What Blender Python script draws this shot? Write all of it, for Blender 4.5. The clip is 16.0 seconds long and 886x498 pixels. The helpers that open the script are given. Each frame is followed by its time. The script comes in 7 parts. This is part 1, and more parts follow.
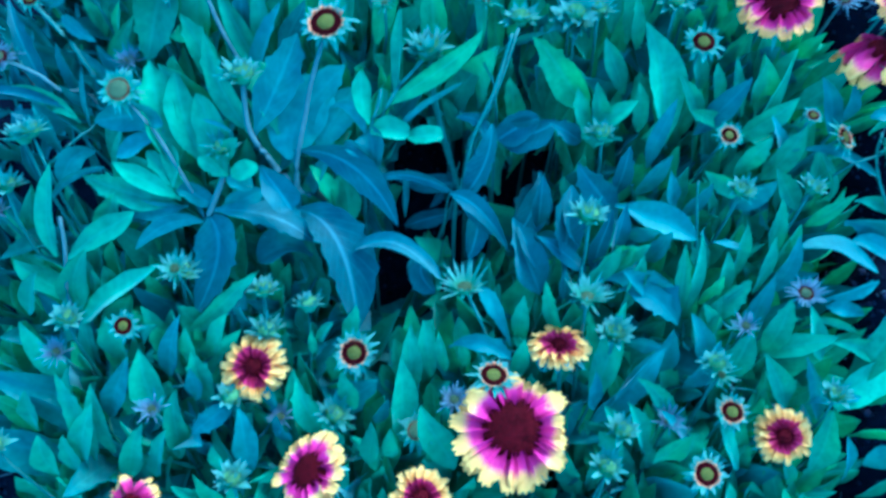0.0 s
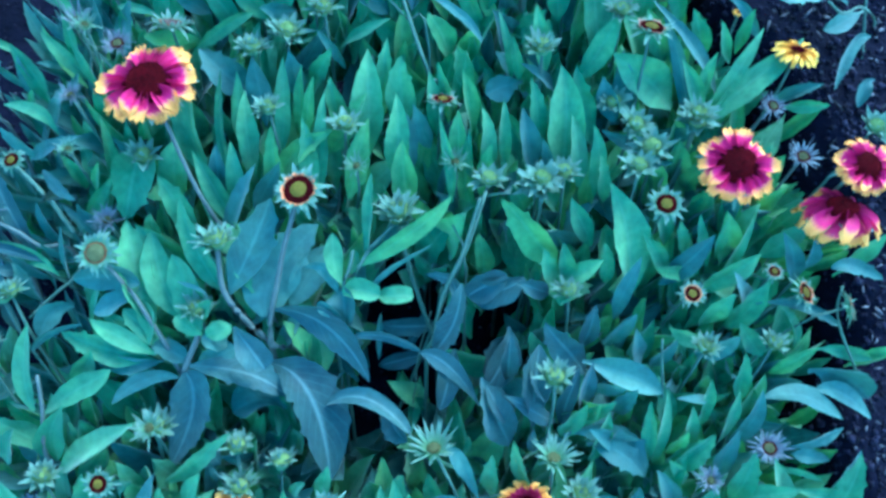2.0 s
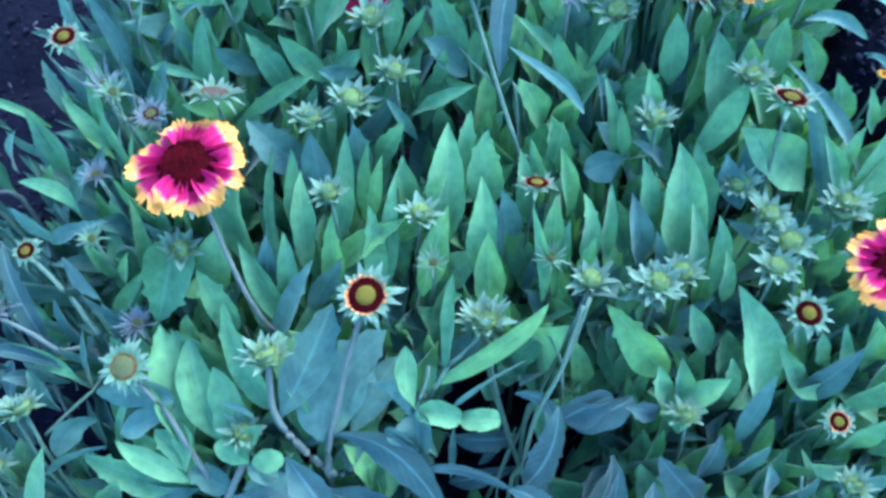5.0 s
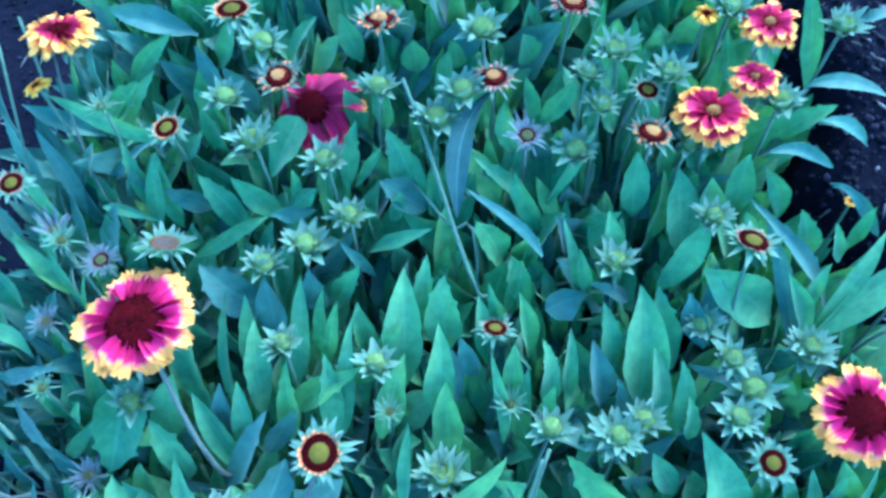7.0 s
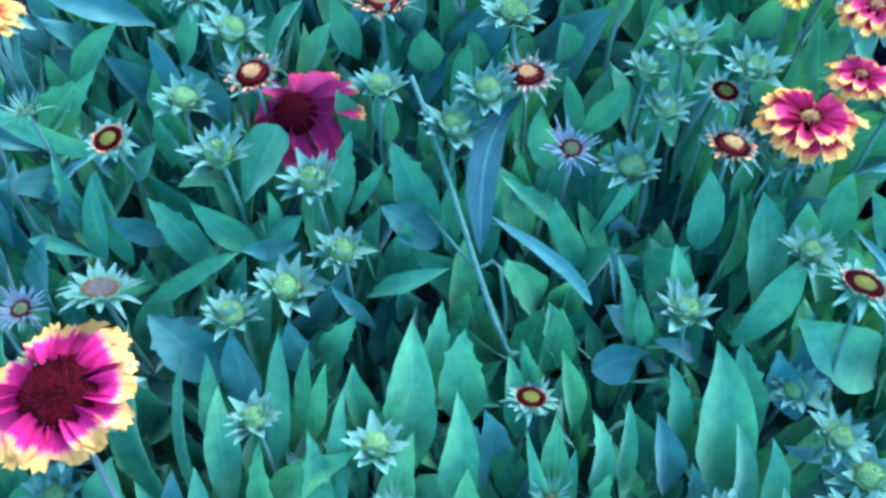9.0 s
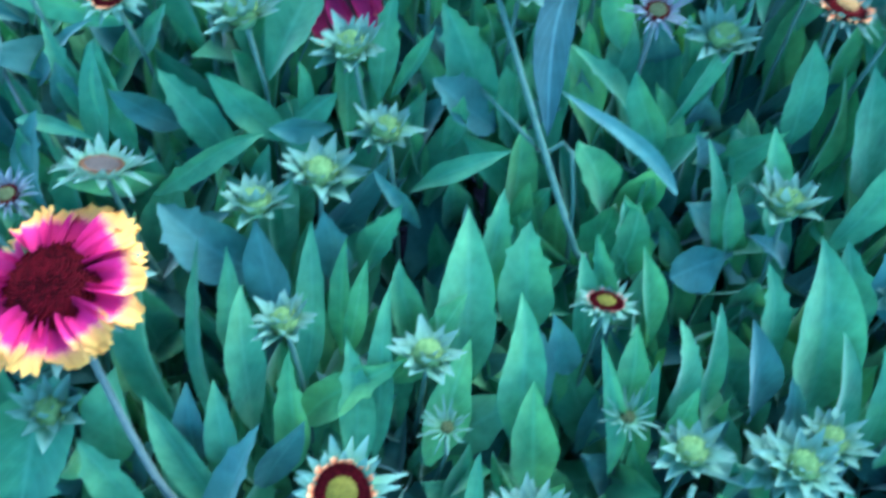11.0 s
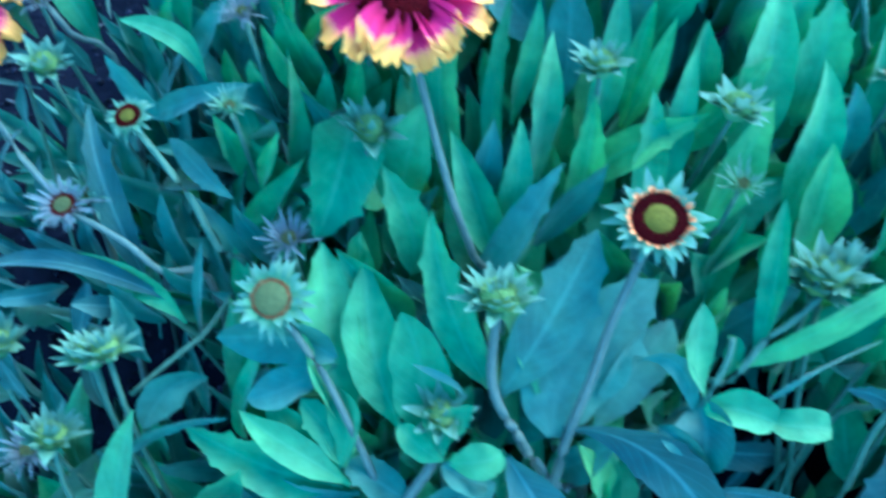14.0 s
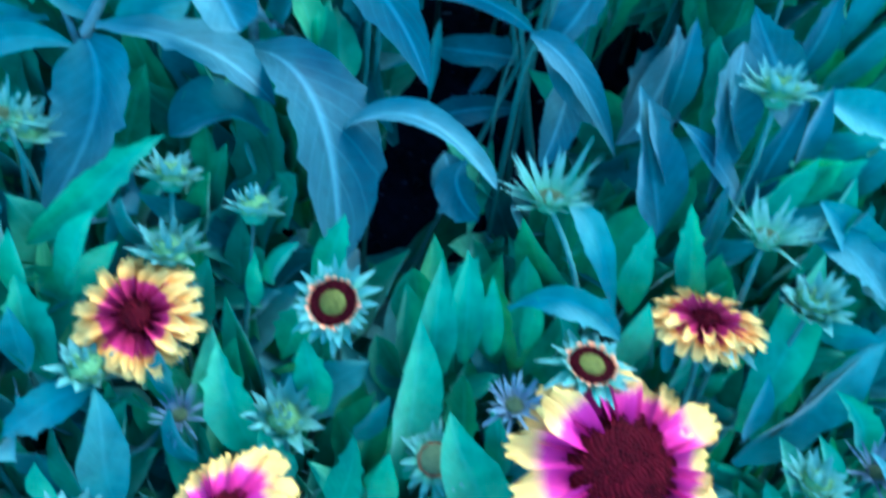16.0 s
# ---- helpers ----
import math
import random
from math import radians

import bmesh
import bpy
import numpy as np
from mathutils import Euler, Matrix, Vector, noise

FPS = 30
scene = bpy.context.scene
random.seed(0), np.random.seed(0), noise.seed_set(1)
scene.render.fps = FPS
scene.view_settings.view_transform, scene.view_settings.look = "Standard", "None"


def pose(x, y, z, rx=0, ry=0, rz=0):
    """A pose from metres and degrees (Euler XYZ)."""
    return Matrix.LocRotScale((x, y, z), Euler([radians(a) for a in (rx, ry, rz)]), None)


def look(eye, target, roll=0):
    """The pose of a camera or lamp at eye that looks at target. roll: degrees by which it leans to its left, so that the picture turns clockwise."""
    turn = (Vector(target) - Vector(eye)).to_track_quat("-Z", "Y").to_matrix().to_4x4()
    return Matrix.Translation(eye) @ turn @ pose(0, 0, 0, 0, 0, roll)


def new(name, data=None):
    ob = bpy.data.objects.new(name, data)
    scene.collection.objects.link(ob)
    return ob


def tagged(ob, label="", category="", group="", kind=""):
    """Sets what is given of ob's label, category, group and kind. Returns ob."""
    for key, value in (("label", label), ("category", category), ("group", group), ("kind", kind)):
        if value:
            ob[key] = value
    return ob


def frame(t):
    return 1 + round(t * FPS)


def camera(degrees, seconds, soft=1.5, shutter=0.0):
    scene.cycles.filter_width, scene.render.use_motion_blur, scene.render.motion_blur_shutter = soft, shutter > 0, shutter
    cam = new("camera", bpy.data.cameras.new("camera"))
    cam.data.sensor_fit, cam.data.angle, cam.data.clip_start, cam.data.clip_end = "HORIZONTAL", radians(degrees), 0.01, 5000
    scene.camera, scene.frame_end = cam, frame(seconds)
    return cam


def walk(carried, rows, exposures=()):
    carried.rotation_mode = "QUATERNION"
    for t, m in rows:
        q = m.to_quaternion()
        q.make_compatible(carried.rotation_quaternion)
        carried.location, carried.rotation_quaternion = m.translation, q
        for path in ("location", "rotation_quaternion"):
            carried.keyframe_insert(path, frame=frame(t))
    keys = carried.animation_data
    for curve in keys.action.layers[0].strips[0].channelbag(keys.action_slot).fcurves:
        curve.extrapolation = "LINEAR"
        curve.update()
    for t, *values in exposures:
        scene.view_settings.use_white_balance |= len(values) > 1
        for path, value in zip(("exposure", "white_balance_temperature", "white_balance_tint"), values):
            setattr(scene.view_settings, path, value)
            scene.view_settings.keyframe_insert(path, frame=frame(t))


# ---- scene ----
cam = camera(62.0, 16.0, 3.0, 0.5)
PATH = [
    (0, (0.0348, -0.2901, 0.7245), (0.0313, 0.0981, -0.1970), 0.29),
    (0.5, (0.0516, -0.2640, 0.7405), (0.0501, 0.1331, -0.1773), 0.37),
    (1, (0.0576, -0.2400, 0.7550), (0.0586, 0.1652, -0.1593), 0.58),
    (1.5, (0.0552, -0.2133, 0.7693), (0.0592, 0.1929, -0.1445), 1.04),
    (2, (0.0552, -0.1932, 0.7817), (0.0557, 0.2214, -0.1283), 0.74),
    (2.5, (0.0540, -0.1687, 0.7945), (0.0505, 0.2436, -0.1165), 0.21),
    (3, (0.0516, -0.1616, 0.8002), (0.0476, 0.2644, -0.1045), 0.38),
    (3.2, (0.0492, -0.1534, 0.8027), (0.0472, 0.2676, -0.1043), 0.64),
    (5.3, (-0.0012, -0.0707, 0.7180), (-0.0247, 0.3418, -0.1926), -1.73),
    (5.5, (0.0000, -0.0643, 0.7200), (-0.0195, 0.3597, -0.1855), -1.35),
    (6, (0.0084, -0.0344, 0.7326), (-0.0106, 0.3889, -0.1731), -1.31),
    (6.5, (0.0192, -0.0040, 0.7464), (-0.0028, 0.4135, -0.1620), -1.88),
    (7, (0.0288, 0.0150, 0.7539), (0.0068, 0.4312, -0.1551), -2.09),
    (7.5, (0.0420, 0.0193, 0.7544), (0.0195, 0.4378, -0.1536), -2.21),
    (8, (0.0360, 0.0423, 0.7286), (0.0145, 0.4526, -0.1831), -2.28),
    (8.2, (0.0276, 0.0509, 0.7090), (0.0056, 0.4729, -0.1973), -2.15),
    (10.3, (0.0072, 0.0807, 0.6143), (0.0032, 0.5333, -0.2774), 0.31),
    (10.5, (0.0048, 0.0789, 0.6058), (-0.0047, 0.5148, -0.2941), -0.23),
    (11, (-0.0204, 0.0558, 0.5854), (-0.0204, 0.4770, -0.3216), 1.10),
    (11.5, (-0.0576, 0.0347, 0.5790), (-0.0601, 0.4253, -0.3416), 1.68),
    (12, (-0.1128, 0.0030, 0.5755), (-0.1103, 0.4111, -0.3374), 3.91),
    (12.5, (-0.1608, -0.0041, 0.5724), (-0.1773, 0.3988, -0.3427), 2.60),
    (13, (-0.1848, -0.0116, 0.5710), (-0.2193, 0.3830, -0.3472), 0.90),
    (13.5, (-0.1824, -0.0317, 0.5613), (-0.2149, 0.3665, -0.3554), 1.70),
    (14, (-0.1476, -0.0606, 0.5454), (-0.1586, 0.3557, -0.3638), 4.71),
    (14.5, (-0.1068, -0.0829, 0.5341), (-0.1013, 0.3214, -0.3805), 6.47),
    (15, (-0.0696, -0.1361, 0.5108), (-0.0561, 0.2805, -0.3982), 7.20),
    (15.5, (-0.0420, -0.2003, 0.4770), (0.0045, 0.2254, -0.4267), 11.75),
    (16, (-0.0132, -0.2492, 0.4513), (0.0548, 0.1780, -0.4502), 14.07),
]
EXPOSURES = [
    (0.0, 2.74, 3230, -29), (0.7, 2.75, 3400, -29), (1.5, 2.77, 3660, -28), (2.2, 2.90, 4080, -22), (3.0, 3.05, 4700, -11),
    (5.5, 3.12, 4600, -11), (6.3, 3.12, 4450, -13), (7.2, 3.10, 3960, -21), (8.2, 3.09, 4070, -14),
    (10.3, 3.00, 4180, -25), (11.0, 3.00, 4240, -23), (11.6, 3.01, 3970, -31), (12.5, 3.02, 3630, -34),
    (13.0, 3.02, 3560, -33), (13.5, 2.97, 3800, -32), (14.0, 2.94, 3850, -33), (15.0, 2.78, 3600, -30), (16.0, 2.97, 3570, -27),
]
walk(cam, [(t, look(eye, target, roll)) for t, eye, target, roll in PATH], EXPOSURES)

# ---- light: an overcast evening sky, sun low behind cloud ----
SUN_UP, SUN_ROUND = radians(42), radians(35)
world = bpy.data.worlds.new("evening_sky")
scene.world = world
world.use_nodes = True
wn = world.node_tree
sky = wn.nodes.new("ShaderNodeTexSky")
sky.sky_type, sky.sun_disc = "NISHITA", False
sky.sun_elevation, sky.sun_rotation = SUN_UP, SUN_ROUND
wn.links.new(sky.outputs[0], wn.nodes["Background"].inputs[0])
wn.nodes["Background"].inputs[1].default_value = 0.14
sun_data = bpy.data.lights.new("sun", "SUN")
sun_data.energy, sun_data.angle, sun_data.color = 0.9, radians(25), (1.0, 0.96, 0.9)
sun = new("sun", sun_data)
sun.matrix_world = look((math.sin(SUN_ROUND), math.cos(SUN_ROUND), math.tan(SUN_UP)), (0, 0, 0))


# ---- materials ----
def material(name, rough=0.6):
    """An empty principled material: its tree, its shader and a helper that adds nodes."""
    m = bpy.data.materials.new(name)
    m.use_nodes = True
    nt = m.node_tree
    shader = nt.nodes["Principled BSDF"]
    shader.inputs["Roughness"].default_value = rough

    def node(kind, **values):
        n = nt.nodes.new(kind)
        for key, value in values.items():
            n.inputs[key].default_value = value
        return n
    return m, nt, shader, node


def ramp(node, stops):
    r = node("ShaderNodeValToRGB")
    e = r.color_ramp.elements
    while len(e) < len(stops):
        e.new(0.5)
    for slot, (at, colour) in zip(e, stops):
        slot.position, slot.color = at, (*colour, 1)
    return r


def mix(nt, node, kind, fac, a, b):
    n = node("ShaderNodeMix")
    n.data_type, n.blend_type = "RGBA", kind
    for socket, value in ((n.inputs[0], fac), (n.inputs[6], a), (n.inputs[7], b)):
        if isinstance(value, bpy.types.NodeSocket):
            nt.links.new(value, socket)
        else:
            socket.default_value = value if isinstance(value, float) else (*value, 1)
    return n.outputs[2]


def bump(nt, node, shader, height, strength, distance):
    b = node("ShaderNodeBump", Strength=strength, Distance=distance)
    nt.links.new(height, b.inputs["Height"])
    nt.links.new(b.outputs[0], shader.inputs["Normal"])


def leaf_material(name, dark, light, rib, glow, rough=0.5, bold=0.3):
    """Leaf: tone by leaf, mottled blade, paler midrib and side veins (from the UV map), some light through the blade."""
    m, nt, shader, node = material(name, rough)
    shader.inputs["Specular IOR Level"].default_value = 0.3
    shader.inputs["Sheen Weight"].default_value = 0.22
    shader.inputs["Sheen Roughness"].default_value = 0.45
    info, uv, geo = node("ShaderNodeObjectInfo"), node("ShaderNodeTexCoord"), node("ShaderNodeNewGeometry")
    tone = ramp(node, [(0.0, dark), (0.55, [(a + b) / 2 for a, b in zip(dark, light)]), (1.0, light)])
    nt.links.new(info.outputs["Random"], tone.inputs[0])
    grain = node("ShaderNodeTexNoise", Scale=140.0, Detail=4.0)
    nt.links.new(geo.outputs["Position"], grain.inputs["Vector"])
    blot = node("ShaderNodeTexNoise", Scale=38.0, Detail=2.0)
    nt.links.new(geo.outputs["Position"], blot.inputs["Vector"])
    spots = ramp(node, [(0.3, (0.78, 0.80, 0.78)), (0.7, (1.18, 1.16, 1.18))])
    nt.links.new(grain.outputs[0], spots.inputs[0])
    patches = ramp(node, [(0.3, (0.72, 0.76, 0.82)), (0.7, (1.22, 1.18, 1.05))])
    nt.links.new(blot.outputs[0], patches.inputs[0])
    colour = mix(nt, node, "MULTIPLY", 1.0, tone.outputs[0], spots.outputs[0])
    colour = mix(nt, node, "MULTIPLY", 1.0, colour, patches.outputs[0])
    split = node("ShaderNodeSeparateXYZ")
    nt.links.new(uv.outputs["UV"], split.inputs[0])
    off = node("ShaderNodeMath"); off.operation = "SUBTRACT"; off.inputs[1].default_value = 0.5
    nt.links.new(split.outputs[0], off.inputs[0])
    side = node("ShaderNodeMath"); side.operation = "ABSOLUTE"
    nt.links.new(off.outputs[0], side.inputs[0])
    mid = ramp(node, [(0.0, (bold,) * 3), (0.02, (bold * 0.75,) * 3), (0.07, (0, 0, 0))])
    nt.links.new(side.outputs[0], mid.inputs[0])
    colour = mix(nt, node, "MIX", mid.outputs[0], colour, rib)
    # side veins run slanting from the midrib
    slant = node("ShaderNodeMath"); slant.operation = "MULTIPLY_ADD"; slant.inputs[1].default_value = -0.55
    nt.links.new(side.outputs[0], slant.inputs[0]); nt.links.new(split.outputs[1], slant.inputs[2])
    waves = node("ShaderNodeMath"); waves.operation = "MULTIPLY"; waves.inputs[1].default_value = 62.0
    nt.links.new(slant.outputs[0], waves.inputs[0])
    sine = node("ShaderNodeMath"); sine.operation = "SINE"
    nt.links.new(waves.outputs[0], sine.inputs[0])
    vein = ramp(node, [(0.8, (0, 0, 0)), (1.0, (0.1, 0.1, 0.1))])
    nt.links.new(sine.outputs[0], vein.inputs[0])
    colour = mix(nt, node, "MIX", vein.outputs[0], colour, rib)
    nt.links.new(colour, shader.inputs["Base Color"])
    height = node("ShaderNodeMath"); height.operation = "ADD"
    nt.links.new(grain.outputs[0], height.inputs[0]); nt.links.new(vein.outputs[0], height.inputs[1])
    bump(nt, node, shader, height.outputs[0], 0.4, 0.0011)
    thin = node("ShaderNodeBsdfTranslucent")
    warm = mix(nt, node, "MULTIPLY", 1.0, colour, (1.25, 1.5, 0.6))
    nt.links.new(warm, thin.inputs[0])
    both = node("ShaderNodeMixShader"); both.inputs[0].default_value = glow
    nt.links.new(shader.outputs[0], both.inputs[1]); nt.links.new(thin.outputs[0], both.inputs[2])
    nt.links.new(both.outputs[0], nt.nodes["Material Output"].inputs[0])
    return m


def along_material(name, stops, rough=0.55, streak=0.25, fine=60.0, through_light=0.15):
    """A petal or bract: its colour runs from base to tip (UV v), broken by lengthwise streaks."""
    m, nt, shader, node = material(name, rough)
    shader.inputs["Specular IOR Level"].default_value = 0.15
    uv, info = node("ShaderNodeTexCoord"), node("ShaderNodeObjectInfo")
    split = node("ShaderNodeSeparateXYZ")
    nt.links.new(uv.outputs["UV"], split.inputs[0])
    stretch = node("ShaderNodeCombineXYZ")
    wide = node("ShaderNodeMath"); wide.operation = "MULTIPLY"; wide.inputs[1].default_value = fine
    nt.links.new(split.outputs[0], wide.inputs[0])
    nt.links.new(wide.outputs[0], stretch.inputs[0])
    nt.links.new(split.outputs[1], stretch.inputs[1])
    nt.links.new(info.outputs["Random"], stretch.inputs[2])
    streaks = node("ShaderNodeTexNoise", Scale=1.6, Detail=3.0)
    nt.links.new(stretch.outputs[0], streaks.inputs["Vector"])
    shift = node("ShaderNodeMath"); shift.operation = "MULTIPLY_ADD"; shift.inputs[1].default_value = streak
    nt.links.new(streaks.outputs[0], shift.inputs[0]); nt.links.new(split.outputs[1], shift.inputs[2])
    back = node("ShaderNodeMath"); back.operation = "SUBTRACT"; back.inputs[1].default_value = streak * 0.5
    nt.links.new(shift.outputs[0], back.inputs[0])
    tone = ramp(node, stops)
    nt.links.new(back.outputs[0], tone.inputs[0])
    worn = ramp(node, [(0.3, (0.8, 0.8, 0.8)), (0.7, (1.12, 1.12, 1.12))])
    nt.links.new(streaks.outputs[0], worn.inputs[0])
    colour = mix(nt, node, "MULTIPLY", 1.0, tone.outputs[0], worn.outputs[0])
    nt.links.new(colour, shader.inputs["Base Color"])
    bump(nt, node, shader, streaks.outputs[0], 0.4, 0.001)
    thin = node("ShaderNodeBsdfTranslucent")
    nt.links.new(colour, thin.inputs[0])
    both = node("ShaderNodeMixShader"); both.inputs[0].default_value = through_light
    nt.links.new(shader.outputs[0], both.inputs[1]); nt.links.new(thin.outputs[0], both.inputs[2])
    nt.links.new(both.outputs[0], nt.nodes["Material Output"].inputs[0])
    return m


def grain_material(name, dark, light, scale, rough=0.7, relief=0.0015, island=0.0, gloss=0.5):
    """Two scales of noise between two colours; island: how much each joined piece differs."""
    m, nt, shader, node = material(name, rough)
    shader.inputs["Specular IOR Level"].default_value = gloss
    geo = node("ShaderNodeNewGeometry")
    fine = node("ShaderNodeTexNoise", Scale=scale, Detail=6.0)
    broad = node("ShaderNodeTexNoise", Scale=scale * 0.12, Detail=3.0)
    for n in (fine, broad):
        nt.links.new(geo.outputs["Position"], n.inputs["Vector"])
    blend = node("ShaderNodeMath"); blend.operation = "MULTIPLY_ADD"; blend.inputs[1].default_value = 0.5
    half = node("ShaderNodeMath"); half.operation = "MULTIPLY"; half.inputs[1].default_value = 0.5
    nt.links.new(broad.outputs[0], half.inputs[0])
    nt.links.new(fine.outputs[0], blend.inputs[0]); nt.links.new(half.outputs[0], blend.inputs[2])
    last = blend.outputs[0]
    if island:
        each = node("ShaderNodeMath"); each.operation = "MULTIPLY_ADD"; each.inputs[1].default_value = island
        lower = node("ShaderNodeMath"); lower.operation = "SUBTRACT"; lower.inputs[1].default_value = island * 0.5
        nt.links.new(geo.outputs["Random Per Island"], each.inputs[0]); nt.links.new(last, each.inputs[2])
        nt.links.new(each.outputs[0], lower.inputs[0])
        last = lower.outputs[0]
    tone = ramp(node, [(0.3, dark), (0.7, light)])
    nt.links.new(last, tone.inputs[0])
    nt.links.new(tone.outputs[0], shader.inputs["Base Color"])
    bump(nt, node, shader, fine.outputs[0], 0.6, relief)
    return m


LEAF = leaf_material("leaf_green", (0.080, 0.148, 0.070), (0.138, 0.228, 0.100), (0.18, 0.275, 0.16), 0.20, 0.64)
LEAF_OLD = leaf_material("leaf_grey_green", (0.048, 0.084, 0.070), (0.094, 0.148, 0.118), (0.14, 0.20, 0.17), 0.14, 0.62)
# grey-green with bold midrib; colour darkened for shade in hollow and left edge
LEAF_RIB_SHADED = leaf_material("leaf_rib_shaded", (0.028, 0.049, 0.049), (0.056, 0.088, 0.083), (0.175, 0.225, 0.215), 0.12, 0.6, 0.45)
LEAF_YOUNG = leaf_material("leaf_young", (0.106, 0.190, 0.066), (0.160, 0.252, 0.086), (0.24, 0.37, 0.18), 0.22, 0.64)
STEM = grain_material("stem_hairy_green", (0.045, 0.07, 0.045), (0.09, 0.12, 0.08), 300.0, 0.7)
STEM_RED = grain_material("stem_reddish", (0.052, 0.058, 0.05), (0.098, 0.104, 0.088), 300.0, 0.7)
BRACT = along_material("bract_green", [(0.0, (0.175, 0.255, 0.115)), (0.4, (0.175, 0.235, 0.15)), (1.0, (0.225, 0.275, 0.215))], 0.75, 0.3, 20.0, 0.3)
BRACT_DULL = along_material("bract_dull_green", [(0.0, (0.15, 0.20, 0.11)), (0.4, (0.15, 0.195, 0.14)), (1.0, (0.20, 0.225, 0.185))], 0.8, 0.3, 20.0, 0.25)
BRACT_GREY = along_material("bract_purple_grey", [(0.0, (0.14, 0.12, 0.13)), (0.5, (0.155, 0.15, 0.16)), (1.0, (0.20, 0.21, 0.225))], 0.75, 0.3)
PINK = along_material("petal_pink_gold", [(0.0, (0.24, 0.002, 0.05)), (0.2, (0.40, 0.003, 0.08)), (0.55, (0.53, 0.010, 0.12)), (0.63, (0.78, 0.20, 0.13)), (0.71, (0.82, 0.31, 0.075)), (1.0, (0.83, 0.36, 0.065))], 0.6, 0.34, 90.0, 0.08)
CREAM = along_material("petal_pink_cream", [(0.0, (0.26, 0.002, 0.06)), (0.2, (0.44, 0.006, 0.12)), (0.46, (0.56, 0.02, 0.16)), (0.56, (0.74, 0.22, 0.12)), (0.65, (0.78, 0.34, 0.075)), (1.0, (0.78, 0.37, 0.065))], 0.6, 0.3, 90.0, 0.08)
GOLD = along_material("petal_gold", [(0.0, (0.20, 0.004, 0.02)), (0.44, (0.45, 0.01, 0.08)), (0.54, (0.82, 0.30, 0.04)), (1.0, (0.88, 0.47, 0.11))], 0.5, 0.16)
WORN = along_material("petal_faded_magenta", [(0.0, (0.16, 0.003, 0.03)), (0.3, (0.36, 0.006, 0.085)), (0.56, (0.52, 0.014, 0.12)), (0.66, (0.66, 0.14, 0.12)), (0.74, (0.82, 0.34, 0.085)), (1.0, (0.84, 0.40, 0.075))], 0.5, 0.3)
YELLOW = along_material("petal_yellow", [(0.0, (0.35, 0.08, 0.01)), (0.3, (0.75, 0.34, 0.03)), (1.0, (0.86, 0.50, 0.07))], 0.55, 0.25)
RUBY = along_material("petal_red_gold", [(0.0, (0.32, 0.01, 0.03)), (0.4, (0.46, 0.008, 0.085)), (0.64, (0.54, 0.012, 0.09)), (0.74, (0.85, 0.26, 0.05)), (1.0, (0.88, 0.45, 0.09))], 0.5, 0.26)
CRIMSON = along_material("petal_crimson", [(0.0, (0.12, 0.004, 0.03)), (0.35, (0.24, 0.006, 0.06)), (0.78, (0.40, 0.012, 0.085)), (0.9, (0.50, 0.05, 0.08)), (0.98, (0.78, 0.30, 0.07)), (1.0, (0.80, 0.34, 0.07))], 0.5, 0.35)
FRINGE = along_material("petal_stub_orange", [(0.0, (0.30, 0.03, 0.02)), (0.4, (0.72, 0.19, 0.06)), (1.0, (0.80, 0.41, 0.19))], 0.6, 0.2)
FRINGE_PALE = along_material("petal_stub_salmon", [(0.0, (0.30, 0.04, 0.04)), (0.4, (0.50, 0.16, 0.12)), (1.0, (0.58, 0.33, 0.24))], 0.6, 0.2)
MAROON = grain_material("disc_maroon", (0.016, 0.001, 0.002), (0.085, 0.002, 0.006), 500.0, 0.7, 0.001, 0.35, 0.02)
RED_DISC = grain_material("disc_red", (0.035, 0.001, 0.002), (0.12, 0.004, 0.005), 500.0, 0.7, 0.001, 0.4, 0.04)
RING = grain_material("floret_dark_red", (0.016, 0.001, 0.002), (0.05, 0.002, 0.004), 500.0, 0.7, 0.001, 0.3, 0.02)
OLIVE = grain_material("disc_olive", (0.07, 0.05, 0.006), (0.165, 0.118, 0.014), 600.0, 0.7, 0.001, 0.5, 0.1)
KNOB = grain_material("bud_centre", (0.15, 0.19, 0.055), (0.27, 0.31, 0.105), 600.0, 0.8, 0.001, 0.3, 0.2)
TAN = grain_material("dry_centre", (0.07, 0.068, 0.026), (0.13, 0.12, 0.048), 600.0, 0.8, 0.001, 0.4, 0.1)
DRY = grain_material("dry_pinkish_centre", (0.055, 0.034, 0.028), (0.12, 0.075, 0.058), 600.0, 0.8, 0.001, 0.4, 0.15)
RIM = grain_material("dry_brown_rim", (0.09, 0.03, 0.012), (0.24, 0.09, 0.035), 600.0, 0.8, 0.001, 0.4, 0.15)
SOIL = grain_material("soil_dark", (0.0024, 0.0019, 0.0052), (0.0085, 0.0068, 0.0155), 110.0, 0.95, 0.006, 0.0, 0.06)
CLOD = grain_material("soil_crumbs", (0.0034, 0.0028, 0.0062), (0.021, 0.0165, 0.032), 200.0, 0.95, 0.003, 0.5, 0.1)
LITTER = grain_material("dry_litter", (0.010, 0.008, 0.011), (0.10, 0.085, 0.095), 120.0, 0.9, 0.002, 0.6)


# ---- ground ----
GROW = Vector((0, 0.47, 0.88))          # the plants lean this way, towards the light


def bed_edge(y):
    """The bed's two sides at y."""
    wave = 0.012 * math.sin(y * 23) + 0.01 * math.sin(y * 51 + 1)
    fall = max(0.0, min(1.0, (y - 0.18) / 0.13))
    right = 0.415 - 0.125 * fall * fall * (3 - 2 * fall) + wave
    left = -0.50 + 1.3 * max(0.0, min(0.1, y - 0.18)) + 0.3 * max(0.0, min(0.3, y - 0.28)) - wave
    return left, right


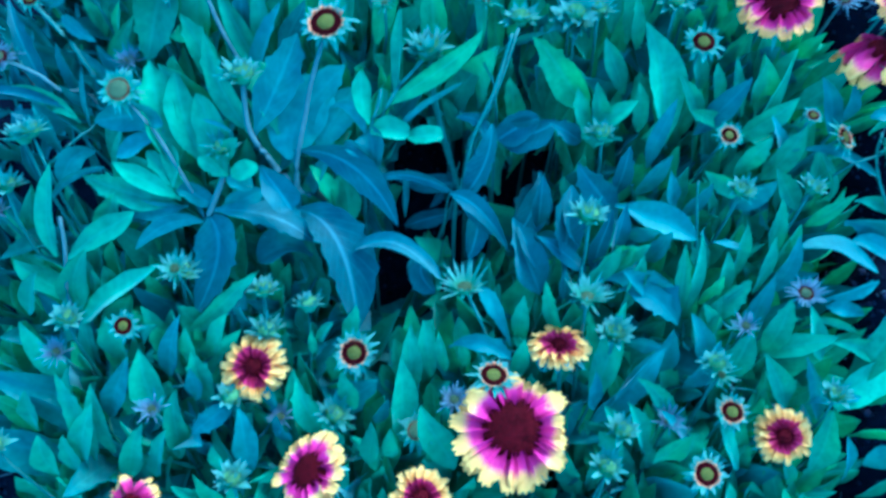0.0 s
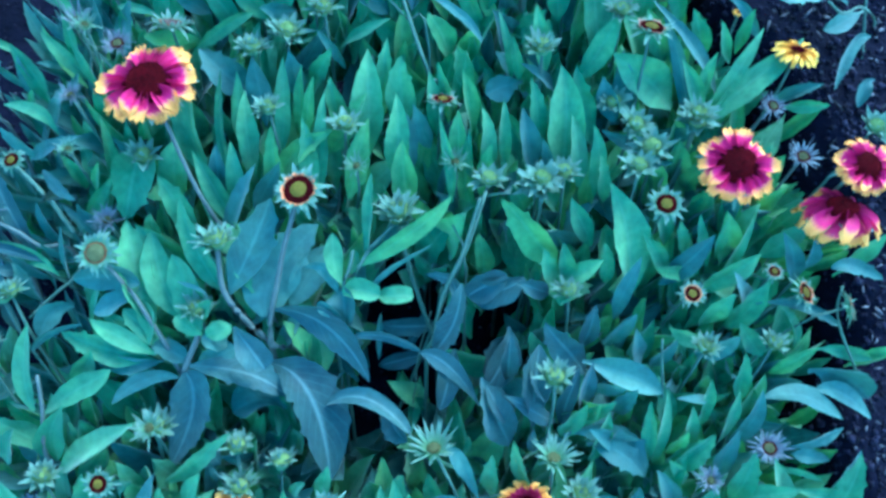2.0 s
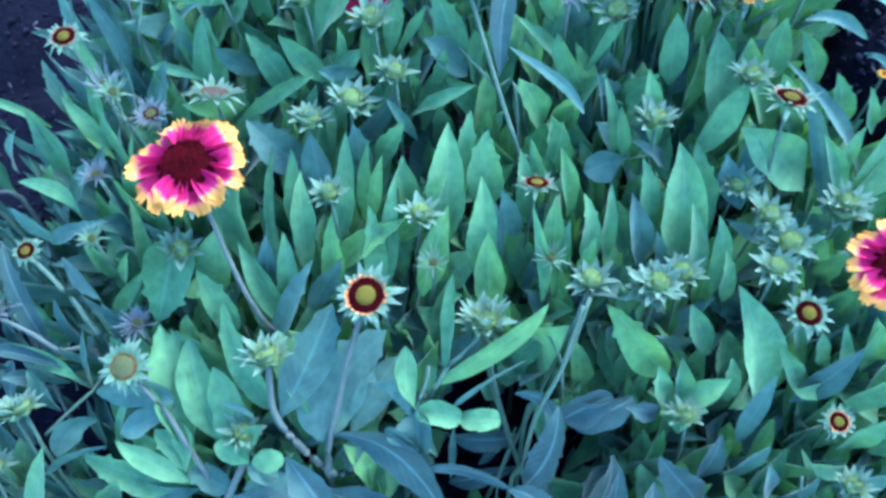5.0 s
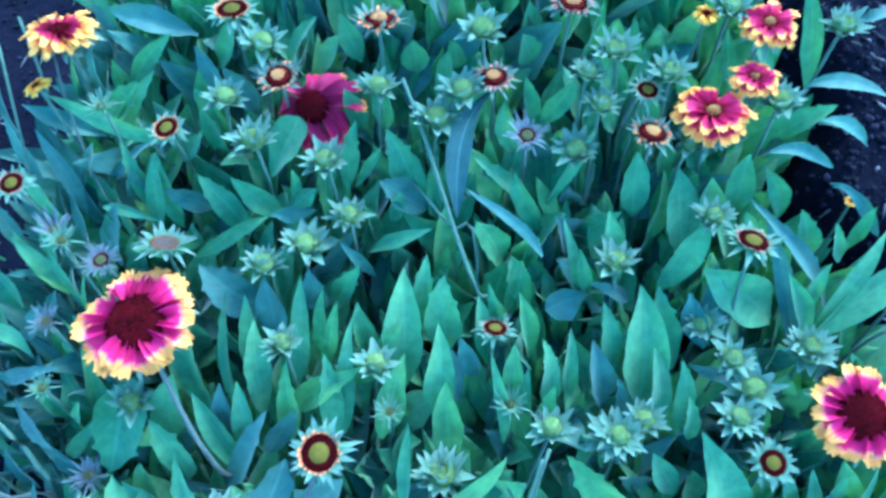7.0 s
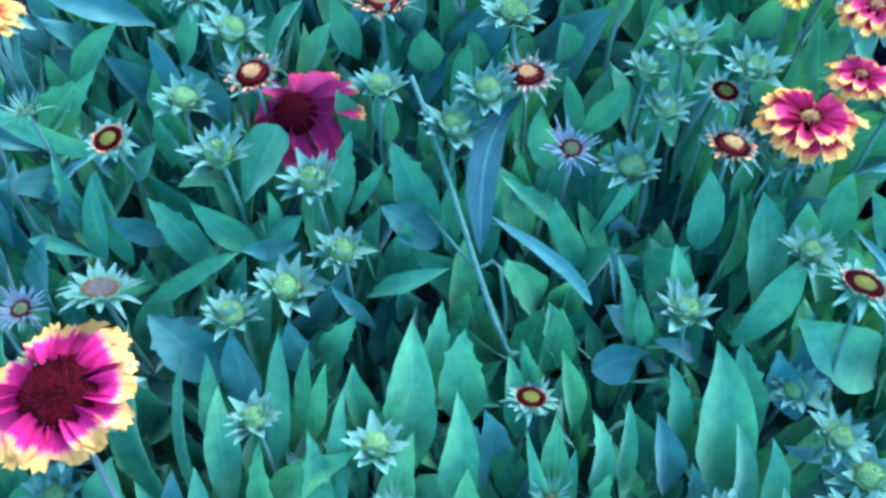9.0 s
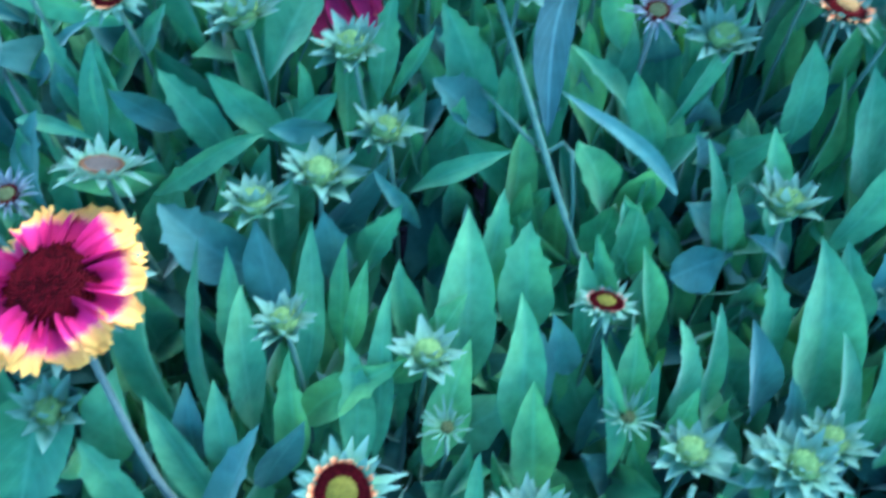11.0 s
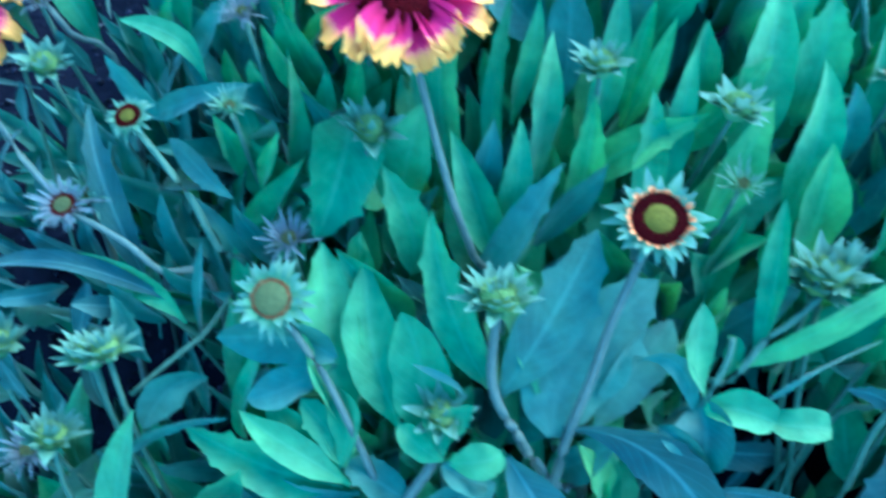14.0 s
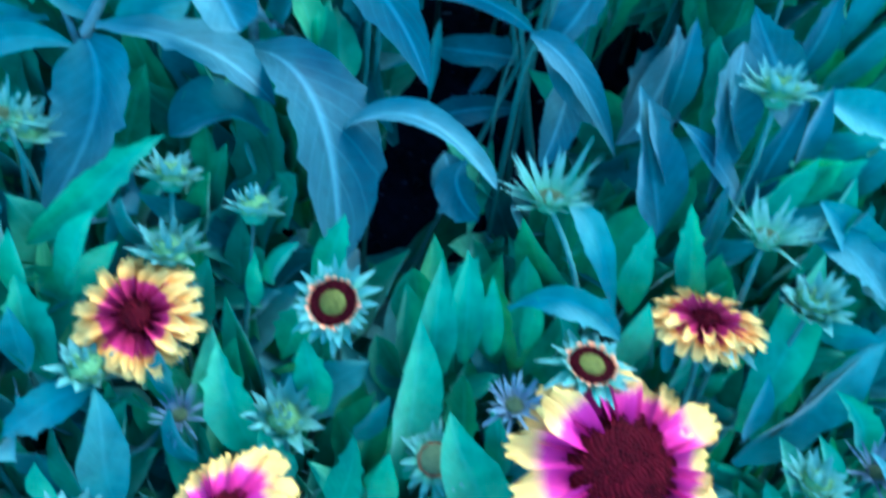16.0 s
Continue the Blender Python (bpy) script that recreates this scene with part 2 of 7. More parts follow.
def ground_height(x, y):
    near = -0.015 + 0.2 * max(-1.2, min(1.4, y))
    out = max(0.0, min(1.0, (x - bed_edge(y)[1] + 0.03) / 0.07))
    bank = 0.165 + 0.36 * max(-0.5, min(0.6, y)) - 0.25 * min(x, 0.5) ** 2      # open soil lies higher beside the bed
    near += (bank - near) * out * out * (3 - 2 * out)
    rough = 0.012 * noise.noise((x * 9, y * 9, 0.3)) + 0.006 * noise.noise((x * 31, y * 31, 2.0))
    return near + rough


def canopy(x, y):
    """Height of the flower heads over the bed, which is mounded along its middle."""
    return 0.225 + 0.36 * y - 0.25 * x * x


def mesh_object(name, verts, faces, mats, uvs=None, slots=None, smooth=True):
    me = bpy.data.meshes.new(name)
    me.from_pydata(verts, [], faces)
    for m in mats:
        me.materials.append(m)
    if slots:
        me.polygons.foreach_set("material_index", slots)
    if smooth:
        me.polygons.foreach_set("use_smooth", [True] * len(me.polygons))
    if uvs:
        layer = me.uv_layers.new(name="UVMap")
        flat = [c for p in me.polygons for v in p.vertices for c in uvs[v]]
        layer.data.foreach_set("uv", flat)
    me.update()
    return me


def ground_mesh():
    """One sheet, fine in the bed and ever coarser out to the horizon."""
    def steps(fine, half, far):
        a = [i * fine for i in range(int(half / fine) + 1)]
        s = fine
        while a[-1] < far:
            s *= 1.5
            a.append(a[-1] + s)
        return [-v for v in a[:0:-1]] + a
    xs, ys = steps(0.012, 0.62, 400), steps(0.012, 0.8, 400)
    verts = [(x, y + 0.1, ground_height(x, y + 0.1)) for y in ys for x in xs]
    n = len(xs)
    faces = [(j * n + i, j * n + i + 1, (j + 1) * n + i + 1, (j + 1) * n + i) for j in range(len(ys) - 1) for i in range(n - 1)]
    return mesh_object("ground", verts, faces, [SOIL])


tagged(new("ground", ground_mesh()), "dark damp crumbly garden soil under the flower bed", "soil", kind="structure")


def scatter(name, count, mat, make, label, category, seed):
    """Many small bits on the soil in one mesh of kind stuff."""
    r = random.Random(seed)
    verts, faces = [], []
    for _ in range(count):
        y = r.uniform(-0.45, 0.75)
        left, right = bed_edge(y)
        if r.random() < 0.55:
            x = r.uniform(right - 0.12, right + 0.3)
        else:
            x = r.uniform(-0.7, 0.7)
        make(r, x, y, verts, faces)
    tagged(new(name, mesh_object(name, verts, faces, [mat])), label, category, kind="stuff")


def clod(r, x, y, verts, faces):
    s = r.uniform(0.0012, 0.004) * (1.8 if r.random() < 0.08 else 1)
    z, k = ground_height(x, y) + s * 0.3, len(verts)
    turn = Euler((r.uniform(0, 6), r.uniform(0, 6), r.uniform(0, 6))).to_matrix()
    for p in ((1, 0, 0), (-1, 0, 0), (0, 1, 0), (0, -1, 0), (0, 0, 1), (0, 0, -1)):
        v = turn @ (Vector(p) * s * r.uniform(0.6, 1.1))
        verts.append((x + v.x, y + v.y, z + v.z * 0.7))
    faces += [(k + a, k + b, k + c) for a, b, c in ((0, 2, 4), (2, 1, 4), (1, 3, 4), (3, 0, 4), (2, 0, 5), (1, 2, 5), (3, 1, 5), (0, 3, 5))]


def chip(r, x, y, verts, faces):
    long, wide = r.uniform(0.003, 0.010) * (2.2 if r.random() < 0.12 else 1), r.uniform(0.0007, 0.0024)
    z, k, a = ground_height(x, y) + 0.004, len(verts), r.uniform(0, 6.3)
    d, s = Vector((math.cos(a), math.sin(a), r.uniform(-0.15, 0.3))), Vector((-math.sin(a), math.cos(a), r.uniform(-0.4, 0.4)))
    c = Vector((x, y, z))
    for u, w in ((-0.5, 0.4), (-0.5, -0.4), (0.1, -0.6), (0.5, -0.1), (0.5, 0.15), (0.0, 0.6)):
        v = c + d * u * long + s * w * wide
        verts.append((v.x, v.y, v.z))
    for i in range(6):
        v = verts[k + i]
        verts.append((v[0], v[1], v[2] - 0.0009))
    faces += [tuple(k + i for i in range(6)), tuple(k + 11 - i for i in range(6))]
    faces += [(k + i, k + 6 + i, k + 6 + (i + 1) % 6, k + (i + 1) % 6) for i in range(6)]


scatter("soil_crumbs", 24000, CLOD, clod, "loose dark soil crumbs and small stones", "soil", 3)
scatter("dry_litter", 2000, LITTER, chip, "pale dry plant litter scattered over the soil", "litter", 4)


# ---- leaves ----
def blade_width(u, widest, taper):
    """Outline of a leaf: 0 to 1 across at u along it."""
    taper = taper * 1.45 if taper > 0.5 else taper
    rise = taper * widest / (1 - widest)
    peak = widest ** rise * (1 - widest) ** taper
    w = u ** rise * (1 - u) ** taper / peak if 0 < u < 1 else 0.0
    return max(w, 0.16 * (1 - u) ** 2 if u < 0.5 else 0.0)


def leaf_shape(seed, widest, taper, teeth, arch, cup, twist):
    """A blade 1 long (y) and 1 wide (x), with a narrow foot, bent along its length and hollowed like a boat."""
    r = random.Random(seed)
    rows = 22 if teeth else 15
    cols = (-1, -0.72, -0.36, 0, 0.36, 0.72, 1)
    verts, uvs, faces = [], [], []
    sway = r.uniform(-0.1, 0.1)
    for i in range(rows):
        u = i / (rows - 1)
        w = blade_width(u, widest, taper)
        y = math.sin(arch * u) / arch if abs(arch) > 0.01 else u
        z = -(1 - math.cos(arch * u)) / arch if abs(arch) > 0.01 else 0.0
        turn = twist * (u - 0.3)
        for c in cols:
            edge = 1.0 + (0.17 * noise.noise((u * 7, c * 3, seed * 1.7)) if abs(c) == 1 else 0.0)
            if teeth and abs(c) == 1 and 0.2 < u < 0.95:
                edge += teeth * (0.32 if (i + (c > 0)) % 4 == 0 else (-0.16 if (i + (c > 0)) % 4 == 2 else 0.0))
            x = 0.5 * w * c * edge
            lift = cup * w * (0.4 * c * c - 0.09 * (1 - abs(c)) ** 6) + 0.05 * math.sin(u * 8 + c * 1.3 + seed) * abs(c) * math.sin(math.pi * u)
            verts.append((x * math.cos(turn) + sway * math.sin(u * math.pi), y - (0.03 * abs(c) * edge if teeth else 0), z + lift * 0.4 + x * math.sin(turn) * 0.5))
            uvs.append((0.5 + 0.5 * c, u))
    n = len(cols)
    for i in range(rows - 1):
        for j in range(n - 1):
            faces.append((i * n + j, i * n + j + 1, (i + 1) * n + j + 1, (i + 1) * n + j))
    return verts, uvs, faces


def leaf_set(material_of, specs):
    out = []
    for k, spec in enumerate(specs):
        verts, uvs, faces = leaf_shape(k + 11, *spec)
        out.append(mesh_object("leaf", verts, faces, [material_of], uvs))
    return out


NARROW = [(0.5, 0.75, 0, 0.45, 0.4, 0.5), (0.45, 0.8, 0, -0.3, 0.5, -0.4), (0.55, 0.7, 0, 0.8, 0.4, 0.4), (0.5, 0.85, 0, 0.15, 0.5, -0.5), (0.55, 0.7, 0.1, 1.0, 0.4, 0.5), (0.5, 0.8, 0, -0.45, 0.4, 0.3), (0.62, 0.62, 0.35, 0.3, 0.4, 0.5), (0.66, 0.6, 0, -0.5, 0.5, -0.7)]
BROAD = [(0.5, 0.75, 0, 0.35, 0.4, 0.3), (0.55, 0.7, 0.08, -0.2, 0.35, -0.3), (0.48, 0.85, 0, 0.55, 0.45, 0.35), (0.56, 0.62, 0.1, 0.15, 0.3, 0.15), (0.58, 0.7, 0.2, 0.45, 0.4, 0.35), (0.52, 0.8, 0.05, 0.7, 0.35, -0.4), (0.5, 0.7, 0, 0.1, 0.5, 0.2), (0.64, 0.6, 0.4, 0.5, 0.4, 0.5), (0.6, 0.55, 0.5, -0.3, 0.4, -0.4), (0.66, 0.52, 0.15, 0.9, 0.4, 0.6)]
TOOTHED = [(0.55, 0.6, 0.7, 0.6, 0.3, 0.2), (0.6, 0.6, 0.6, 0.9, 0.3, -0.2), (0.55, 0.65, 0.45, 0.3, 0.35, 0.2)]
ARCHED = [(0.55, 0.6, 0.2, 1.2, 0.35, 0.2), (0.55, 0.6, 0.15, 1.5, 0.35, -0.15)]
BLADES = {}
for tag, mat in (("mid", LEAF), ("old", LEAF_OLD), ("young", LEAF_YOUNG)):
    BLADES[tag, "narrow"] = leaf_set(mat, NARROW)
    BLADES[tag, "broad"] = leaf_set(mat, BROAD)
    BLADES[tag, "toothed"] = leaf_set(mat, TOOTHED)
    BLADES[tag, "arched"] = leaf_set(mat, ARCHED)


# ---- plants: each clump owns the stems, leaves and heads that grow from it ----
dice = random.Random(17)
PLANTS = []
for row in range(6):
    for col in range(5):
        y = -0.36 + row * 0.155 + dice.uniform(-0.03, 0.03)
        left, right = bed_edge(y)
        x = left + (right - left) * (col + 0.5) / 5 + dice.uniform(-0.03, 0.03)
        plant = new("gaillardia_plant")
        plant.location = (x, y, ground_height(x, y))
        plant.empty_display_size = 0.05
        PLANTS.append(plant)
HELD = {p.name: {} for p in PLANTS}


def plant_at(foot):
    """The clump nearest to a foot on the ground."""
    return min(PLANTS, key=lambda p: (p.location.x - foot[0]) ** 2 + (p.location.y - foot[1]) ** 2)


def part(name, mesh, parent, world_matrix, label=""):
    ob = new(name, mesh)
    ob.parent = parent
    ob.matrix_basis = Matrix.Translation(-parent.location) @ world_matrix
    if label:
        ob["label"] = label
    HELD[parent.name][name] = HELD[parent.name].get(name, 0) + 1
    return ob


def frame_of(along, face):
    """Axes of a blade that runs along and shows its upper side to face."""
    y = along.normalized()
    z = face - y * face.dot(y)
    z = z.normalized() if z.length > 1e-4 else y.orthogonal().normalized()
    return Matrix((y.cross(z), y, z)).transposed()


def foot_of(p):
    """Where a stem that passes p meets the ground, going back along the way of growth."""
    q = Vector(p)
    for _ in range(12):
        q = q - GROW * ((q.z - ground_height(q.x, q.y)) / GROW.z)
    return q


OPEN = Vector((0, -0.41, 0.91))         # the side from which light falls into the bed
CLEAR = []


def put_leaf(base, tip, width, tone="mid", shape="broad", roll=0.0, pick=None, keep_clear=True):
    """A leaf from its foot to its tip. keep_clear: the filling shoots leave the room above it open."""
    a, b = Vector(base), Vector(tip)
    length = (b - a).length
    face = Matrix.Rotation(radians(roll), 3, (b - a).normalized()) @ Vector((0, -0.35, 0.94))
    m = frame_of(b - a, face).to_4x4()
    meshes = BLADES[tone, shape]
    mesh = meshes[dice.randrange(len(meshes)) if pick is None else pick]
    end = mesh.vertices[len(mesh.vertices) - 4].co
    span = math.hypot(end.y, end.z)
    m = m @ Matrix.Rotation(-math.atan2(end.z, end.y), 4, "X")
    m = Matrix.Translation(a) @ m @ Matrix.Diagonal((width, length / span, length / span, 1))
    if keep_clear:
        for i in range(7):
            CLEAR.append((a.lerp(b, 0.08 + 0.9 * i / 6), width * (0.34, 0.5, 0.6, 0.6, 0.52, 0.4, 0.2)[i] + 0.003))
    return part("leaf", mesh, plant_at(foot_of(a)), m)


def tube(points, radii, sides=6):
    verts, faces = [], []
    for i, (p, r) in enumerate(zip(points, radii)):
        d = (points[min(i + 1, len(points) - 1)] - points[max(i - 1, 0)]).normalized()
        a = d.orthogonal().normalized()
        b = d.cross(a)
        for k in range(sides):
            t = 2 * math.pi * k / sides
            verts.append(tuple(p + (a * math.cos(t) + b * math.sin(t)) * r))
    for i in range(len(points) - 1):
        for k in range(sides):
            faces.append((i * sides + k, i * sides + (k + 1) % sides, (i + 1) * sides + (k + 1) % sides, (i + 1) * sides + k))
    faces.append(tuple(range(sides))[::-1])
    faces.append(tuple((len(points) - 1) * sides + k for k in range(sides)))
    return verts, faces


# bare dark places between the clumps: x, y, radius
GAPS = [(-0.002, -0.056, 0.034), (-0.002, -0.031, 0.030), (0.031, -0.072, 0.026), (-0.011, -0.073, 0.060), (0.013, 0.021, 0.054), (-0.015, -0.078, 0.054), (0.012, 0.025, 0.048), (-0.256, -0.017, 0.036), (-0.347, 0.046, 0.048), (-0.040, 0.201, 0.036), (0.012, 0.026, 0.060), (-0.010, -0.070, 0.060), (0.003, 0.013, 0.048), (-0.274, -0.017, 0.036), (-0.449, 0.269, 0.060), (-0.412, 0.078, 0.048), (-0.062, 0.221, 0.036)]


def put_stem(top, axis, thick=0.0016, red=False, lean=None):
    """A stem from the ground to a head at top that looks along axis."""
    top, axis = Vector(top), Vector(axis)
    foot = foot_of(top + Vector((dice.uniform(-0.02, 0.02) - 0.35 * (abs(top.x) > 0.12) * (top.x - math.copysign(0.12, top.x)), 0, 0))) if lean is None else Vector((lean[0], lean[1], ground_height(*lean)))
    for gx, gy, gr in GAPS if lean is None else ():
        away = Vector((foot.x - gx, foot.y - gy, 0))
        if away.length < gr + 0.03:
            away = away.normalized() * (gr + 0.03)
            foot = Vector((gx + away.x, gy + away.y, ground_height(gx + away.x, gy + away.y)))
    long = (top - foot).length
    c1, c2 = (foot + GROW * long * 0.35 if lean is None else foot.lerp(top, 0.35)), top - axis * long * (0.3 if lean is None else 0.12)
    if lean is not None:
        c2 = c2.lerp(foot.lerp(top, 0.75), 0.7)
    pts = []
    for i in range(10):
        u = i / 9
        pts.append(foot * (1 - u) ** 3 + c1 * 3 * u * (1 - u) ** 2 + c2 * 3 * u * u * (1 - u) + top * u ** 3)
    if lean is not None:
        CLEAR.extend((pts[i].lerp(pts[i - 1], k / 3), 0.003) for i in range(5, 10) for k in range(3))
    owner = plant_at(foot)
    base = owner.location.copy()
    verts, faces = tube([p - base for p in pts], [thick * (1.35 - 0.45 * i / 9) for i in range(10)])
    me = mesh_object("stem", verts, faces, [STEM_RED if red else STEM])
    part("stem", me, owner, Matrix.Translation(base))
    return owner, foot


def through_points(points, steps):
    """A smooth line through a few points."""
    p = [Vector(q) for q in points]
    p = [p[0] * 2 - p[1]] + p + [p[-1] * 2 - p[-2]]
    out = []
    for a, b, c, d in zip(p, p[1:], p[2:], p[3:]):
        for i in range(steps):
            u = i / steps
            out.append(0.5 * (2 * b + (c - a) * u + (2 * a - 5 * b + 4 * c - d) * u * u + (3 * b - a - 3 * c + d) * u ** 3))
    return out + [p[-2]]


def put_stalk(*points, thick=0.0011, red=False):
    """A bare stalk through a few points, from its foot upwards; it goes on down to the ground."""
    start = Vector(points[0])
    under = start - (Vector(points[1]) - start).normalized() * 0.03 - OPEN * 0.022
    low = foot_of(under)
    pts = through_points([low, under] + list(points), 4)
    for p in pts[8:]:
        CLEAR.append((p, thick + 0.001))
    owner = plant_at(low)
    base = owner.location.copy()
    verts, faces = tube([p - base for p in pts], [thick * (1.15 - 0.3 * i / (len(pts) - 1)) for i in range(len(pts))], 7)
    part("stem", mesh_object("stem", verts, faces, [STEM_RED if red else STEM]), owner, Matrix.Translation(base))


LEAF_OF = {"mid": LEAF, "old": LEAF_OLD, "young": LEAF_YOUNG}
RIB_SHADED_OF = {"mid": LEAF, "old": LEAF_RIB_SHADED, "young": LEAF_YOUNG}


def put_blade(base, mid, tip, width, tone="mid", widest=0.5, taper=0.7, teeth=0.0, roll=0.0, rib=False):
    """A single leaf that bends from its foot over mid to its tip. widest: where along it; taper: low is blunt, high is
    pointed; rib: bold midrib, old tone darkened for shade.
    """
    a, m, b = Vector(base), Vector(mid), Vector(tip)
    c = 2 * m - 0.5 * (a + b)
    if not teeth and dice.random() < 0.3:
        teeth = 0.14
    seed, turn, hollow = dice.random() * 40, dice.uniform(-30, 30), dice.uniform(0.08, 0.26)
    own = random.Random(int(seed * 1e6))
    bow, skew = own.uniform(-0.05, 0.05) * (b - a).length, own.uniform(-0.09, 0.09)
    if widest == 0.5:
        widest, taper = own.uniform(0.46, 0.66), taper * own.uniform(0.8, 1.0)
    notched = own.random() < 0.35 and width > 0.009 and teeth < 0.15 and taper > 0.5      # a few coarse teeth towards the tip
    rows, cols = (25, 7) if teeth or notched else (17, 7)
    verts, uvs, faces = [], [], []
    owner = plant_at(foot_of(a))
    at = owner.location.copy()
    for i in range(rows):
        u = i / (rows - 1)
        p = a * (1 - u) ** 2 + c * 2 * u * (1 - u) + b * u * u
        way = ((c - a) * (1 - u) + (b - c) * u).normalized()
        face = Matrix.Rotation(radians(roll + turn + 16 * math.sin(seed + u * 3)), 3, way) @ OPEN
        axes = frame_of(way, face)
        w = width * blade_width(u, widest, taper)
        for j in range(cols):
            k = 2 * j / (cols - 1) - 1
            side = k
            if abs(k) == 1:
                side *= 1 + skew * k + 0.15 * noise.noise((u * 5, k * 3, seed)) + 0.04 * noise.noise((u * 17, k * 3, seed))
                if teeth and 0.25 < u < 0.95:
                    side *= 1 + teeth * (0.3 if (i + (k > 0)) % 6 == 0 else -0.2 if (i + (k > 0)) % 6 == 1 else 0.0)
                if notched and 14 < i < 24:
                    side *= 1.0 + (0.22 if (i + (k > 0)) % 4 == 2 else -0.08)
            lift = w * (hollow * k * k + 0.05 * math.sin(u * 9 + k * 1.4 + seed) * abs(k)) - 0.035 * w * (1 - abs(k)) ** 6
            q = p + axes @ Vector((0.5 * w * side + bow * math.sin(math.pi * u) * math.cos(2 * u), -0.05 * w * abs(k) if teeth else 0.0, lift))
            verts.append(tuple(q - at))
            uvs.append((0.5 + 0.5 * k, u))
    for i in range(rows - 1):
        for j in range(cols - 1):
            k = i * cols + j
            faces.append((k, k + 1, k + cols + 1, k + cols))
    for i in range(9):
        u = 0.05 + 0.93 * i / 8
        CLEAR.append((a * (1 - u) ** 2 + c * 2 * u * (1 - u) + b * u * u, 0.5 * width * blade_width(u, widest, taper) + 0.002))
    return part("leaf", mesh_object("leaf", verts, faces, [(RIB_SHADED_OF if rib else LEAF_OF)[tone]], uvs), owner, Matrix.Translation(at))


# ---- flower heads; a head looks along its own z and is 1 across ----
def add(out, verts, faces, uvs, slot=0):
    k = len(out[0])
    out[0].extend(verts)
    out[1].extend(tuple(k + i for i in f) for f in faces)
    out[2].extend(uvs)
    out[3].extend([slot] * len(faces))


def strap(long, wide, rise, droop, tip=0.6, fat=0.5, rows=6, start=0.0, cup=0.3):
    """A narrow bract or petal that starts at start and runs out along x, rising, then drooping."""
    verts, faces, uvs = [], [], []
    peak = max((u ** fat) * ((1 - u) ** tip) for u in [0.02 + i / 41 * 0.96 for i in range(42)])
    for i in range(rows):
        u = i / (rows - 1)
        w = wide * max(((u ** fat) * ((1 - u) ** tip)) / peak if 0 < u < 1 else 0, 0.35 if u < 0.2 else 0.03)
        x, z = start + long * u, rise * long * u - droop * long * u * u
        for c in (-1, 0, 1):
            verts.append((x, 0.5 * w * c, z + cup * abs(c) * w * 0.5))
            uvs.append((0.5 + 0.5 * c, u))
    for i in range(rows - 1):
        for j in range(2):
            faces.append((i * 3 + j, (i + 1) * 3 + j, (i + 1) * 3 + j + 1, i * 3 + j + 1))
    return verts, faces, uvs


def spun(verts, angle, lift=0.0):
    c, s = math.cos(angle), math.sin(angle)
    return [(x * c - y * s, x * s + y * c, z + lift) for x, y, z in verts]


def bract_star(seed, inner, reach, count, layers, wide, rise, droop, tip=0.75, fat=0.45):
    r = random.Random(seed)
    out = ([], [], [], [])
    for layer in range(layers):
        for k in range(count):
            long = reach * r.uniform(0.55, 1.2) * (1 - 0.16 * layer)
            v, f, u = strap(long, wide * r.uniform(0.8, 1.2), rise + 0.45 * layer + r.uniform(-0.3, 0.3), droop + r.uniform(-0.35, 0.35), tip, fat, 6, inner)
            add(out, spun(v, 2 * math.pi * (k + 0.5 * layer + r.uniform(-0.2, 0.2)) / count, 0.012 * layer), f, u)
    # the cup that the bracts sit on
    v, f = [], []
    for i, (rad, z) in enumerate(((0.02, -0.10), (inner * 0.8, -0.08), (inner * 1.15, 0.0), (inner * 0.9, 0.04))):
        for k in range(12):
            a = 2 * math.pi * k / 12
            v.append((rad * math.cos(a), rad * math.sin(a), z))
    for i in range(3):
        for k in range(12):
            f.append((i * 12 + k, i * 12 + (k + 1) % 12, (i + 1) * 12 + (k + 1) % 12, (i + 1) * 12 + k))
    add(out, v, f, [(0.5, 0.1)] * len(v))
    return out


def bud_ball(seed, layers, count, wide):
    """A closed bud: pointed bracts in rings; layers: degrees of rise, reach and count taken off for each ring."""
    r = random.Random(seed)
    out = ([], [], [], [])
    for layer, (steep, reach, fewer) in enumerate(layers):
        n = count - fewer
        for k in range(n):
            v, f, u = strap(reach * r.uniform(0.7, 1.15), wide * (1 - 0.1 * layer) * r.uniform(0.8, 1.2), 0.0, r.uniform(-0.3, 0.12), 0.95, 0.14, 6, 0.0, 0.6)
            a = radians(steep + r.uniform(-13, 13))
            foot = 0.12 - 0.022 * layer
            v = [(foot + x * math.cos(a) - z * math.sin(a), y, x * math.sin(a) + z * math.cos(a)) for x, y, z in v]
            add(out, spun(v, 2 * math.pi * (k + 0.5 * layer + r.uniform(-0.3, 0.3)) / n, 0.012 * layer), f, u)
    base = bract_star(seed, 0.13, 0.05, 3, 1, 0.02, 0, 0)
    add(out, base[0], base[1], base[2])
    return out


OPEN_BUD = ((12, 0.40, 2), (36, 0.42, 1), (56, 0.26, 4))
SHUT_BUD = ((16, 0.34, 1), (42, 0.40, 0), (62, 0.38, 2), (78, 0.32, 3), (87, 0.26, 5))
HALF_BUD = ((18, 0.38, 2), (40, 0.42, 1), (62, 0.34, 2), (78, 0.22, 4))


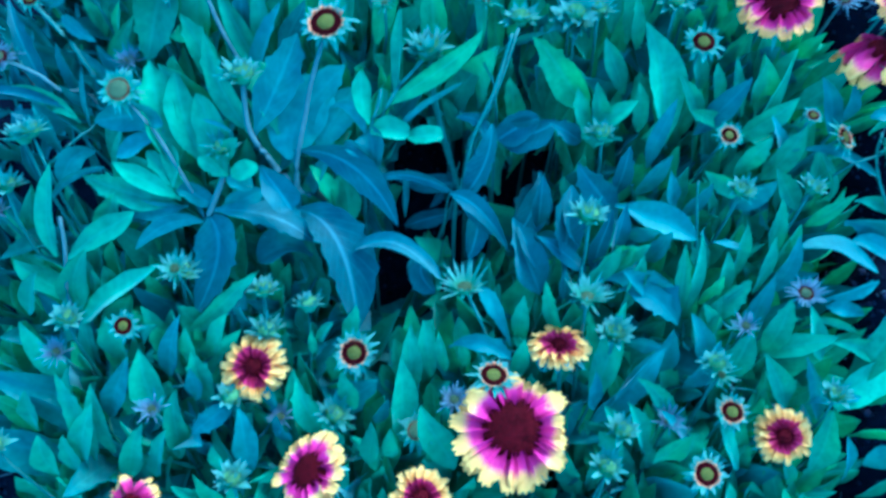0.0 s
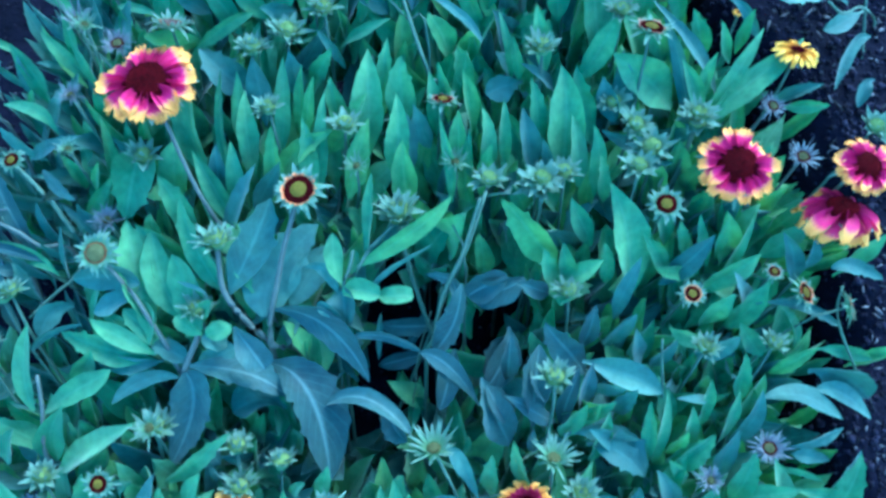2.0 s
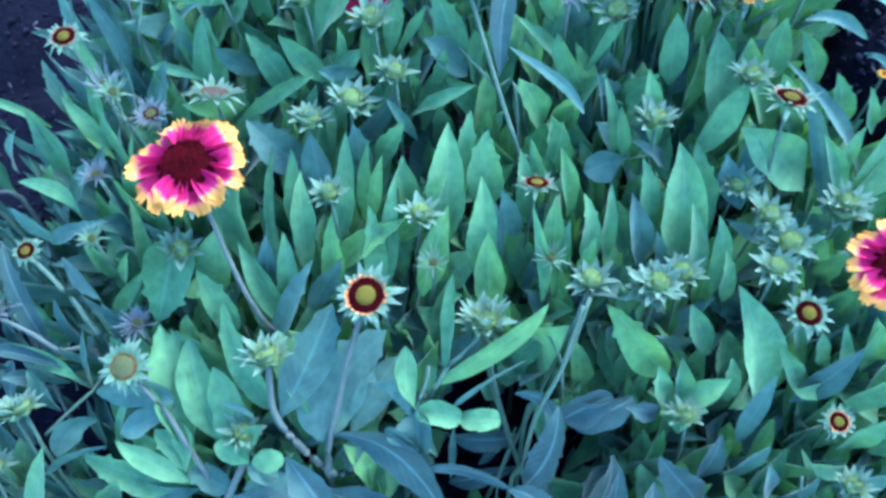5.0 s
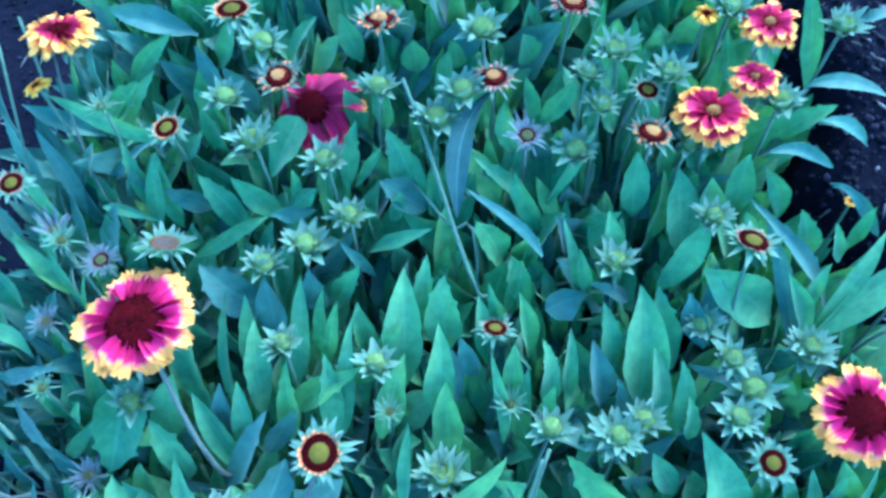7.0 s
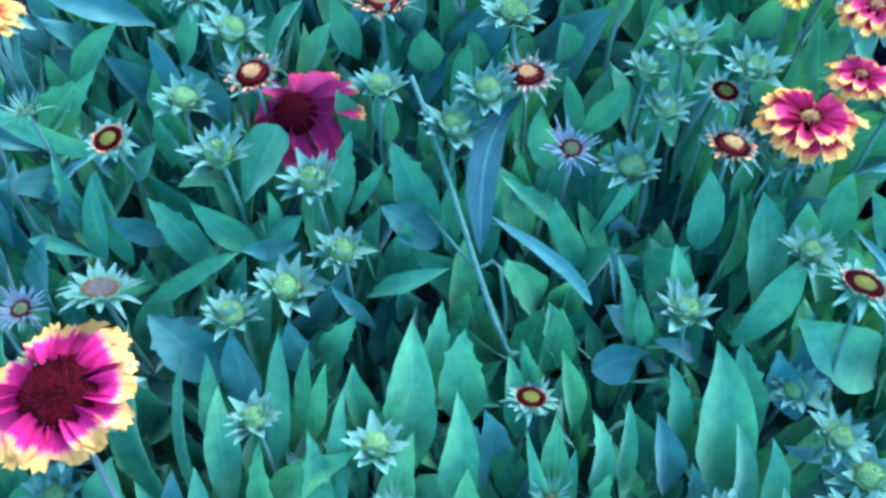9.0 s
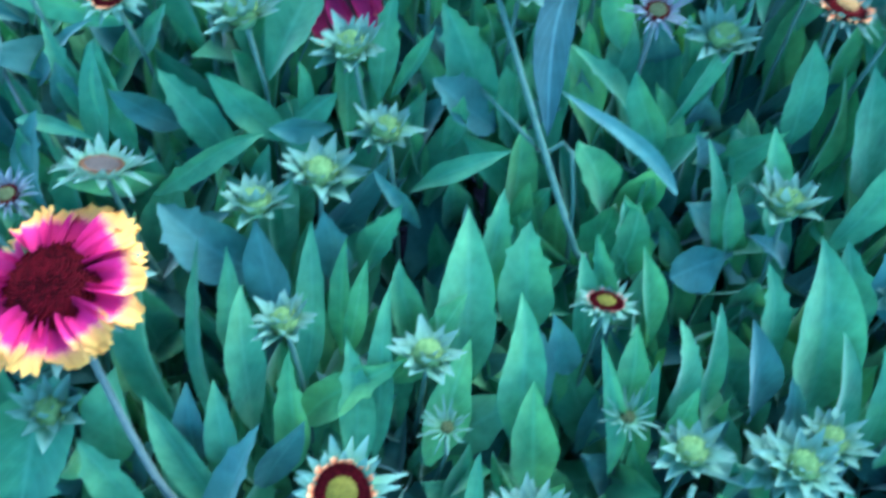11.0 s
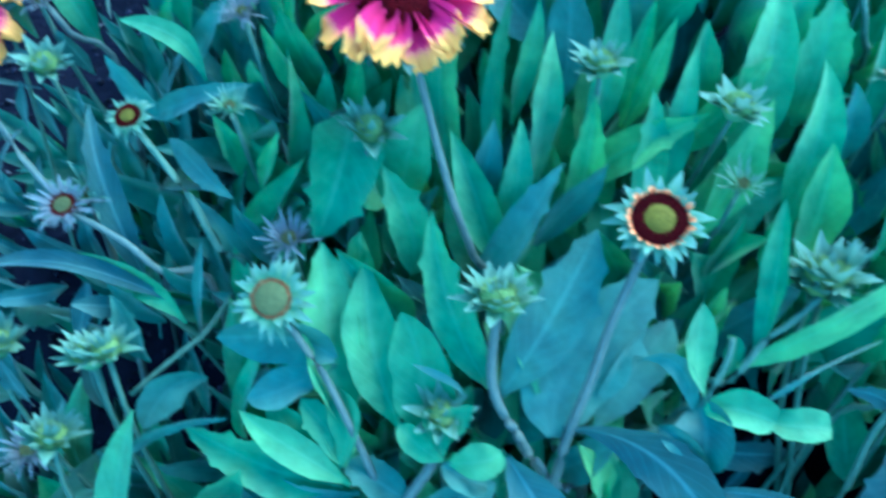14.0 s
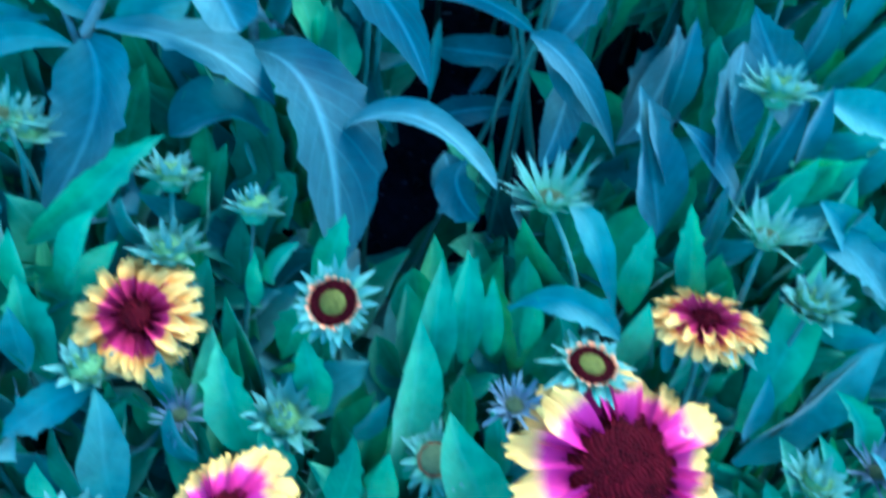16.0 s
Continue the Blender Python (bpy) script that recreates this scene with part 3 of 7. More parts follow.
def floret_dome(seed, count, rad, high, size, tall, jag=0.25, inner=0.0, flat=1.0):
    """Florets packed in a spiral over a dome: small pointed knobs on a smooth base."""
    r = random.Random(seed)
    out = ([], [], [], [])
    v, f = [], []
    for i in range(6):
        a = i / 5 * math.pi / 2
        for k in range(16):
            b = 2 * math.pi * k / 16
            v.append((rad * math.cos(a) * math.cos(b), rad * math.cos(a) * math.sin(b), high * math.sin(a) * flat))
    for i in range(5):
        for k in range(16):
            f.append((i * 16 + k, i * 16 + (k + 1) % 16, (i + 1) * 16 + (k + 1) % 16, (i + 1) * 16 + k))
    add(out, v, f, [(0.5, 0.5)] * len(v))
    for k in range(count):
        t = math.sqrt(inner ** 2 + (1 - inner ** 2) * (k + 0.5) / count)
        a = k * 2.399963
        base = Vector((rad * t * math.cos(a), rad * t * math.sin(a), high * math.sqrt(max(0, 1 - t * t)) * flat))
        up = Vector((base.x * 0.9, base.y * 0.9, rad * 0.9)).normalized()
        h, s = tall * r.uniform(1 - jag, 1 + jag), size * r.uniform(0.8, 1.2)
        x = up.orthogonal().normalized()
        y = up.cross(x)
        v = [tuple(base + (x * math.cos(b) + y * math.sin(b)) * s) for b in (0.3, 1.87, 3.44, 5.01)]
        v += [tuple(base + up * h * 0.7 + (x * math.cos(b) + y * math.sin(b)) * s * 0.75) for b in (0.3, 1.87, 3.44, 5.01)]
        v.append(tuple(base + up * h))
        add(out, v, [(0, 1, 5, 4), (1, 2, 6, 5), (2, 3, 7, 6), (3, 0, 4, 7), (4, 5, 8), (5, 6, 8), (6, 7, 8), (7, 4, 8)], [(0.5, 0.8)] * 9)
    return out


def made(name, out, mats, smooth=True):
    return mesh_object(name, out[0], out[1], mats, out[2], out[3], smooth)


def petal_mesh(seed, mat, long, wide, lobes, rise, droop, curl=0.1):
    """A ray petal: narrow foot, wedge blade, three-toothed end; lies along x from 0."""
    r = random.Random(seed)
    rows, cols = 9, 9
    verts, uvs, faces = [], [], []
    notch = [r.uniform(0.7, 1.2) for _ in range(4)]
    for i in range(rows):
        u = i / (rows - 1)
        w = wide * (0.5 + 0.5 * min(1, u / 0.6) ** 0.8) * (1 - 0.22 * max(0, (u - 0.7) / 0.3) ** 2)
        for j in range(cols):
            c = 2 * j / (cols - 1) - 1
            lobe = abs(math.cos(1.5 * math.pi * c)) ** 0.45
            reach = 1 - lobes * (1 - lobe) * notch[min(3, int((c + 1) * 2))] - 0.08 * c * c
            x = long * (u if u < 0.6 else 0.6 + (u - 0.6) * (1 + (reach - 1) * 2.2 * (u - 0.6) / 0.4))
            z = rise * long * u - droop * long * u ** 2.2 + wide * (0.05 * math.cos(4 * math.pi * c) * u + 0.13 * math.sin(3.4 * math.pi * c + seed * 1.9) * u ** 3) + curl * wide * c * c * (1 - 0.5 * u)
            verts.append((x, 0.5 * w * c, z))
            uvs.append((0.5 + 0.5 * c, u))
    for i in range(rows - 1):
        for j in range(cols - 1):
            k = i * cols + j
            faces.append((k, k + cols, k + cols + 1, k + 1))
    return mesh_object("petal", verts, faces, [mat], uvs)


def petals_of(mat, long, wide, lobes, rise, droop, curl=0.1):
    return [petal_mesh(s, mat, long * k, wide, lobes, rise, droop + d, curl) for s, k, d in ((1, 1.0, 0.0), (2, 0.92, 0.1), (3, 1.06, -0.08), (4, 0.86, 0.2))]


DISC = made("flower_head", floret_dome(5, 460, 0.265, 0.13, 0.0095, 0.014, 0.3), [MAROON], False)
DISC_WORN = made("flower_head", floret_dome(25, 300, 0.185, 0.13, 0.0085, 0.014, 0.3), [MAROON], False)
DISC_SMALL = made("flower_head", floret_dome(6, 90, 0.19, 0.08, 0.016, 0.05), [MAROON], False)
EYE_GOLD = made("centre", floret_dome(16, 40, 0.075, 0.05, 0.012, 0.03), [grain_material("eye_gold", (0.30, 0.09, 0.03), (0.52, 0.26, 0.06), 500.0)], False)
EYE_RED = made("centre", floret_dome(17, 40, 0.12, 0.1, 0.012, 0.03), [MAROON], False)
CUP_DISC = made("flower_head", floret_dome(7, 150, 0.24, 0.11, 0.012, 0.015), [OLIVE], False)
CUP_TAN = made("flower_head", floret_dome(7, 120, 0.30, 0.07, 0.016, 0.02), [TAN], False)
DRY_DISC = made("flower_head", floret_dome(23, 110, 0.26, 0.05, 0.014, 0.02), [DRY], False)
CUP_RED = made("flower_head", floret_dome(7, 110, 0.31, 0.10, 0.016, 0.03), [RED_DISC], False)
CUP_RING = made("floret_ring", floret_dome(8, 170, 0.395, 0.07, 0.018, 0.045, 0.3, 0.55, 0.8), [RING], False)
STAR_DISC = made("flower_head", floret_dome(9, 60, 0.12, 0.05, 0.012, 0.02), [TAN], False)
TAN_RING = made("floret_ring", floret_dome(21, 90, 0.34, 0.06, 0.018, 0.04, 0.4, 0.8, 0.8), [RIM], False)
STAR_RING = made("floret_ring", floret_dome(10, 50, 0.19, 0.03, 0.012, 0.03, 0.3, 0.7, 0.7), [RING], False)
BUD_KNOB = [made("flower_head", floret_dome(12 + k, 100, 0.185, 0.19, 0.014, 0.03), [KNOB], False) for k in range(2)]
BUD_BRACTS = [made("involucre", bud_ball(30 + k, (HALF_BUD, OPEN_BUD)[k % 2], 10 + k % 3, 0.215 + 0.02 * (k % 2)), [BRACT]) for k in range(8)]
CLOSED_BRACTS = [made("involucre", bud_ball(130 + k, SHUT_BUD, 10 + k % 3, 0.19 + 0.02 * (k % 2)), [BRACT]) for k in range(6)]
STAR_BRACTS = [made("involucre", bract_star(40 + k, 0.14, 0.36, 14, 3, 0.055, 0.0 + 0.2 * (k % 2), 0.1, 0.9, 0.2), [BRACT_GREY]) for k in range(4)]
FUZZ_KNOB = made("flower_head", floret_dome(19, 40, 0.10, 0.08, 0.012, 0.04), [TAN], False)
FUZZ_BRACTS = [made("involucre", bract_star(90 + k, 0.10, 0.38, 9, 4, 0.045, 0.1 + 0.2 * (k % 2), 0.0), [BRACT_GREY if k % 2 else BRACT]) for k in range(4)]
SPIKE_BRACTS = [made("involucre", bract_star(44 + k, 0.12, 0.40, 13, 3, 0.07, 0.3, -0.2, 0.9, 0.2), [BRACT]) for k in range(2)]
CUP_BRACTS = [made("involucre", bract_star(50 + k, 0.33, 0.50, 11 + k % 3, 3, 0.17, -0.35, -0.1 + 0.15 * (k % 2), 0.95, 0.2), [BRACT]) for k in range(4)]
DULL_BRACTS = [made("involucre", bract_star(150 + k, 0.31, 0.44, 12 + k % 3, 3, 0.135, 0.0, -0.2 + 0.2 * (k % 2), 0.95, 0.2), [BRACT_DULL]) for k in range(4)]
UNDER_BRACTS = [made("involucre", bract_star(60 + k, 0.20, 0.28, 12, 2, 0.09, -0.25, 0.2), [BRACT]) for k in range(3)]


def fringe(seed, count, mat, wide, rise, most=0.15):
    r = random.Random(seed)
    out = ([], [], [], [])
    for k in range(count):
        v, f, u = strap(r.uniform(0.35 * most, most), wide * r.uniform(0.7, 1.1), rise + r.uniform(-0.4, 0.4), 0.3, 0.3, 0.25, 5, 0.375, 0.9)
        add(out, spun(v, 2 * math.pi * (k + r.uniform(-0.2, 0.2)) / count, 0.01), f, u)
    return made("young_petals", out, [mat])


CUP_FRINGE = [fringe(70 + k, 25 - k, FRINGE, 0.10, 0.8, 0.125) for k in range(3)]
RAY_FRINGE = [fringe(84 + k, 22 - k, FRINGE if k else FRINGE_PALE, 0.085, 0.4, 0.25) for k in range(2)]
PALE_FRINGE = [fringe(80 + k, 22 - k, FRINGE_PALE, 0.065, 0.6) for k in range(3)]
PETALS = {
    "daisy": petals_of(PINK, 0.32, 0.215, 0.36, 0.16, 0.24, 0.4),
    "cream": petals_of(CREAM, 0.33, 0.19, 0.36, 0.16, 0.24, 0.4),
    "gold": petals_of(GOLD, 0.37, 0.115, 0.45, 0.36, 0.36, 0.6),
    "yellow": petals_of(YELLOW, 0.37, 0.12, 0.45, 0.2, 0.32, 0.5),
    "ruby": petals_of(RUBY, 0.40, 0.19, 0.42, 0.25, 0.30, 0.4),
    "crimson": petals_of(CRIMSON, 0.42, 0.19, 0.3, 0.1, 0.5, 0.45),
    "worn": petals_of(WORN, 0.38, 0.19, 0.42, 0.15, 0.45, 0.45),
}


def put_head(kind, at, size, lean=0.0, side=0.0, red=False, foot=None, stalk=True):
    """A head on its own stem (stalk: whether it is grown here). lean: degrees by which it looks away over the bed; side: to its right."""
    lean, side = lean + dice.uniform(-5, 5), side + dice.uniform(-8, 8)
    if kind in ("bud", "closed", "fuzz", "spike"):
        lean += 26 if kind == "closed" else 10          # unopened heads look along their stems
    axis = Vector((math.sin(radians(side)), math.sin(radians(lean)), 1))
    axis.z = math.sqrt(max(0.1, 1 - min(0.9, axis.x ** 2 + axis.y ** 2)))
    axis.normalize()
    at = Vector(at)
    CLEAR.append((at, size * (0.85 if kind in ("cup", "salmon", "tan", "redcup", "olive", "dry") else 0.5)))
    if stalk:
        owner, _ = put_stem(at - axis * size * 0.09, axis, 0.0011 + 0.009 * min(size, 0.07), red or kind == "star", foot)
    else:
        owner = plant_at(foot_of(at))
    turn = frame_of(axis.orthogonal(), axis)
    spin = Matrix.Rotation(dice.uniform(0, 6.28), 4, "Z")
    m = Matrix.Translation(at) @ turn.to_4x4() @ spin
    wide = size * (1.12 if kind in ("bud", "closed") else 1.04 if kind == "cup" else 1.0)
    scale = Matrix.Diagonal((wide, wide, wide, 1))
    r = dice

    def child(name, mesh, head, local=None):
        ob = new(name, mesh)
        ob.parent = head
        ob.matrix_basis = local if local is not None else Matrix.Identity(4)
        return ob

    if kind in PETALS:
        head = part("flower_head", DISC if kind in ("daisy", "cream") else DISC_WORN if kind in ("worn", "crimson") else DISC_SMALL, owner, m @ scale)
        if kind == "ruby":
            child("centre", EYE_GOLD, head, Matrix.Translation((0, 0, 0.07)))
        elif kind == "gold":
            child("centre", EYE_RED, head, Matrix.Translation((0, 0, 0.05)))
        child("involucre", UNDER_BRACTS[r.randrange(3)], head, Matrix.Translation((0, 0, -0.05)) @ Matrix.Scale(0.6 if kind in ("crimson", "worn") else 1.0, 4))
        inner, shapes = {"daisy": (0.2, 15), "cream": (0.19, 17), "gold": (0.12, 24), "yellow": (0.14, 19), "ruby": (0.10, 17), "crimson": (0.12, 13), "worn": (0.14, 15)}[kind], PETALS[kind]
        start, count = inner
        for layer in range(1 if kind in ("crimson", "worn") else 2):
            n = count if layer == 0 else count // 2 + {"gold": 3, "ruby": 4}.get(kind, -2)
            for k in range(n):
                a = 2 * math.pi * (k + 0.5 * layer + r.uniform(-0.13, 0.13)) / n
                tip = r.uniform(-0.22, 0.16) + 0.18 * layer
                if kind in ("crimson", "worn"):
                    tip = r.uniform(-0.7, 0.3) if kind == "crimson" else r.uniform(-1.0, 0.3)
                loc = Matrix.Rotation(a, 4, "Z") @ Matrix.Translation((start, 0, 0.012 + 0.022 * layer + 0.006 * (k % 3))) @ Matrix.Rotation(-tip, 4, "Y") @ Matrix.Rotation(r.uniform(-0.25, 0.25) * (2.6 if kind in ("crimson", "worn") else 1), 4, "X") @ Matrix.Diagonal((1 - 0.1 * layer, r.uniform(0.85, 1.12), 1, 1))
                child("petal", shapes[r.randrange(4)], head, loc)
    elif kind in ("cup", "salmon", "olive"):
        head = part("flower_head", CUP_DISC, owner, m @ scale)
        child("floret_ring", CUP_RING, head)
        if kind != "olive":
            child("young_petals", (CUP_FRINGE if kind == "cup" else PALE_FRINGE)[r.randrange(3)], head)
        child("involucre", CUP_BRACTS[r.randrange(4)], head, Matrix.Translation((0, 0, -0.05)))
    elif kind == "redcup":
        head = part("flower_head", CUP_RED, owner, m @ scale)
        child("centre", EYE_GOLD, head, Matrix.Translation((0, 0, 0.08)) @ Matrix.Diagonal((2.3, 2.3, 1.2, 1)))
        child("floret_ring", CUP_RING, head, Matrix.Translation((0, 0, -0.015)))
        child("young_petals", RAY_FRINGE[r.randrange(2)], head)
        child("involucre", DULL_BRACTS[r.randrange(4)], head, Matrix.Translation((0, 0, -0.06)))
    elif kind == "star":
        head = part("flower_head", STAR_DISC, owner, m @ scale)
        child("floret_ring", STAR_RING, head)
        child("involucre", STAR_BRACTS[r.randrange(4)], head, Matrix.Translation((0, 0, -0.03)))
    elif kind == "fuzz":
        head = part("flower_head", FUZZ_KNOB, owner, m @ scale)
        child("involucre", FUZZ_BRACTS[r.randrange(4)], head, Matrix.Translation((0, 0, -0.03)))
    elif kind == "spike":
        head = part("flower_head", STAR_DISC, owner, m @ scale)
        child("involucre", SPIKE_BRACTS[r.randrange(2)], head, Matrix.Translation((0, 0, -0.03)))
    elif kind == "dry":
        head = part("flower_head", DRY_DISC, owner, m @ scale)
        child("floret_ring", TAN_RING, head, Matrix.Translation((0, 0, -0.01)) @ Matrix.Scale(0.85, 4))
        child("involucre", DULL_BRACTS[r.randrange(4)], head, Matrix.Translation((0, 0, -0.05)))
    elif kind == "tan":
        head = part("flower_head", CUP_TAN, owner, m @ scale)
        child("floret_ring", TAN_RING, head, Matrix.Translation((0, 0, -0.02)))
        child("involucre", CUP_BRACTS[r.randrange(4)], head, Matrix.Translation((0, 0, -0.05)))
    else:
        head = part("flower_head", BUD_KNOB[r.randrange(2)], owner, m @ scale)
        child("involucre", CLOSED_BRACTS[r.randrange(6)] if kind == "closed" else BUD_BRACTS[r.randrange(8)], head, Matrix.Translation((0, 0, -0.04)))
    return head


# ---- the heads ----
put_head("daisy", (-0.180, 0.167, 0.301), 0.078, -2, stalk=False)
put_head("daisy", (0.298, 0.124, 0.257), 0.067, -2)
put_head("cream", (0.087, -0.197, 0.152), 0.092, -3)
put_head("cream", (-0.061, -0.233, 0.165), 0.062, 14, -24)
put_head("gold", (-0.116, -0.150, 0.143), 0.058, -6)
put_head("gold", (0.125, -0.136, 0.159), 0.053, 38, -14)
put_head("gold", (0.019, -0.247, 0.136), 0.050, 0)
put_head("worn", (-0.209, -0.253, 0.113), 0.046, -10)
put_head("gold", (0.314, -0.192, 0.106), 0.052, -15)
put_head("worn", (0.394, 0.100, 0.226), 0.078, 26, -6)
put_head("daisy", (0.415, 0.135, 0.240), 0.055, 0)
put_head("yellow", (0.362, 0.232, 0.269), 0.042, 15)
put_head("crimson", (-0.077, 0.324, 0.319), 0.068, -18)
put_head("ruby", (0.200, 0.310, 0.332), 0.057, 8)
put_head("ruby", (0.229, 0.334, 0.340), 0.038, 12)
put_head("ruby", (0.241, 0.373, 0.350), 0.046, 5)
put_head("gold", (-0.251, 0.361, 0.350), 0.056, 14, -10)
put_head("worn", (-0.416, 0.174, 0.244), 0.076, 15, -25, stalk=False)
put_head("cup", (-0.060, 0.092, 0.266), 0.030, -8, stalk=False)
put_head("tan", (-0.224, 0.047, 0.239), 0.026, -15, stalk=False)
put_head("olive", (0.239, 0.094, 0.246), 0.022, -6, foot=(0.197, -0.012))
put_head("cup", (0.262, 0.028, 0.213), 0.016, -5)
put_head("cup", (-0.035, -0.143, 0.165), 0.024, -14)
put_head("olive", (-0.221, -0.122, 0.159), 0.018, -10)
put_head("cup", (0.073, -0.159, 0.164), 0.024, 25)
put_head("cup", (0.266, -0.178, 0.130), 0.020, -5)
put_head("cup", (0.240, -0.226, 0.129), 0.022, -10)
put_head("salmon", (0.054, 0.176, 0.273), 0.020, 30, foot=(0.034, 0.071))
put_head("salmon", (0.227, 0.231, 0.301), 0.026, 22, foot=(0.184, -0.079))
put_head("dry", (-0.167, 0.219, 0.313), 0.030, 30, 8, foot=(-0.150, 0.150))
put_head("redcup", (-0.096, 0.330, 0.346), 0.025, 5)
put_head("redcup", (0.051, 0.333, 0.343), 0.025, 10)
put_head("redcup", (0.158, 0.296, 0.332), 0.026, 18, foot=(0.175, 0.196))
put_head("cup", (-0.174, 0.299, 0.329), 0.020, 5)
put_head("redcup", (-0.028, 0.369, 0.358), 0.029, 20)
put_head("redcup", (0.105, 0.383, 0.360), 0.028, 20)
put_head("cup", (-0.132, 0.379, 0.357), 0.026, 15)
put_head("salmon", (0.155, 0.323, 0.343), 0.018, 5)
put_head("olive", (-0.306, 0.126, 0.250), 0.016, -5, stalk=False)
put_head("cup", (0.361, 0.034, 0.203), 0.020, 0, 35)
put_head("cup", (0.398, 0.023, 0.199), 0.020, 5, 62)
put_head("salmon", (0.335, 0.050, 0.210), 0.012, 0)
put_head("salmon", (-0.279, 0.261, 0.317), 0.020, 0)
put_head("yellow", (-0.270, 0.330, 0.333), 0.022, 20, -15)
put_head("star", (-0.337, 0.089, 0.223), 0.036, 0, stalk=False)
put_head("star", (-0.218, 0.215, 0.292), 0.032, 0)
put_head("star", (0.074, 0.294, 0.331), 0.034, 0)
put_head("fuzz", (0.065, 0.129, 0.250), 0.030, 0)
put_head("fuzz", (-0.017, 0.122, 0.253), 0.028, 0)
put_head("fuzz", (-0.220, 0.313, 0.334), 0.030, 0)
put_head("fuzz", (-0.243, 0.225, 0.302), 0.030, 0)
put_head("fuzz", (-0.223, 0.079, 0.233), 0.034, 0)
put_head("star", (-0.400, 0.221, 0.270), 0.036, 0, stalk=False)
put_head("fuzz", (-0.254, 0.236, 0.295), 0.034, 0)
put_head("fuzz", (-0.258, 0.134, 0.255), 0.026, 0)
put_head("fuzz", (-0.370, 0.190, 0.249), 0.026, 0)
put_head("fuzz", (-0.258, 0.177, 0.270), 0.030, 0)
put_head("fuzz", (-0.330, 0.101, 0.215), 0.034, 0)
put_head("star", (0.364, 0.145, 0.240), 0.034, 0)
put_head("star", (0.342, 0.190, 0.250), 0.030, 0)
put_head("star", (0.326, -0.088, 0.163), 0.036, 0)
put_head("spike", (0.050, -0.095, 0.186), 0.046, 20, stalk=False)
put_head("spike", (0.145, -0.101, 0.184), 0.042, 20)
put_head("fuzz", (0.043, -0.176, 0.153), 0.034, 0)
put_head("fuzz", (-0.179, -0.081, 0.180), 0.036, 0)
put_head("fuzz", (-0.276, -0.141, 0.146), 0.034, 0)
put_head("fuzz", (-0.191, -0.186, 0.149), 0.032, 0)
put_head("fuzz", (0.216, -0.185, 0.126), 0.034, 0)
put_head("fuzz", (0.254, -0.152, 0.148), 0.034, 0)
put_head("fuzz", (0.278, -0.113, 0.152), 0.030, 0)
put_head("fuzz", (-0.096, -0.186, 0.125), 0.030, 0)
put_head("fuzz", (-0.353, -0.018, 0.150), 0.036, 0)
put_head("bud", (-0.077, 0.227, 0.293), 0.040, 5)
put_head("bud", (-0.026, 0.149, 0.273), 0.034, 20, foot=(-0.049, 0.109))
put_head("closed", (-0.125, 0.054, 0.249), 0.042, 0, stalk=False)
put_head("closed", (0.019, 0.081, 0.249), 0.044, 0)
put_head("bud", (-0.047, 0.246, 0.301), 0.034, 0)
put_head("bud", (0.110, 0.294, 0.312), 0.036, 0)
put_head("bud", (0.134, 0.347, 0.353), 0.036, 0, foot=(0.167, 0.276))
put_head("bud", (-0.064, 0.281, 0.316), 0.038, 5)
put_head("bud", (0.216, 0.160, 0.262), 0.034, 0)
put_head("bud", (0.030, 0.323, 0.341), 0.036, 0)
put_head("bud", (0.137, 0.219, 0.287), 0.038, 15)
put_head("closed", (-0.268, -0.117, 0.158), 0.034, 0)
put_head("bud", (0.136, 0.110, 0.250), 0.036, 0)
put_head("bud", (0.270, 0.166, 0.259), 0.036, 0)
put_head("closed", (-0.074, -0.104, 0.162), 0.034, 25)
put_head("closed", (-0.112, -0.092, 0.161), 0.034, 20)
put_head("closed", (-0.108, -0.123, 0.151), 0.036, 10)
put_head("closed", (-0.133, -0.174, 0.141), 0.036, 0)
put_head("tan", (0.014, -0.196, 0.130), 0.022, -5)
put_head("closed", (0.166, -0.128, 0.175), 0.036, 0)
put_head("closed", (-0.051, -0.186, 0.134), 0.036, 0)
put_head("closed", (-0.181, -0.077, 0.161), 0.040, 10)
put_head("closed", (0.146, -0.043, 0.206), 0.038, 10)
put_head("closed", (-0.299, 0.022, 0.215), 0.032, 10)
put_head("closed", (-0.323, -0.212, 0.120), 0.034, 0)
put_head("closed", (0.274, -0.012, 0.193), 0.032, 0)
put_head("closed", (0.332, -0.008, 0.192), 0.030, 0)
put_head("closed", (0.160, 0.030, 0.210), 0.032, 0)
put_head("bud", (0.135, 0.107, 0.262), 0.034, 0)
put_head("closed", (0.161, -0.224, 0.138), 0.034, 0)
put_head("bud", (0.093, 0.114, 0.247), 0.034, 10, foot=(-0.039, -0.141))
put_head("bud", (0.215, 0.120, 0.262), 0.032, 0)
put_head("bud", (0.432, 0.175, 0.241), 0.034, 0)
put_head("bud", (0.201, 0.187, 0.256), 0.032, 0)
put_head("bud", (-0.134, 0.319, 0.336), 0.034, 0)
put_head("bud", (-0.112, 0.288, 0.330), 0.038, 0)
put_head("bud", (-0.109, 0.354, 0.351), 0.036, 0)
put_head("bud", (-0.028, 0.327, 0.339), 0.032, 0)
put_head("bud", (0.013, 0.307, 0.331), 0.038, 0)
put_head("bud", (0.043, 0.359, 0.360), 0.038, 0)
put_head("bud", (0.170, 0.333, 0.348), 0.034, 0)
put_head("bud", (0.247, 0.321, 0.334), 0.034, 0)
put_head("bud", (0.204, 0.250, 0.299), 0.032, 0)
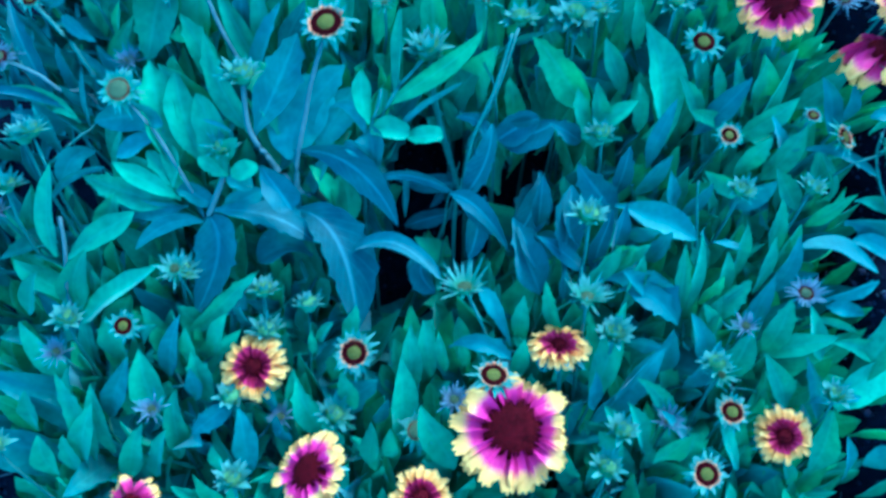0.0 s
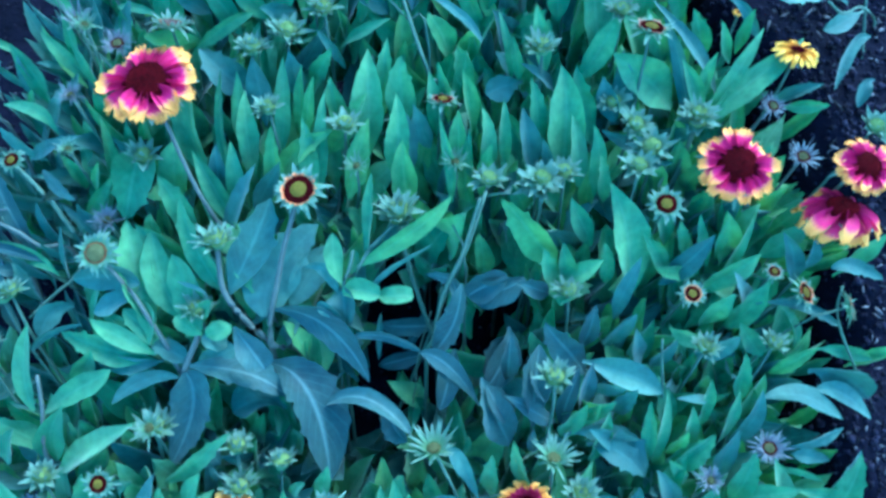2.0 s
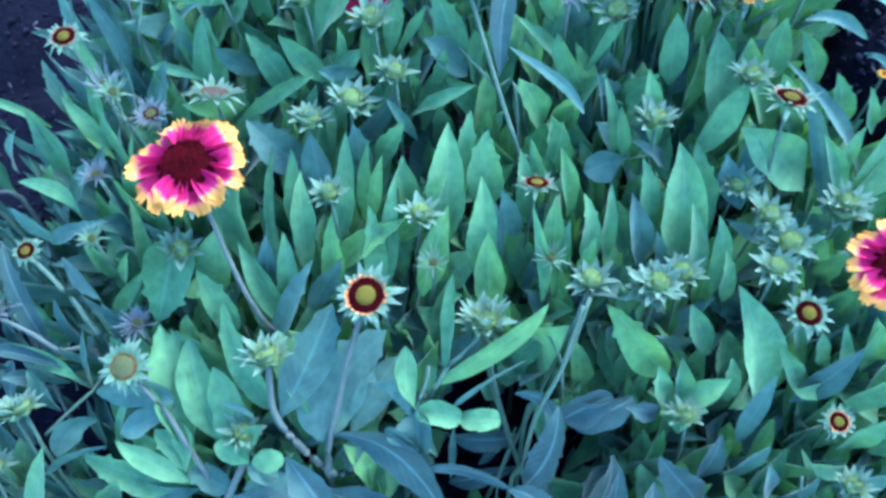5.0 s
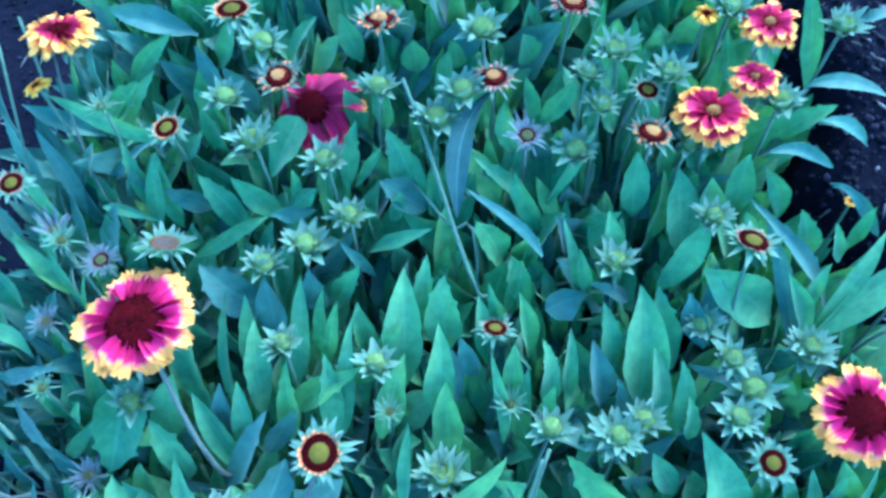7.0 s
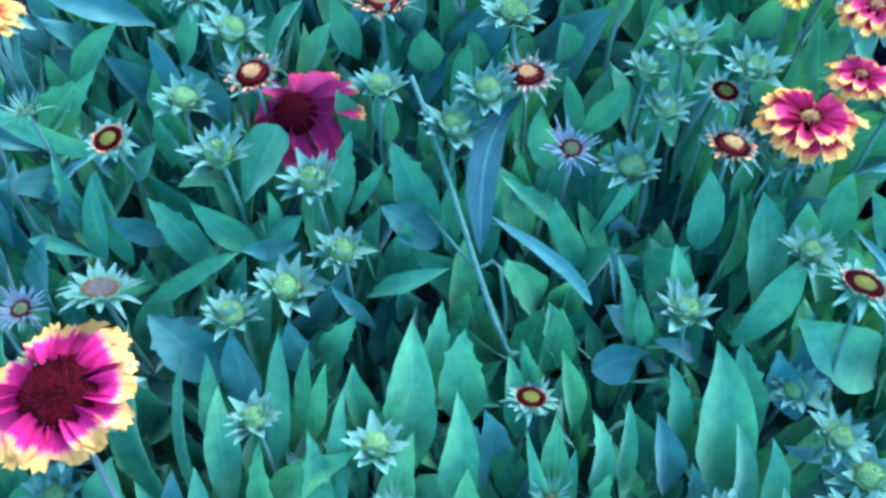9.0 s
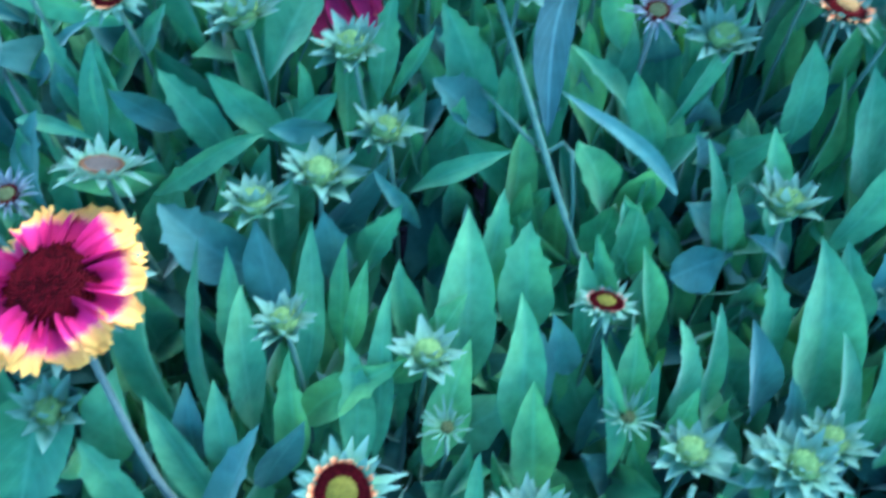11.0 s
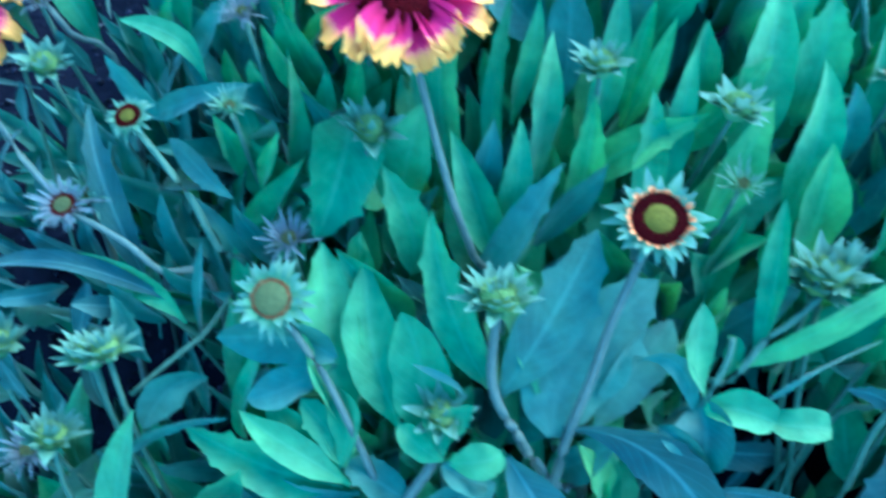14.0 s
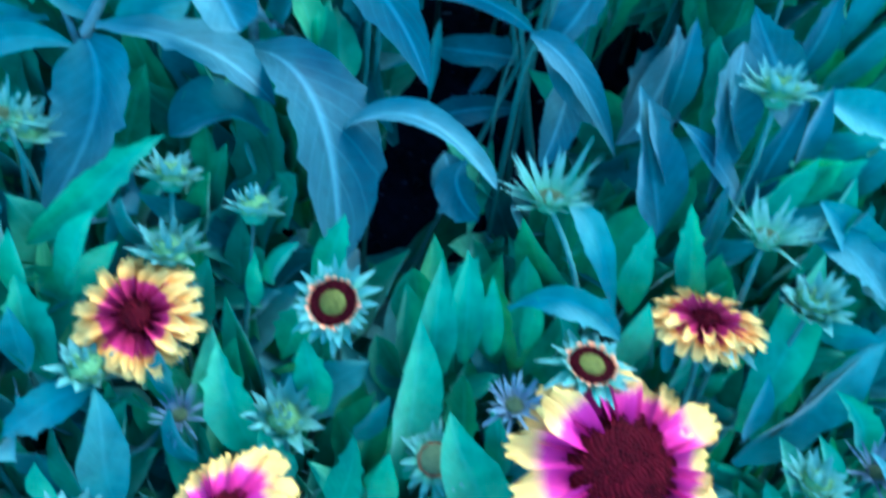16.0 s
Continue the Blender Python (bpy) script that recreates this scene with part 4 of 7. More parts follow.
put_head("yellow", (0.199, 0.381, 0.352), 0.020, 10)
put_head("bud", (0.217, 0.387, 0.352), 0.032, 0)
put_head("yellow", (0.322, 0.283, 0.262), 0.011, 15)
put_head("bud", (0.294, 0.374, 0.348), 0.034, 0)
put_head("bud", (0.268, 0.167, 0.268), 0.034, 0)
put_head("bud", (0.229, 0.140, 0.258), 0.038, 0)
put_head("bud", (0.132, 0.109, 0.249), 0.034, 0)
put_head("bud", (0.155, 0.120, 0.250), 0.034, 0)
put_head("bud", (-0.106, 0.213, 0.290), 0.036, 10)
put_head("bud", (0.115, 0.334, 0.346), 0.030, 10)
put_head("bud", (-0.089, 0.161, 0.278), 0.032, 10)
put_head("closed", (0.018, 0.080, 0.242), 0.036, 0)
put_head("closed", (-0.366, 0.025, 0.187), 0.038, 15)
put_head("closed", (-0.308, 0.020, 0.209), 0.036, 15)
put_head("bud", (-0.190, 0.123, 0.263), 0.034, 0)
put_head("closed", (-0.144, 0.009, 0.213), 0.034, 0)
put_head("closed", (-0.322, -0.016, 0.193), 0.034, 10)
put_head("closed", (0.173, -0.197, 0.147), 0.032, 0)
put_head("closed", (-0.126, -0.236, 0.136), 0.034, 0)
put_head("bud", (-0.361, 0.158, 0.239), 0.030, 0)
put_head("closed", (0.249, -0.146, 0.157), 0.032, 0)
put_head("closed", (0.349, -0.165, 0.135), 0.030, 0)
put_head("bud", (0.124, 0.316, 0.335), 0.032, 0)
put_head("bud", (0.186, 0.294, 0.322), 0.030, 0)

# ---- the leaves that stand out ----
put_leaf((-0.239, 0.320, 0.286), (-0.293, 0.330, 0.312), 0.0151, "old", "narrow", 0)
put_leaf((-0.170, 0.390, 0.318), (-0.231, 0.393, 0.343), 0.0193, "old", "narrow", 0)
put_leaf((-0.260, 0.290, 0.262), (-0.264, 0.307, 0.298), 0.0145, "old", "narrow", 0)
put_leaf((-0.275, 0.303, 0.265), (-0.288, 0.329, 0.303), 0.0129, "old", "narrow", 0)
put_leaf((-0.080, 0.365, 0.305), (-0.059, 0.374, 0.339), 0.0166, "mid", "broad", 0)
put_leaf((-0.046, 0.373, 0.309), (-0.060, 0.390, 0.344), 0.0166, "mid", "broad", 0)
put_leaf((-0.004, 0.365, 0.306), (-0.006, 0.370, 0.338), 0.0207, "mid", "broad", 0)
put_leaf((0.081, 0.374, 0.308), (0.072, 0.375, 0.339), 0.0207, "mid", "broad", 0)

# the large shoot over the hollow, with its grey-green lower leaves; rib=True holds shade
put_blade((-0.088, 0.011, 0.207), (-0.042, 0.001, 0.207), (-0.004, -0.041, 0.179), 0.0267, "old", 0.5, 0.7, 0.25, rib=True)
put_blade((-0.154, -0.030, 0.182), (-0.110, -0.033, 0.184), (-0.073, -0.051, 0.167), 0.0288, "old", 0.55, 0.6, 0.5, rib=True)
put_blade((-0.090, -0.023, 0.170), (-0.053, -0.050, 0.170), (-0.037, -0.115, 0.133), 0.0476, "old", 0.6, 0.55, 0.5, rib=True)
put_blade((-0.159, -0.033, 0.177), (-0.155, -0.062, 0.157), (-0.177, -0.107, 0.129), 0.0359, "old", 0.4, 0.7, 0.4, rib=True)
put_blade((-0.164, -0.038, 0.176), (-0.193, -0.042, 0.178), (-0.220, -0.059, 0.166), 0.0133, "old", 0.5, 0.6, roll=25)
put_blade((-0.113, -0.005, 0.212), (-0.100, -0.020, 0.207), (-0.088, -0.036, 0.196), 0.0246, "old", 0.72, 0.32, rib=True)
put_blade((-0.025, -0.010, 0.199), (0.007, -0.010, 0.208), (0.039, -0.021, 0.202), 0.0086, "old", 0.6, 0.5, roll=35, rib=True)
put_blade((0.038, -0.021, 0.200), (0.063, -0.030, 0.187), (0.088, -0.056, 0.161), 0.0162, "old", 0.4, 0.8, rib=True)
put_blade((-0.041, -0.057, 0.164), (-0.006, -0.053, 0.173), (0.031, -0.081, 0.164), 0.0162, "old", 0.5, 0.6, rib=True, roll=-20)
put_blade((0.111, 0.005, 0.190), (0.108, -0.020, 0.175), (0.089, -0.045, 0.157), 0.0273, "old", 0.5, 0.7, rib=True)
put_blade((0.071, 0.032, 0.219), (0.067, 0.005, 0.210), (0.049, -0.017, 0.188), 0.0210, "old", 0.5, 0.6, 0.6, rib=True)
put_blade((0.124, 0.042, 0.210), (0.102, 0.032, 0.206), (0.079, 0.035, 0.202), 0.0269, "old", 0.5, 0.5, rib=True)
put_blade((0.003, 0.023, 0.213), (0.016, 0.022, 0.217), (0.032, 0.022, 0.215), 0.0153, "mid", 0.6, 0.35)
put_blade((-0.015, 0.042, 0.228), (0.028, 0.063, 0.243), (0.062, 0.093, 0.258), 0.0165, "young", 0.5, 0.75)
put_blade((-0.003, 0.027, 0.221), (0.017, 0.042, 0.232), (0.048, 0.059, 0.238), 0.0080, "old", 0.55, 0.5, roll=40)
put_blade((-0.026, 0.023, 0.217), (-0.012, 0.024, 0.222), (0.005, 0.021, 0.219), 0.0177, "mid", 0.6, 0.4)
put_blade((-0.028, 0.027, 0.215), (-0.025, 0.013, 0.214), (-0.024, 0.000, 0.203), 0.0242, "old", 0.5, 0.4)
put_blade((-0.047, 0.014, 0.216), (-0.036, 0.009, 0.216), (-0.021, 0.001, 0.207), 0.0113, "old", 0.4, 0.8, roll=25)
put_blade((-0.025, 0.027, 0.217), (-0.032, 0.046, 0.231), (-0.034, 0.065, 0.244), 0.0157, "mid", 0.5, 0.7)
put_blade((-0.019, 0.038, 0.221), (-0.016, 0.049, 0.229), (-0.020, 0.055, 0.233), 0.0089, "mid", 0.5, 0.7)
put_blade((-0.007, 0.048, 0.228), (-0.005, 0.077, 0.249), (-0.003, 0.110, 0.265), 0.0120, "mid", 0.5, 0.8)
put_blade((-0.059, 0.041, 0.225), (-0.042, 0.040, 0.229), (-0.030, 0.023, 0.213), 0.0101, "old", 0.5, 0.6, roll=20)
put_blade((-0.121, 0.018, 0.214), (-0.103, 0.045, 0.235), (-0.084, 0.090, 0.256), 0.0312, "old", 0.5, 0.75)
put_blade((-0.091, 0.008, 0.200), (-0.081, 0.043, 0.215), (-0.049, 0.081, 0.228), 0.0460, "old", 0.5, 0.7)
put_blade((-0.072, 0.013, 0.198), (-0.057, 0.038, 0.212), (-0.041, 0.064, 0.222), 0.0290, "old", 0.5, 0.7)
put_blade((-0.124, 0.024, 0.216), (-0.146, 0.054, 0.235), (-0.158, 0.091, 0.257), 0.0212, "mid", 0.45, 0.8)
put_blade((-0.195, 0.030, 0.214), (-0.221, 0.035, 0.217), (-0.253, 0.035, 0.210), 0.0245, "old", 0.5, 0.55)
put_blade((-0.195, 0.030, 0.208), (-0.212, 0.018, 0.206), (-0.236, 0.011, 0.197), 0.0188, "old", 0.5, 0.6)
put_blade((-0.146, 0.000, 0.198), (-0.154, 0.026, 0.216), (-0.167, 0.051, 0.229), 0.0307, "mid", 0.5, 0.7)
put_blade((-0.182, -0.006, 0.188), (-0.197, 0.039, 0.213), (-0.208, 0.080, 0.233), 0.0275, "mid", 0.55, 0.7)
put_blade((-0.162, 0.005, 0.194), (-0.178, 0.034, 0.211), (-0.186, 0.073, 0.231), 0.0249, "mid", 0.5, 0.7)
put_blade((-0.183, -0.021, 0.183), (-0.209, -0.011, 0.194), (-0.238, 0.005, 0.199), 0.0161, "mid", 0.5, 0.7)
put_blade((-0.184, -0.019, 0.182), (-0.206, -0.005, 0.193), (-0.228, 0.011, 0.198), 0.0174, "mid", 0.5, 0.7)
put_blade((-0.187, -0.022, 0.178), (-0.226, -0.016, 0.187), (-0.265, -0.003, 0.188), 0.0227, "mid", 0.5, 0.7)
put_blade((-0.179, -0.023, 0.175), (-0.207, -0.028, 0.176), (-0.239, -0.021, 0.173), 0.0166, "old", 0.5, 0.6, 0.3)
put_blade((-0.182, -0.016, 0.183), (-0.195, -0.001, 0.195), (-0.210, 0.013, 0.203), 0.0173, "mid", 0.55, 0.6)
put_blade((-0.192, -0.020, 0.183), (-0.187, 0.001, 0.199), (-0.194, 0.019, 0.208), 0.0156, "mid", 0.5, 0.7)
put_blade((-0.141, -0.008, 0.201), (-0.152, -0.004, 0.208), (-0.163, 0.004, 0.210), 0.0121, "mid", 0.6, 0.5)
put_blade((-0.138, -0.009, 0.203), (-0.125, -0.009, 0.210), (-0.116, -0.003, 0.213), 0.0165, "mid", 0.6, 0.45)
put_blade((-0.141, -0.010, 0.201), (-0.130, -0.015, 0.201), (-0.120, -0.016, 0.198), 0.0153, "old", 0.6, 0.45)
put_blade((-0.141, -0.006, 0.204), (-0.139, 0.006, 0.216), (-0.130, 0.013, 0.224), 0.0115, "mid", 0.5, 0.7)
put_blade((-0.142, -0.007, 0.204), (-0.146, 0.003, 0.215), (-0.153, 0.009, 0.218), 0.0105, "mid", 0.5, 0.7)
put_blade((-0.134, 0.017, 0.221), (-0.143, 0.022, 0.226), (-0.160, 0.028, 0.227), 0.0040, "old", 0.5, 0.8)
put_blade((-0.154, -0.026, 0.180), (-0.170, -0.018, 0.187), (-0.187, -0.012, 0.186), 0.0184, "old", 0.5, 0.6)
put_blade((-0.149, -0.024, 0.177), (-0.132, -0.022, 0.185), (-0.115, -0.013, 0.187), 0.0211, "old", 0.5, 0.6)
put_blade((-0.280, -0.067, 0.157), (-0.246, -0.052, 0.177), (-0.216, -0.035, 0.189), 0.0202, "mid", 0.5, 0.6)
put_blade((-0.286, -0.064, 0.161), (-0.288, -0.033, 0.187), (-0.283, -0.001, 0.207), 0.0181, "mid", 0.45, 0.8)
put_blade((-0.260, 0.021, 0.185), (-0.276, 0.012, 0.188), (-0.288, -0.005, 0.176), 0.0190, "old", 0.5, 0.6)
put_blade((-0.292, -0.017, 0.176), (-0.269, -0.005, 0.191), (-0.243, 0.001, 0.197), 0.0069, "old", 0.5, 0.6, roll=30)
put_blade((-0.101, 0.025, 0.211), (-0.108, 0.043, 0.226), (-0.121, 0.074, 0.242), 0.0204, "mid", 0.5, 0.7)
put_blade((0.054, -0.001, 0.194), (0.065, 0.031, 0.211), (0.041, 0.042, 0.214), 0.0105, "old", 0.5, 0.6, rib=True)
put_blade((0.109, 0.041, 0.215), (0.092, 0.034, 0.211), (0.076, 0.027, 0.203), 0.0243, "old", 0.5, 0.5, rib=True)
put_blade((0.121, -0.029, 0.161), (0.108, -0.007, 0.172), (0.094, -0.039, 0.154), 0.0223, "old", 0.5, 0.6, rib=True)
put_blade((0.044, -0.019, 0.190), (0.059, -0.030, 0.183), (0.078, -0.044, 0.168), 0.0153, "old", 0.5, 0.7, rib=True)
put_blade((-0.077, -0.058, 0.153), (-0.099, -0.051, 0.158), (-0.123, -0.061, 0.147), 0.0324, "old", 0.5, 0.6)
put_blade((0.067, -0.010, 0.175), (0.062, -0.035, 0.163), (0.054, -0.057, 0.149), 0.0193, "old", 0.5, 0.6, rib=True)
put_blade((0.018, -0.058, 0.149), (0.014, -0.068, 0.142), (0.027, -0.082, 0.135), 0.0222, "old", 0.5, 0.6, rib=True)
put_stalk((-0.164, -0.039, 0.168), (-0.155, -0.024, 0.184), (-0.145, -0.008, 0.199), (-0.142, 0.004, 0.212), thick=0.0028, red=True)
put_stalk((-0.085, -0.011, 0.179), (-0.102, -0.000, 0.196), (-0.109, 0.006, 0.208), (-0.118, 0.015, 0.215), (-0.124, 0.028, 0.225), (-0.125, 0.053, 0.246), thick=0.0026, red=True)
put_stalk((-0.088, -0.010, 0.184), (-0.086, 0.007, 0.204), (-0.079, 0.031, 0.223), (-0.073, 0.055, 0.239), (-0.060, 0.091, 0.263), thick=0.0024, red=True)
put_stalk((-0.164, -0.033, 0.170), (-0.174, -0.014, 0.188), (-0.187, 0.005, 0.204), (-0.201, 0.024, 0.215), (-0.224, 0.046, 0.237), thick=0.0019, red=True)
put_stalk((-0.027, 0.027, 0.215), (-0.020, 0.043, 0.229), (-0.018, 0.054, 0.234), thick=0.0017)
put_stalk((-0.016, 0.037, 0.224), (-0.005, 0.053, 0.236), (0.004, 0.060, 0.243), (0.015, 0.071, 0.249), thick=0.0016)
put_stalk((0.048, -0.004, 0.183), (0.056, 0.026, 0.208), (0.071, 0.052, 0.231), (0.079, 0.075, 0.244), (0.085, 0.092, 0.256), thick=0.0016)
put_stalk((0.073, 0.049, 0.225), (0.072, 0.060, 0.233), (0.063, 0.075, 0.241), thick=0.0011)

# leaves of the middle of the bed
put_blade((-0.011, 0.145, 0.229), (-0.009, 0.175, 0.270), (-0.009, 0.213, 0.292), 0.0275, "mid", 0.44, 0.8)
put_blade((0.003, 0.182, 0.242), (0.004, 0.199, 0.274), (0.007, 0.222, 0.295), 0.0155, "mid", 0.44, 0.8)
put_blade((0.018, 0.169, 0.238), (0.017, 0.186, 0.270), (0.019, 0.208, 0.290), 0.0262, "mid", 0.44, 0.8)
put_blade((0.016, 0.120, 0.220), (0.018, 0.145, 0.259), (0.015, 0.178, 0.279), 0.0205, "mid", 0.44, 0.8)
put_blade((0.025, 0.101, 0.213), (0.022, 0.118, 0.247), (0.021, 0.141, 0.266), 0.0219, "young", 0.44, 0.8)
put_blade((0.029, 0.136, 0.226), (0.026, 0.148, 0.254), (0.022, 0.164, 0.274), 0.0149, "old", 0.44, 0.8)
put_blade((-0.033, 0.163, 0.235), (-0.038, 0.175, 0.264), (-0.040, 0.191, 0.283), 0.0155, "mid", 0.44, 0.8)
put_blade((-0.047, 0.148, 0.230), (-0.025, 0.160, 0.262), (-0.009, 0.177, 0.279), 0.0183, "young", 0.44, 0.8)
put_blade((-0.088, 0.129, 0.221), (-0.066, 0.137, 0.249), (-0.036, 0.149, 0.268), 0.0194, "young", 0.44, 0.8)
put_blade((-0.089, 0.146, 0.227), (-0.082, 0.173, 0.264), (-0.080, 0.207, 0.288), 0.0160, "mid", 0.44, 0.8)
put_blade((-0.069, 0.160, 0.234), (-0.068, 0.179, 0.263), (-0.064, 0.200, 0.286), 0.0106, "young", 0.44, 0.8)
put_blade((-0.067, 0.159, 0.233), (-0.061, 0.173, 0.262), (-0.054, 0.191, 0.283), 0.0105, "young", 0.44, 0.8)
put_blade((-0.124, 0.123, 0.218), (-0.133, 0.159, 0.255), (-0.132, 0.200, 0.283), 0.0116, "mid", 0.44, 0.8)
put_blade((-0.124, 0.158, 0.230), (-0.119, 0.175, 0.260), (-0.119, 0.196, 0.282), 0.0116, "mid", 0.44, 0.8)
put_blade((-0.149, 0.128, 0.218), (-0.160, 0.167, 0.260), (-0.162, 0.212, 0.285), 0.0246, "mid", 0.44, 0.8)
put_blade((-0.111, 0.126, 0.219), (-0.111, 0.149, 0.257), (-0.111, 0.180, 0.277), 0.0193, "mid", 0.44, 0.8)
put_blade((-0.100, 0.171, 0.236), (-0.102, 0.187, 0.267), (-0.106, 0.207, 0.287), 0.0227, "old", 0.44, 0.8)
put_blade((0.050, 0.163, 0.235), (0.046, 0.178, 0.264), (0.042, 0.196, 0.285), 0.0146, "mid", 0.44, 0.8)
put_blade((0.059, 0.175, 0.239), (0.055, 0.188, 0.267), (0.049, 0.204, 0.288), 0.0121, "mid", 0.44, 0.8)
put_blade((0.065, 0.130, 0.223), (0.067, 0.145, 0.254), (0.067, 0.166, 0.274), 0.0163, "young", 0.44, 0.8)
put_blade((0.093, 0.133, 0.223), (0.093, 0.148, 0.255), (0.086, 0.169, 0.274), 0.0153, "mid", 0.44, 0.8)
put_blade((0.110, 0.141, 0.225), (0.106, 0.156, 0.256), (0.105, 0.176, 0.276), 0.0115, "mid", 0.44, 0.8)
put_blade((0.131, 0.134, 0.221), (0.126, 0.149, 0.253), (0.120, 0.170, 0.272), 0.0189, "old", 0.44, 0.8)
put_blade((0.140, 0.157, 0.229), (0.136, 0.173, 0.260), (0.127, 0.194, 0.281), 0.0156, "mid", 0.44, 0.8)
put_blade((0.159, 0.135, 0.219), (0.160, 0.168, 0.258), (0.153, 0.206, 0.283), 0.0316, "mid", 0.44, 0.8)
put_blade((0.185, 0.163, 0.227), (0.173, 0.182, 0.260), (0.166, 0.206, 0.282), 0.0213, "mid", 0.44, 0.8)
put_blade((0.174, 0.127, 0.215), (0.169, 0.144, 0.247), (0.162, 0.166, 0.268), 0.0180, "mid", 0.44, 0.8)
put_blade((0.187, 0.120, 0.211), (0.188, 0.137, 0.243), (0.181, 0.159, 0.264), 0.0145, "mid", 0.44, 0.8)
put_blade((0.196, 0.115, 0.209), (0.192, 0.124, 0.235), (0.186, 0.136, 0.255), 0.0126, "mid", 0.44, 0.8)
put_blade((0.081, 0.128, 0.221), (0.076, 0.138, 0.248), (0.077, 0.151, 0.268), 0.0089, "mid", 0.44, 0.8)
put_blade((0.088, 0.115, 0.216), (0.090, 0.126, 0.243), (0.095, 0.140, 0.263), 0.0139, "young", 0.44, 0.8)
put_blade((0.114, 0.213, 0.251), (0.108, 0.227, 0.283), (0.100, 0.247, 0.302), 0.0086, "mid", 0.44, 0.8)
put_blade((0.121, 0.210, 0.249), (0.116, 0.218, 0.274), (0.112, 0.228, 0.294), 0.0102, "mid", 0.44, 0.8)
put_blade((0.144, 0.221, 0.252), (0.138, 0.236, 0.280), (0.132, 0.254, 0.302), 0.0160, "mid", 0.44, 0.8)
put_blade((0.156, 0.267, 0.267), (0.153, 0.277, 0.296), (0.152, 0.293, 0.315), 0.0218, "mid", 0.44, 0.8)
put_blade((0.196, 0.241, 0.254), (0.187, 0.261, 0.285), (0.181, 0.283, 0.309), 0.0299, "mid", 0.44, 0.8)
put_blade((0.174, 0.216, 0.247), (0.190, 0.232, 0.276), (0.207, 0.253, 0.295), 0.0202, "mid", 0.44, 0.8)
put_blade((0.079, 0.267, 0.271), (0.060, 0.275, 0.297), (0.037, 0.286, 0.318), 0.0140, "mid", 0.44, 0.8)
put_blade((0.087, 0.254, 0.267), (0.074, 0.263, 0.295), (0.067, 0.275, 0.313), 0.0159, "mid", 0.44, 0.8)
put_blade((0.090, 0.269, 0.272), (0.107, 0.284, 0.304), (0.123, 0.307, 0.322), 0.0103, "mid", 0.44, 0.8)
put_blade((-0.002, 0.271, 0.275), (-0.010, 0.285, 0.306), (-0.023, 0.304, 0.324), 0.0226, "mid", 0.44, 0.8)
put_blade((-0.038, 0.237, 0.262), (-0.015, 0.235, 0.286), (0.011, 0.238, 0.301), 0.0112, "mid", 0.44, 0.8)
put_blade((-0.032, 0.220, 0.256), (-0.043, 0.223, 0.279), (-0.053, 0.229, 0.297), 0.0082, "old", 0.44, 0.8)
put_blade((-0.096, 0.261, 0.269), (-0.116, 0.265, 0.292), (-0.132, 0.272, 0.309), 0.0172, "mid", 0.44, 0.8)
put_blade((-0.126, 0.250, 0.263), (-0.139, 0.261, 0.288), (-0.156, 0.275, 0.308), 0.0199, "mid", 0.44, 0.8)
put_blade((-0.154, 0.270, 0.268), (-0.169, 0.267, 0.288), (-0.179, 0.266, 0.303), 0.0158, "old", 0.44, 0.8)
put_blade((-0.195, 0.251, 0.258), (-0.190, 0.267, 0.291), (-0.189, 0.289, 0.310), 0.0147, "mid", 0.44, 0.8)
put_blade((-0.145, 0.308, 0.283), (-0.150, 0.312, 0.308), (-0.155, 0.319, 0.324), 0.0164, "mid", 0.44, 0.8)
put_blade((-0.054, 0.281, 0.278), (-0.051, 0.294, 0.305), (-0.044, 0.309, 0.326), 0.0146, "mid", 0.44, 0.8)
put_blade((-0.088, 0.270, 0.272), (-0.087, 0.272, 0.295), (-0.089, 0.277, 0.313), 0.0083, "mid", 0.44, 0.8)
put_blade((-0.076, 0.261, 0.282), (-0.091, 0.253, 0.293), (-0.102, 0.247, 0.301), 0.0131, "old", 0.44, 0.8)
put_blade((-0.021, 0.259, 0.270), (-0.015, 0.259, 0.293), (-0.012, 0.262, 0.309), 0.0103, "mid", 0.44, 0.8)
put_blade((0.005, 0.268, 0.273), (-0.012, 0.266, 0.298), (-0.027, 0.269, 0.312), 0.0236, "old", 0.44, 0.8)
put_blade((-0.060, 0.197, 0.247), (-0.050, 0.205, 0.272), (-0.039, 0.214, 0.292), 0.0158, "mid", 0.44, 0.8)
put_blade((-0.074, 0.196, 0.246), (-0.073, 0.202, 0.272), (-0.075, 0.211, 0.290), 0.0198, "old", 0.44, 0.8)
put_blade((-0.105, 0.197, 0.245), (-0.132, 0.203, 0.272), (-0.152, 0.215, 0.287), 0.0285, "old", 0.44, 0.8)
put_blade((0.070, 0.308, 0.287), (0.062, 0.313, 0.313), (0.060, 0.323, 0.330), 0.0162, "mid", 0.44, 0.8)
put_blade((0.087, 0.330, 0.294), (0.100, 0.332, 0.318), (0.107, 0.338, 0.334), 0.0158, "mid", 0.44, 0.8)
put_blade((0.143, 0.325, 0.289), (0.134, 0.323, 0.313), (0.126, 0.326, 0.328), 0.0111, "mid", 0.44, 0.8)
put_blade((0.160, 0.323, 0.287), (0.162, 0.331, 0.312), (0.160, 0.341, 0.332), 0.0165, "mid", 0.44, 0.8)
put_blade((-0.048, 0.283, 0.278), (-0.035, 0.285, 0.304), (-0.026, 0.292, 0.320), 0.0083, "mid", 0.44, 0.8)
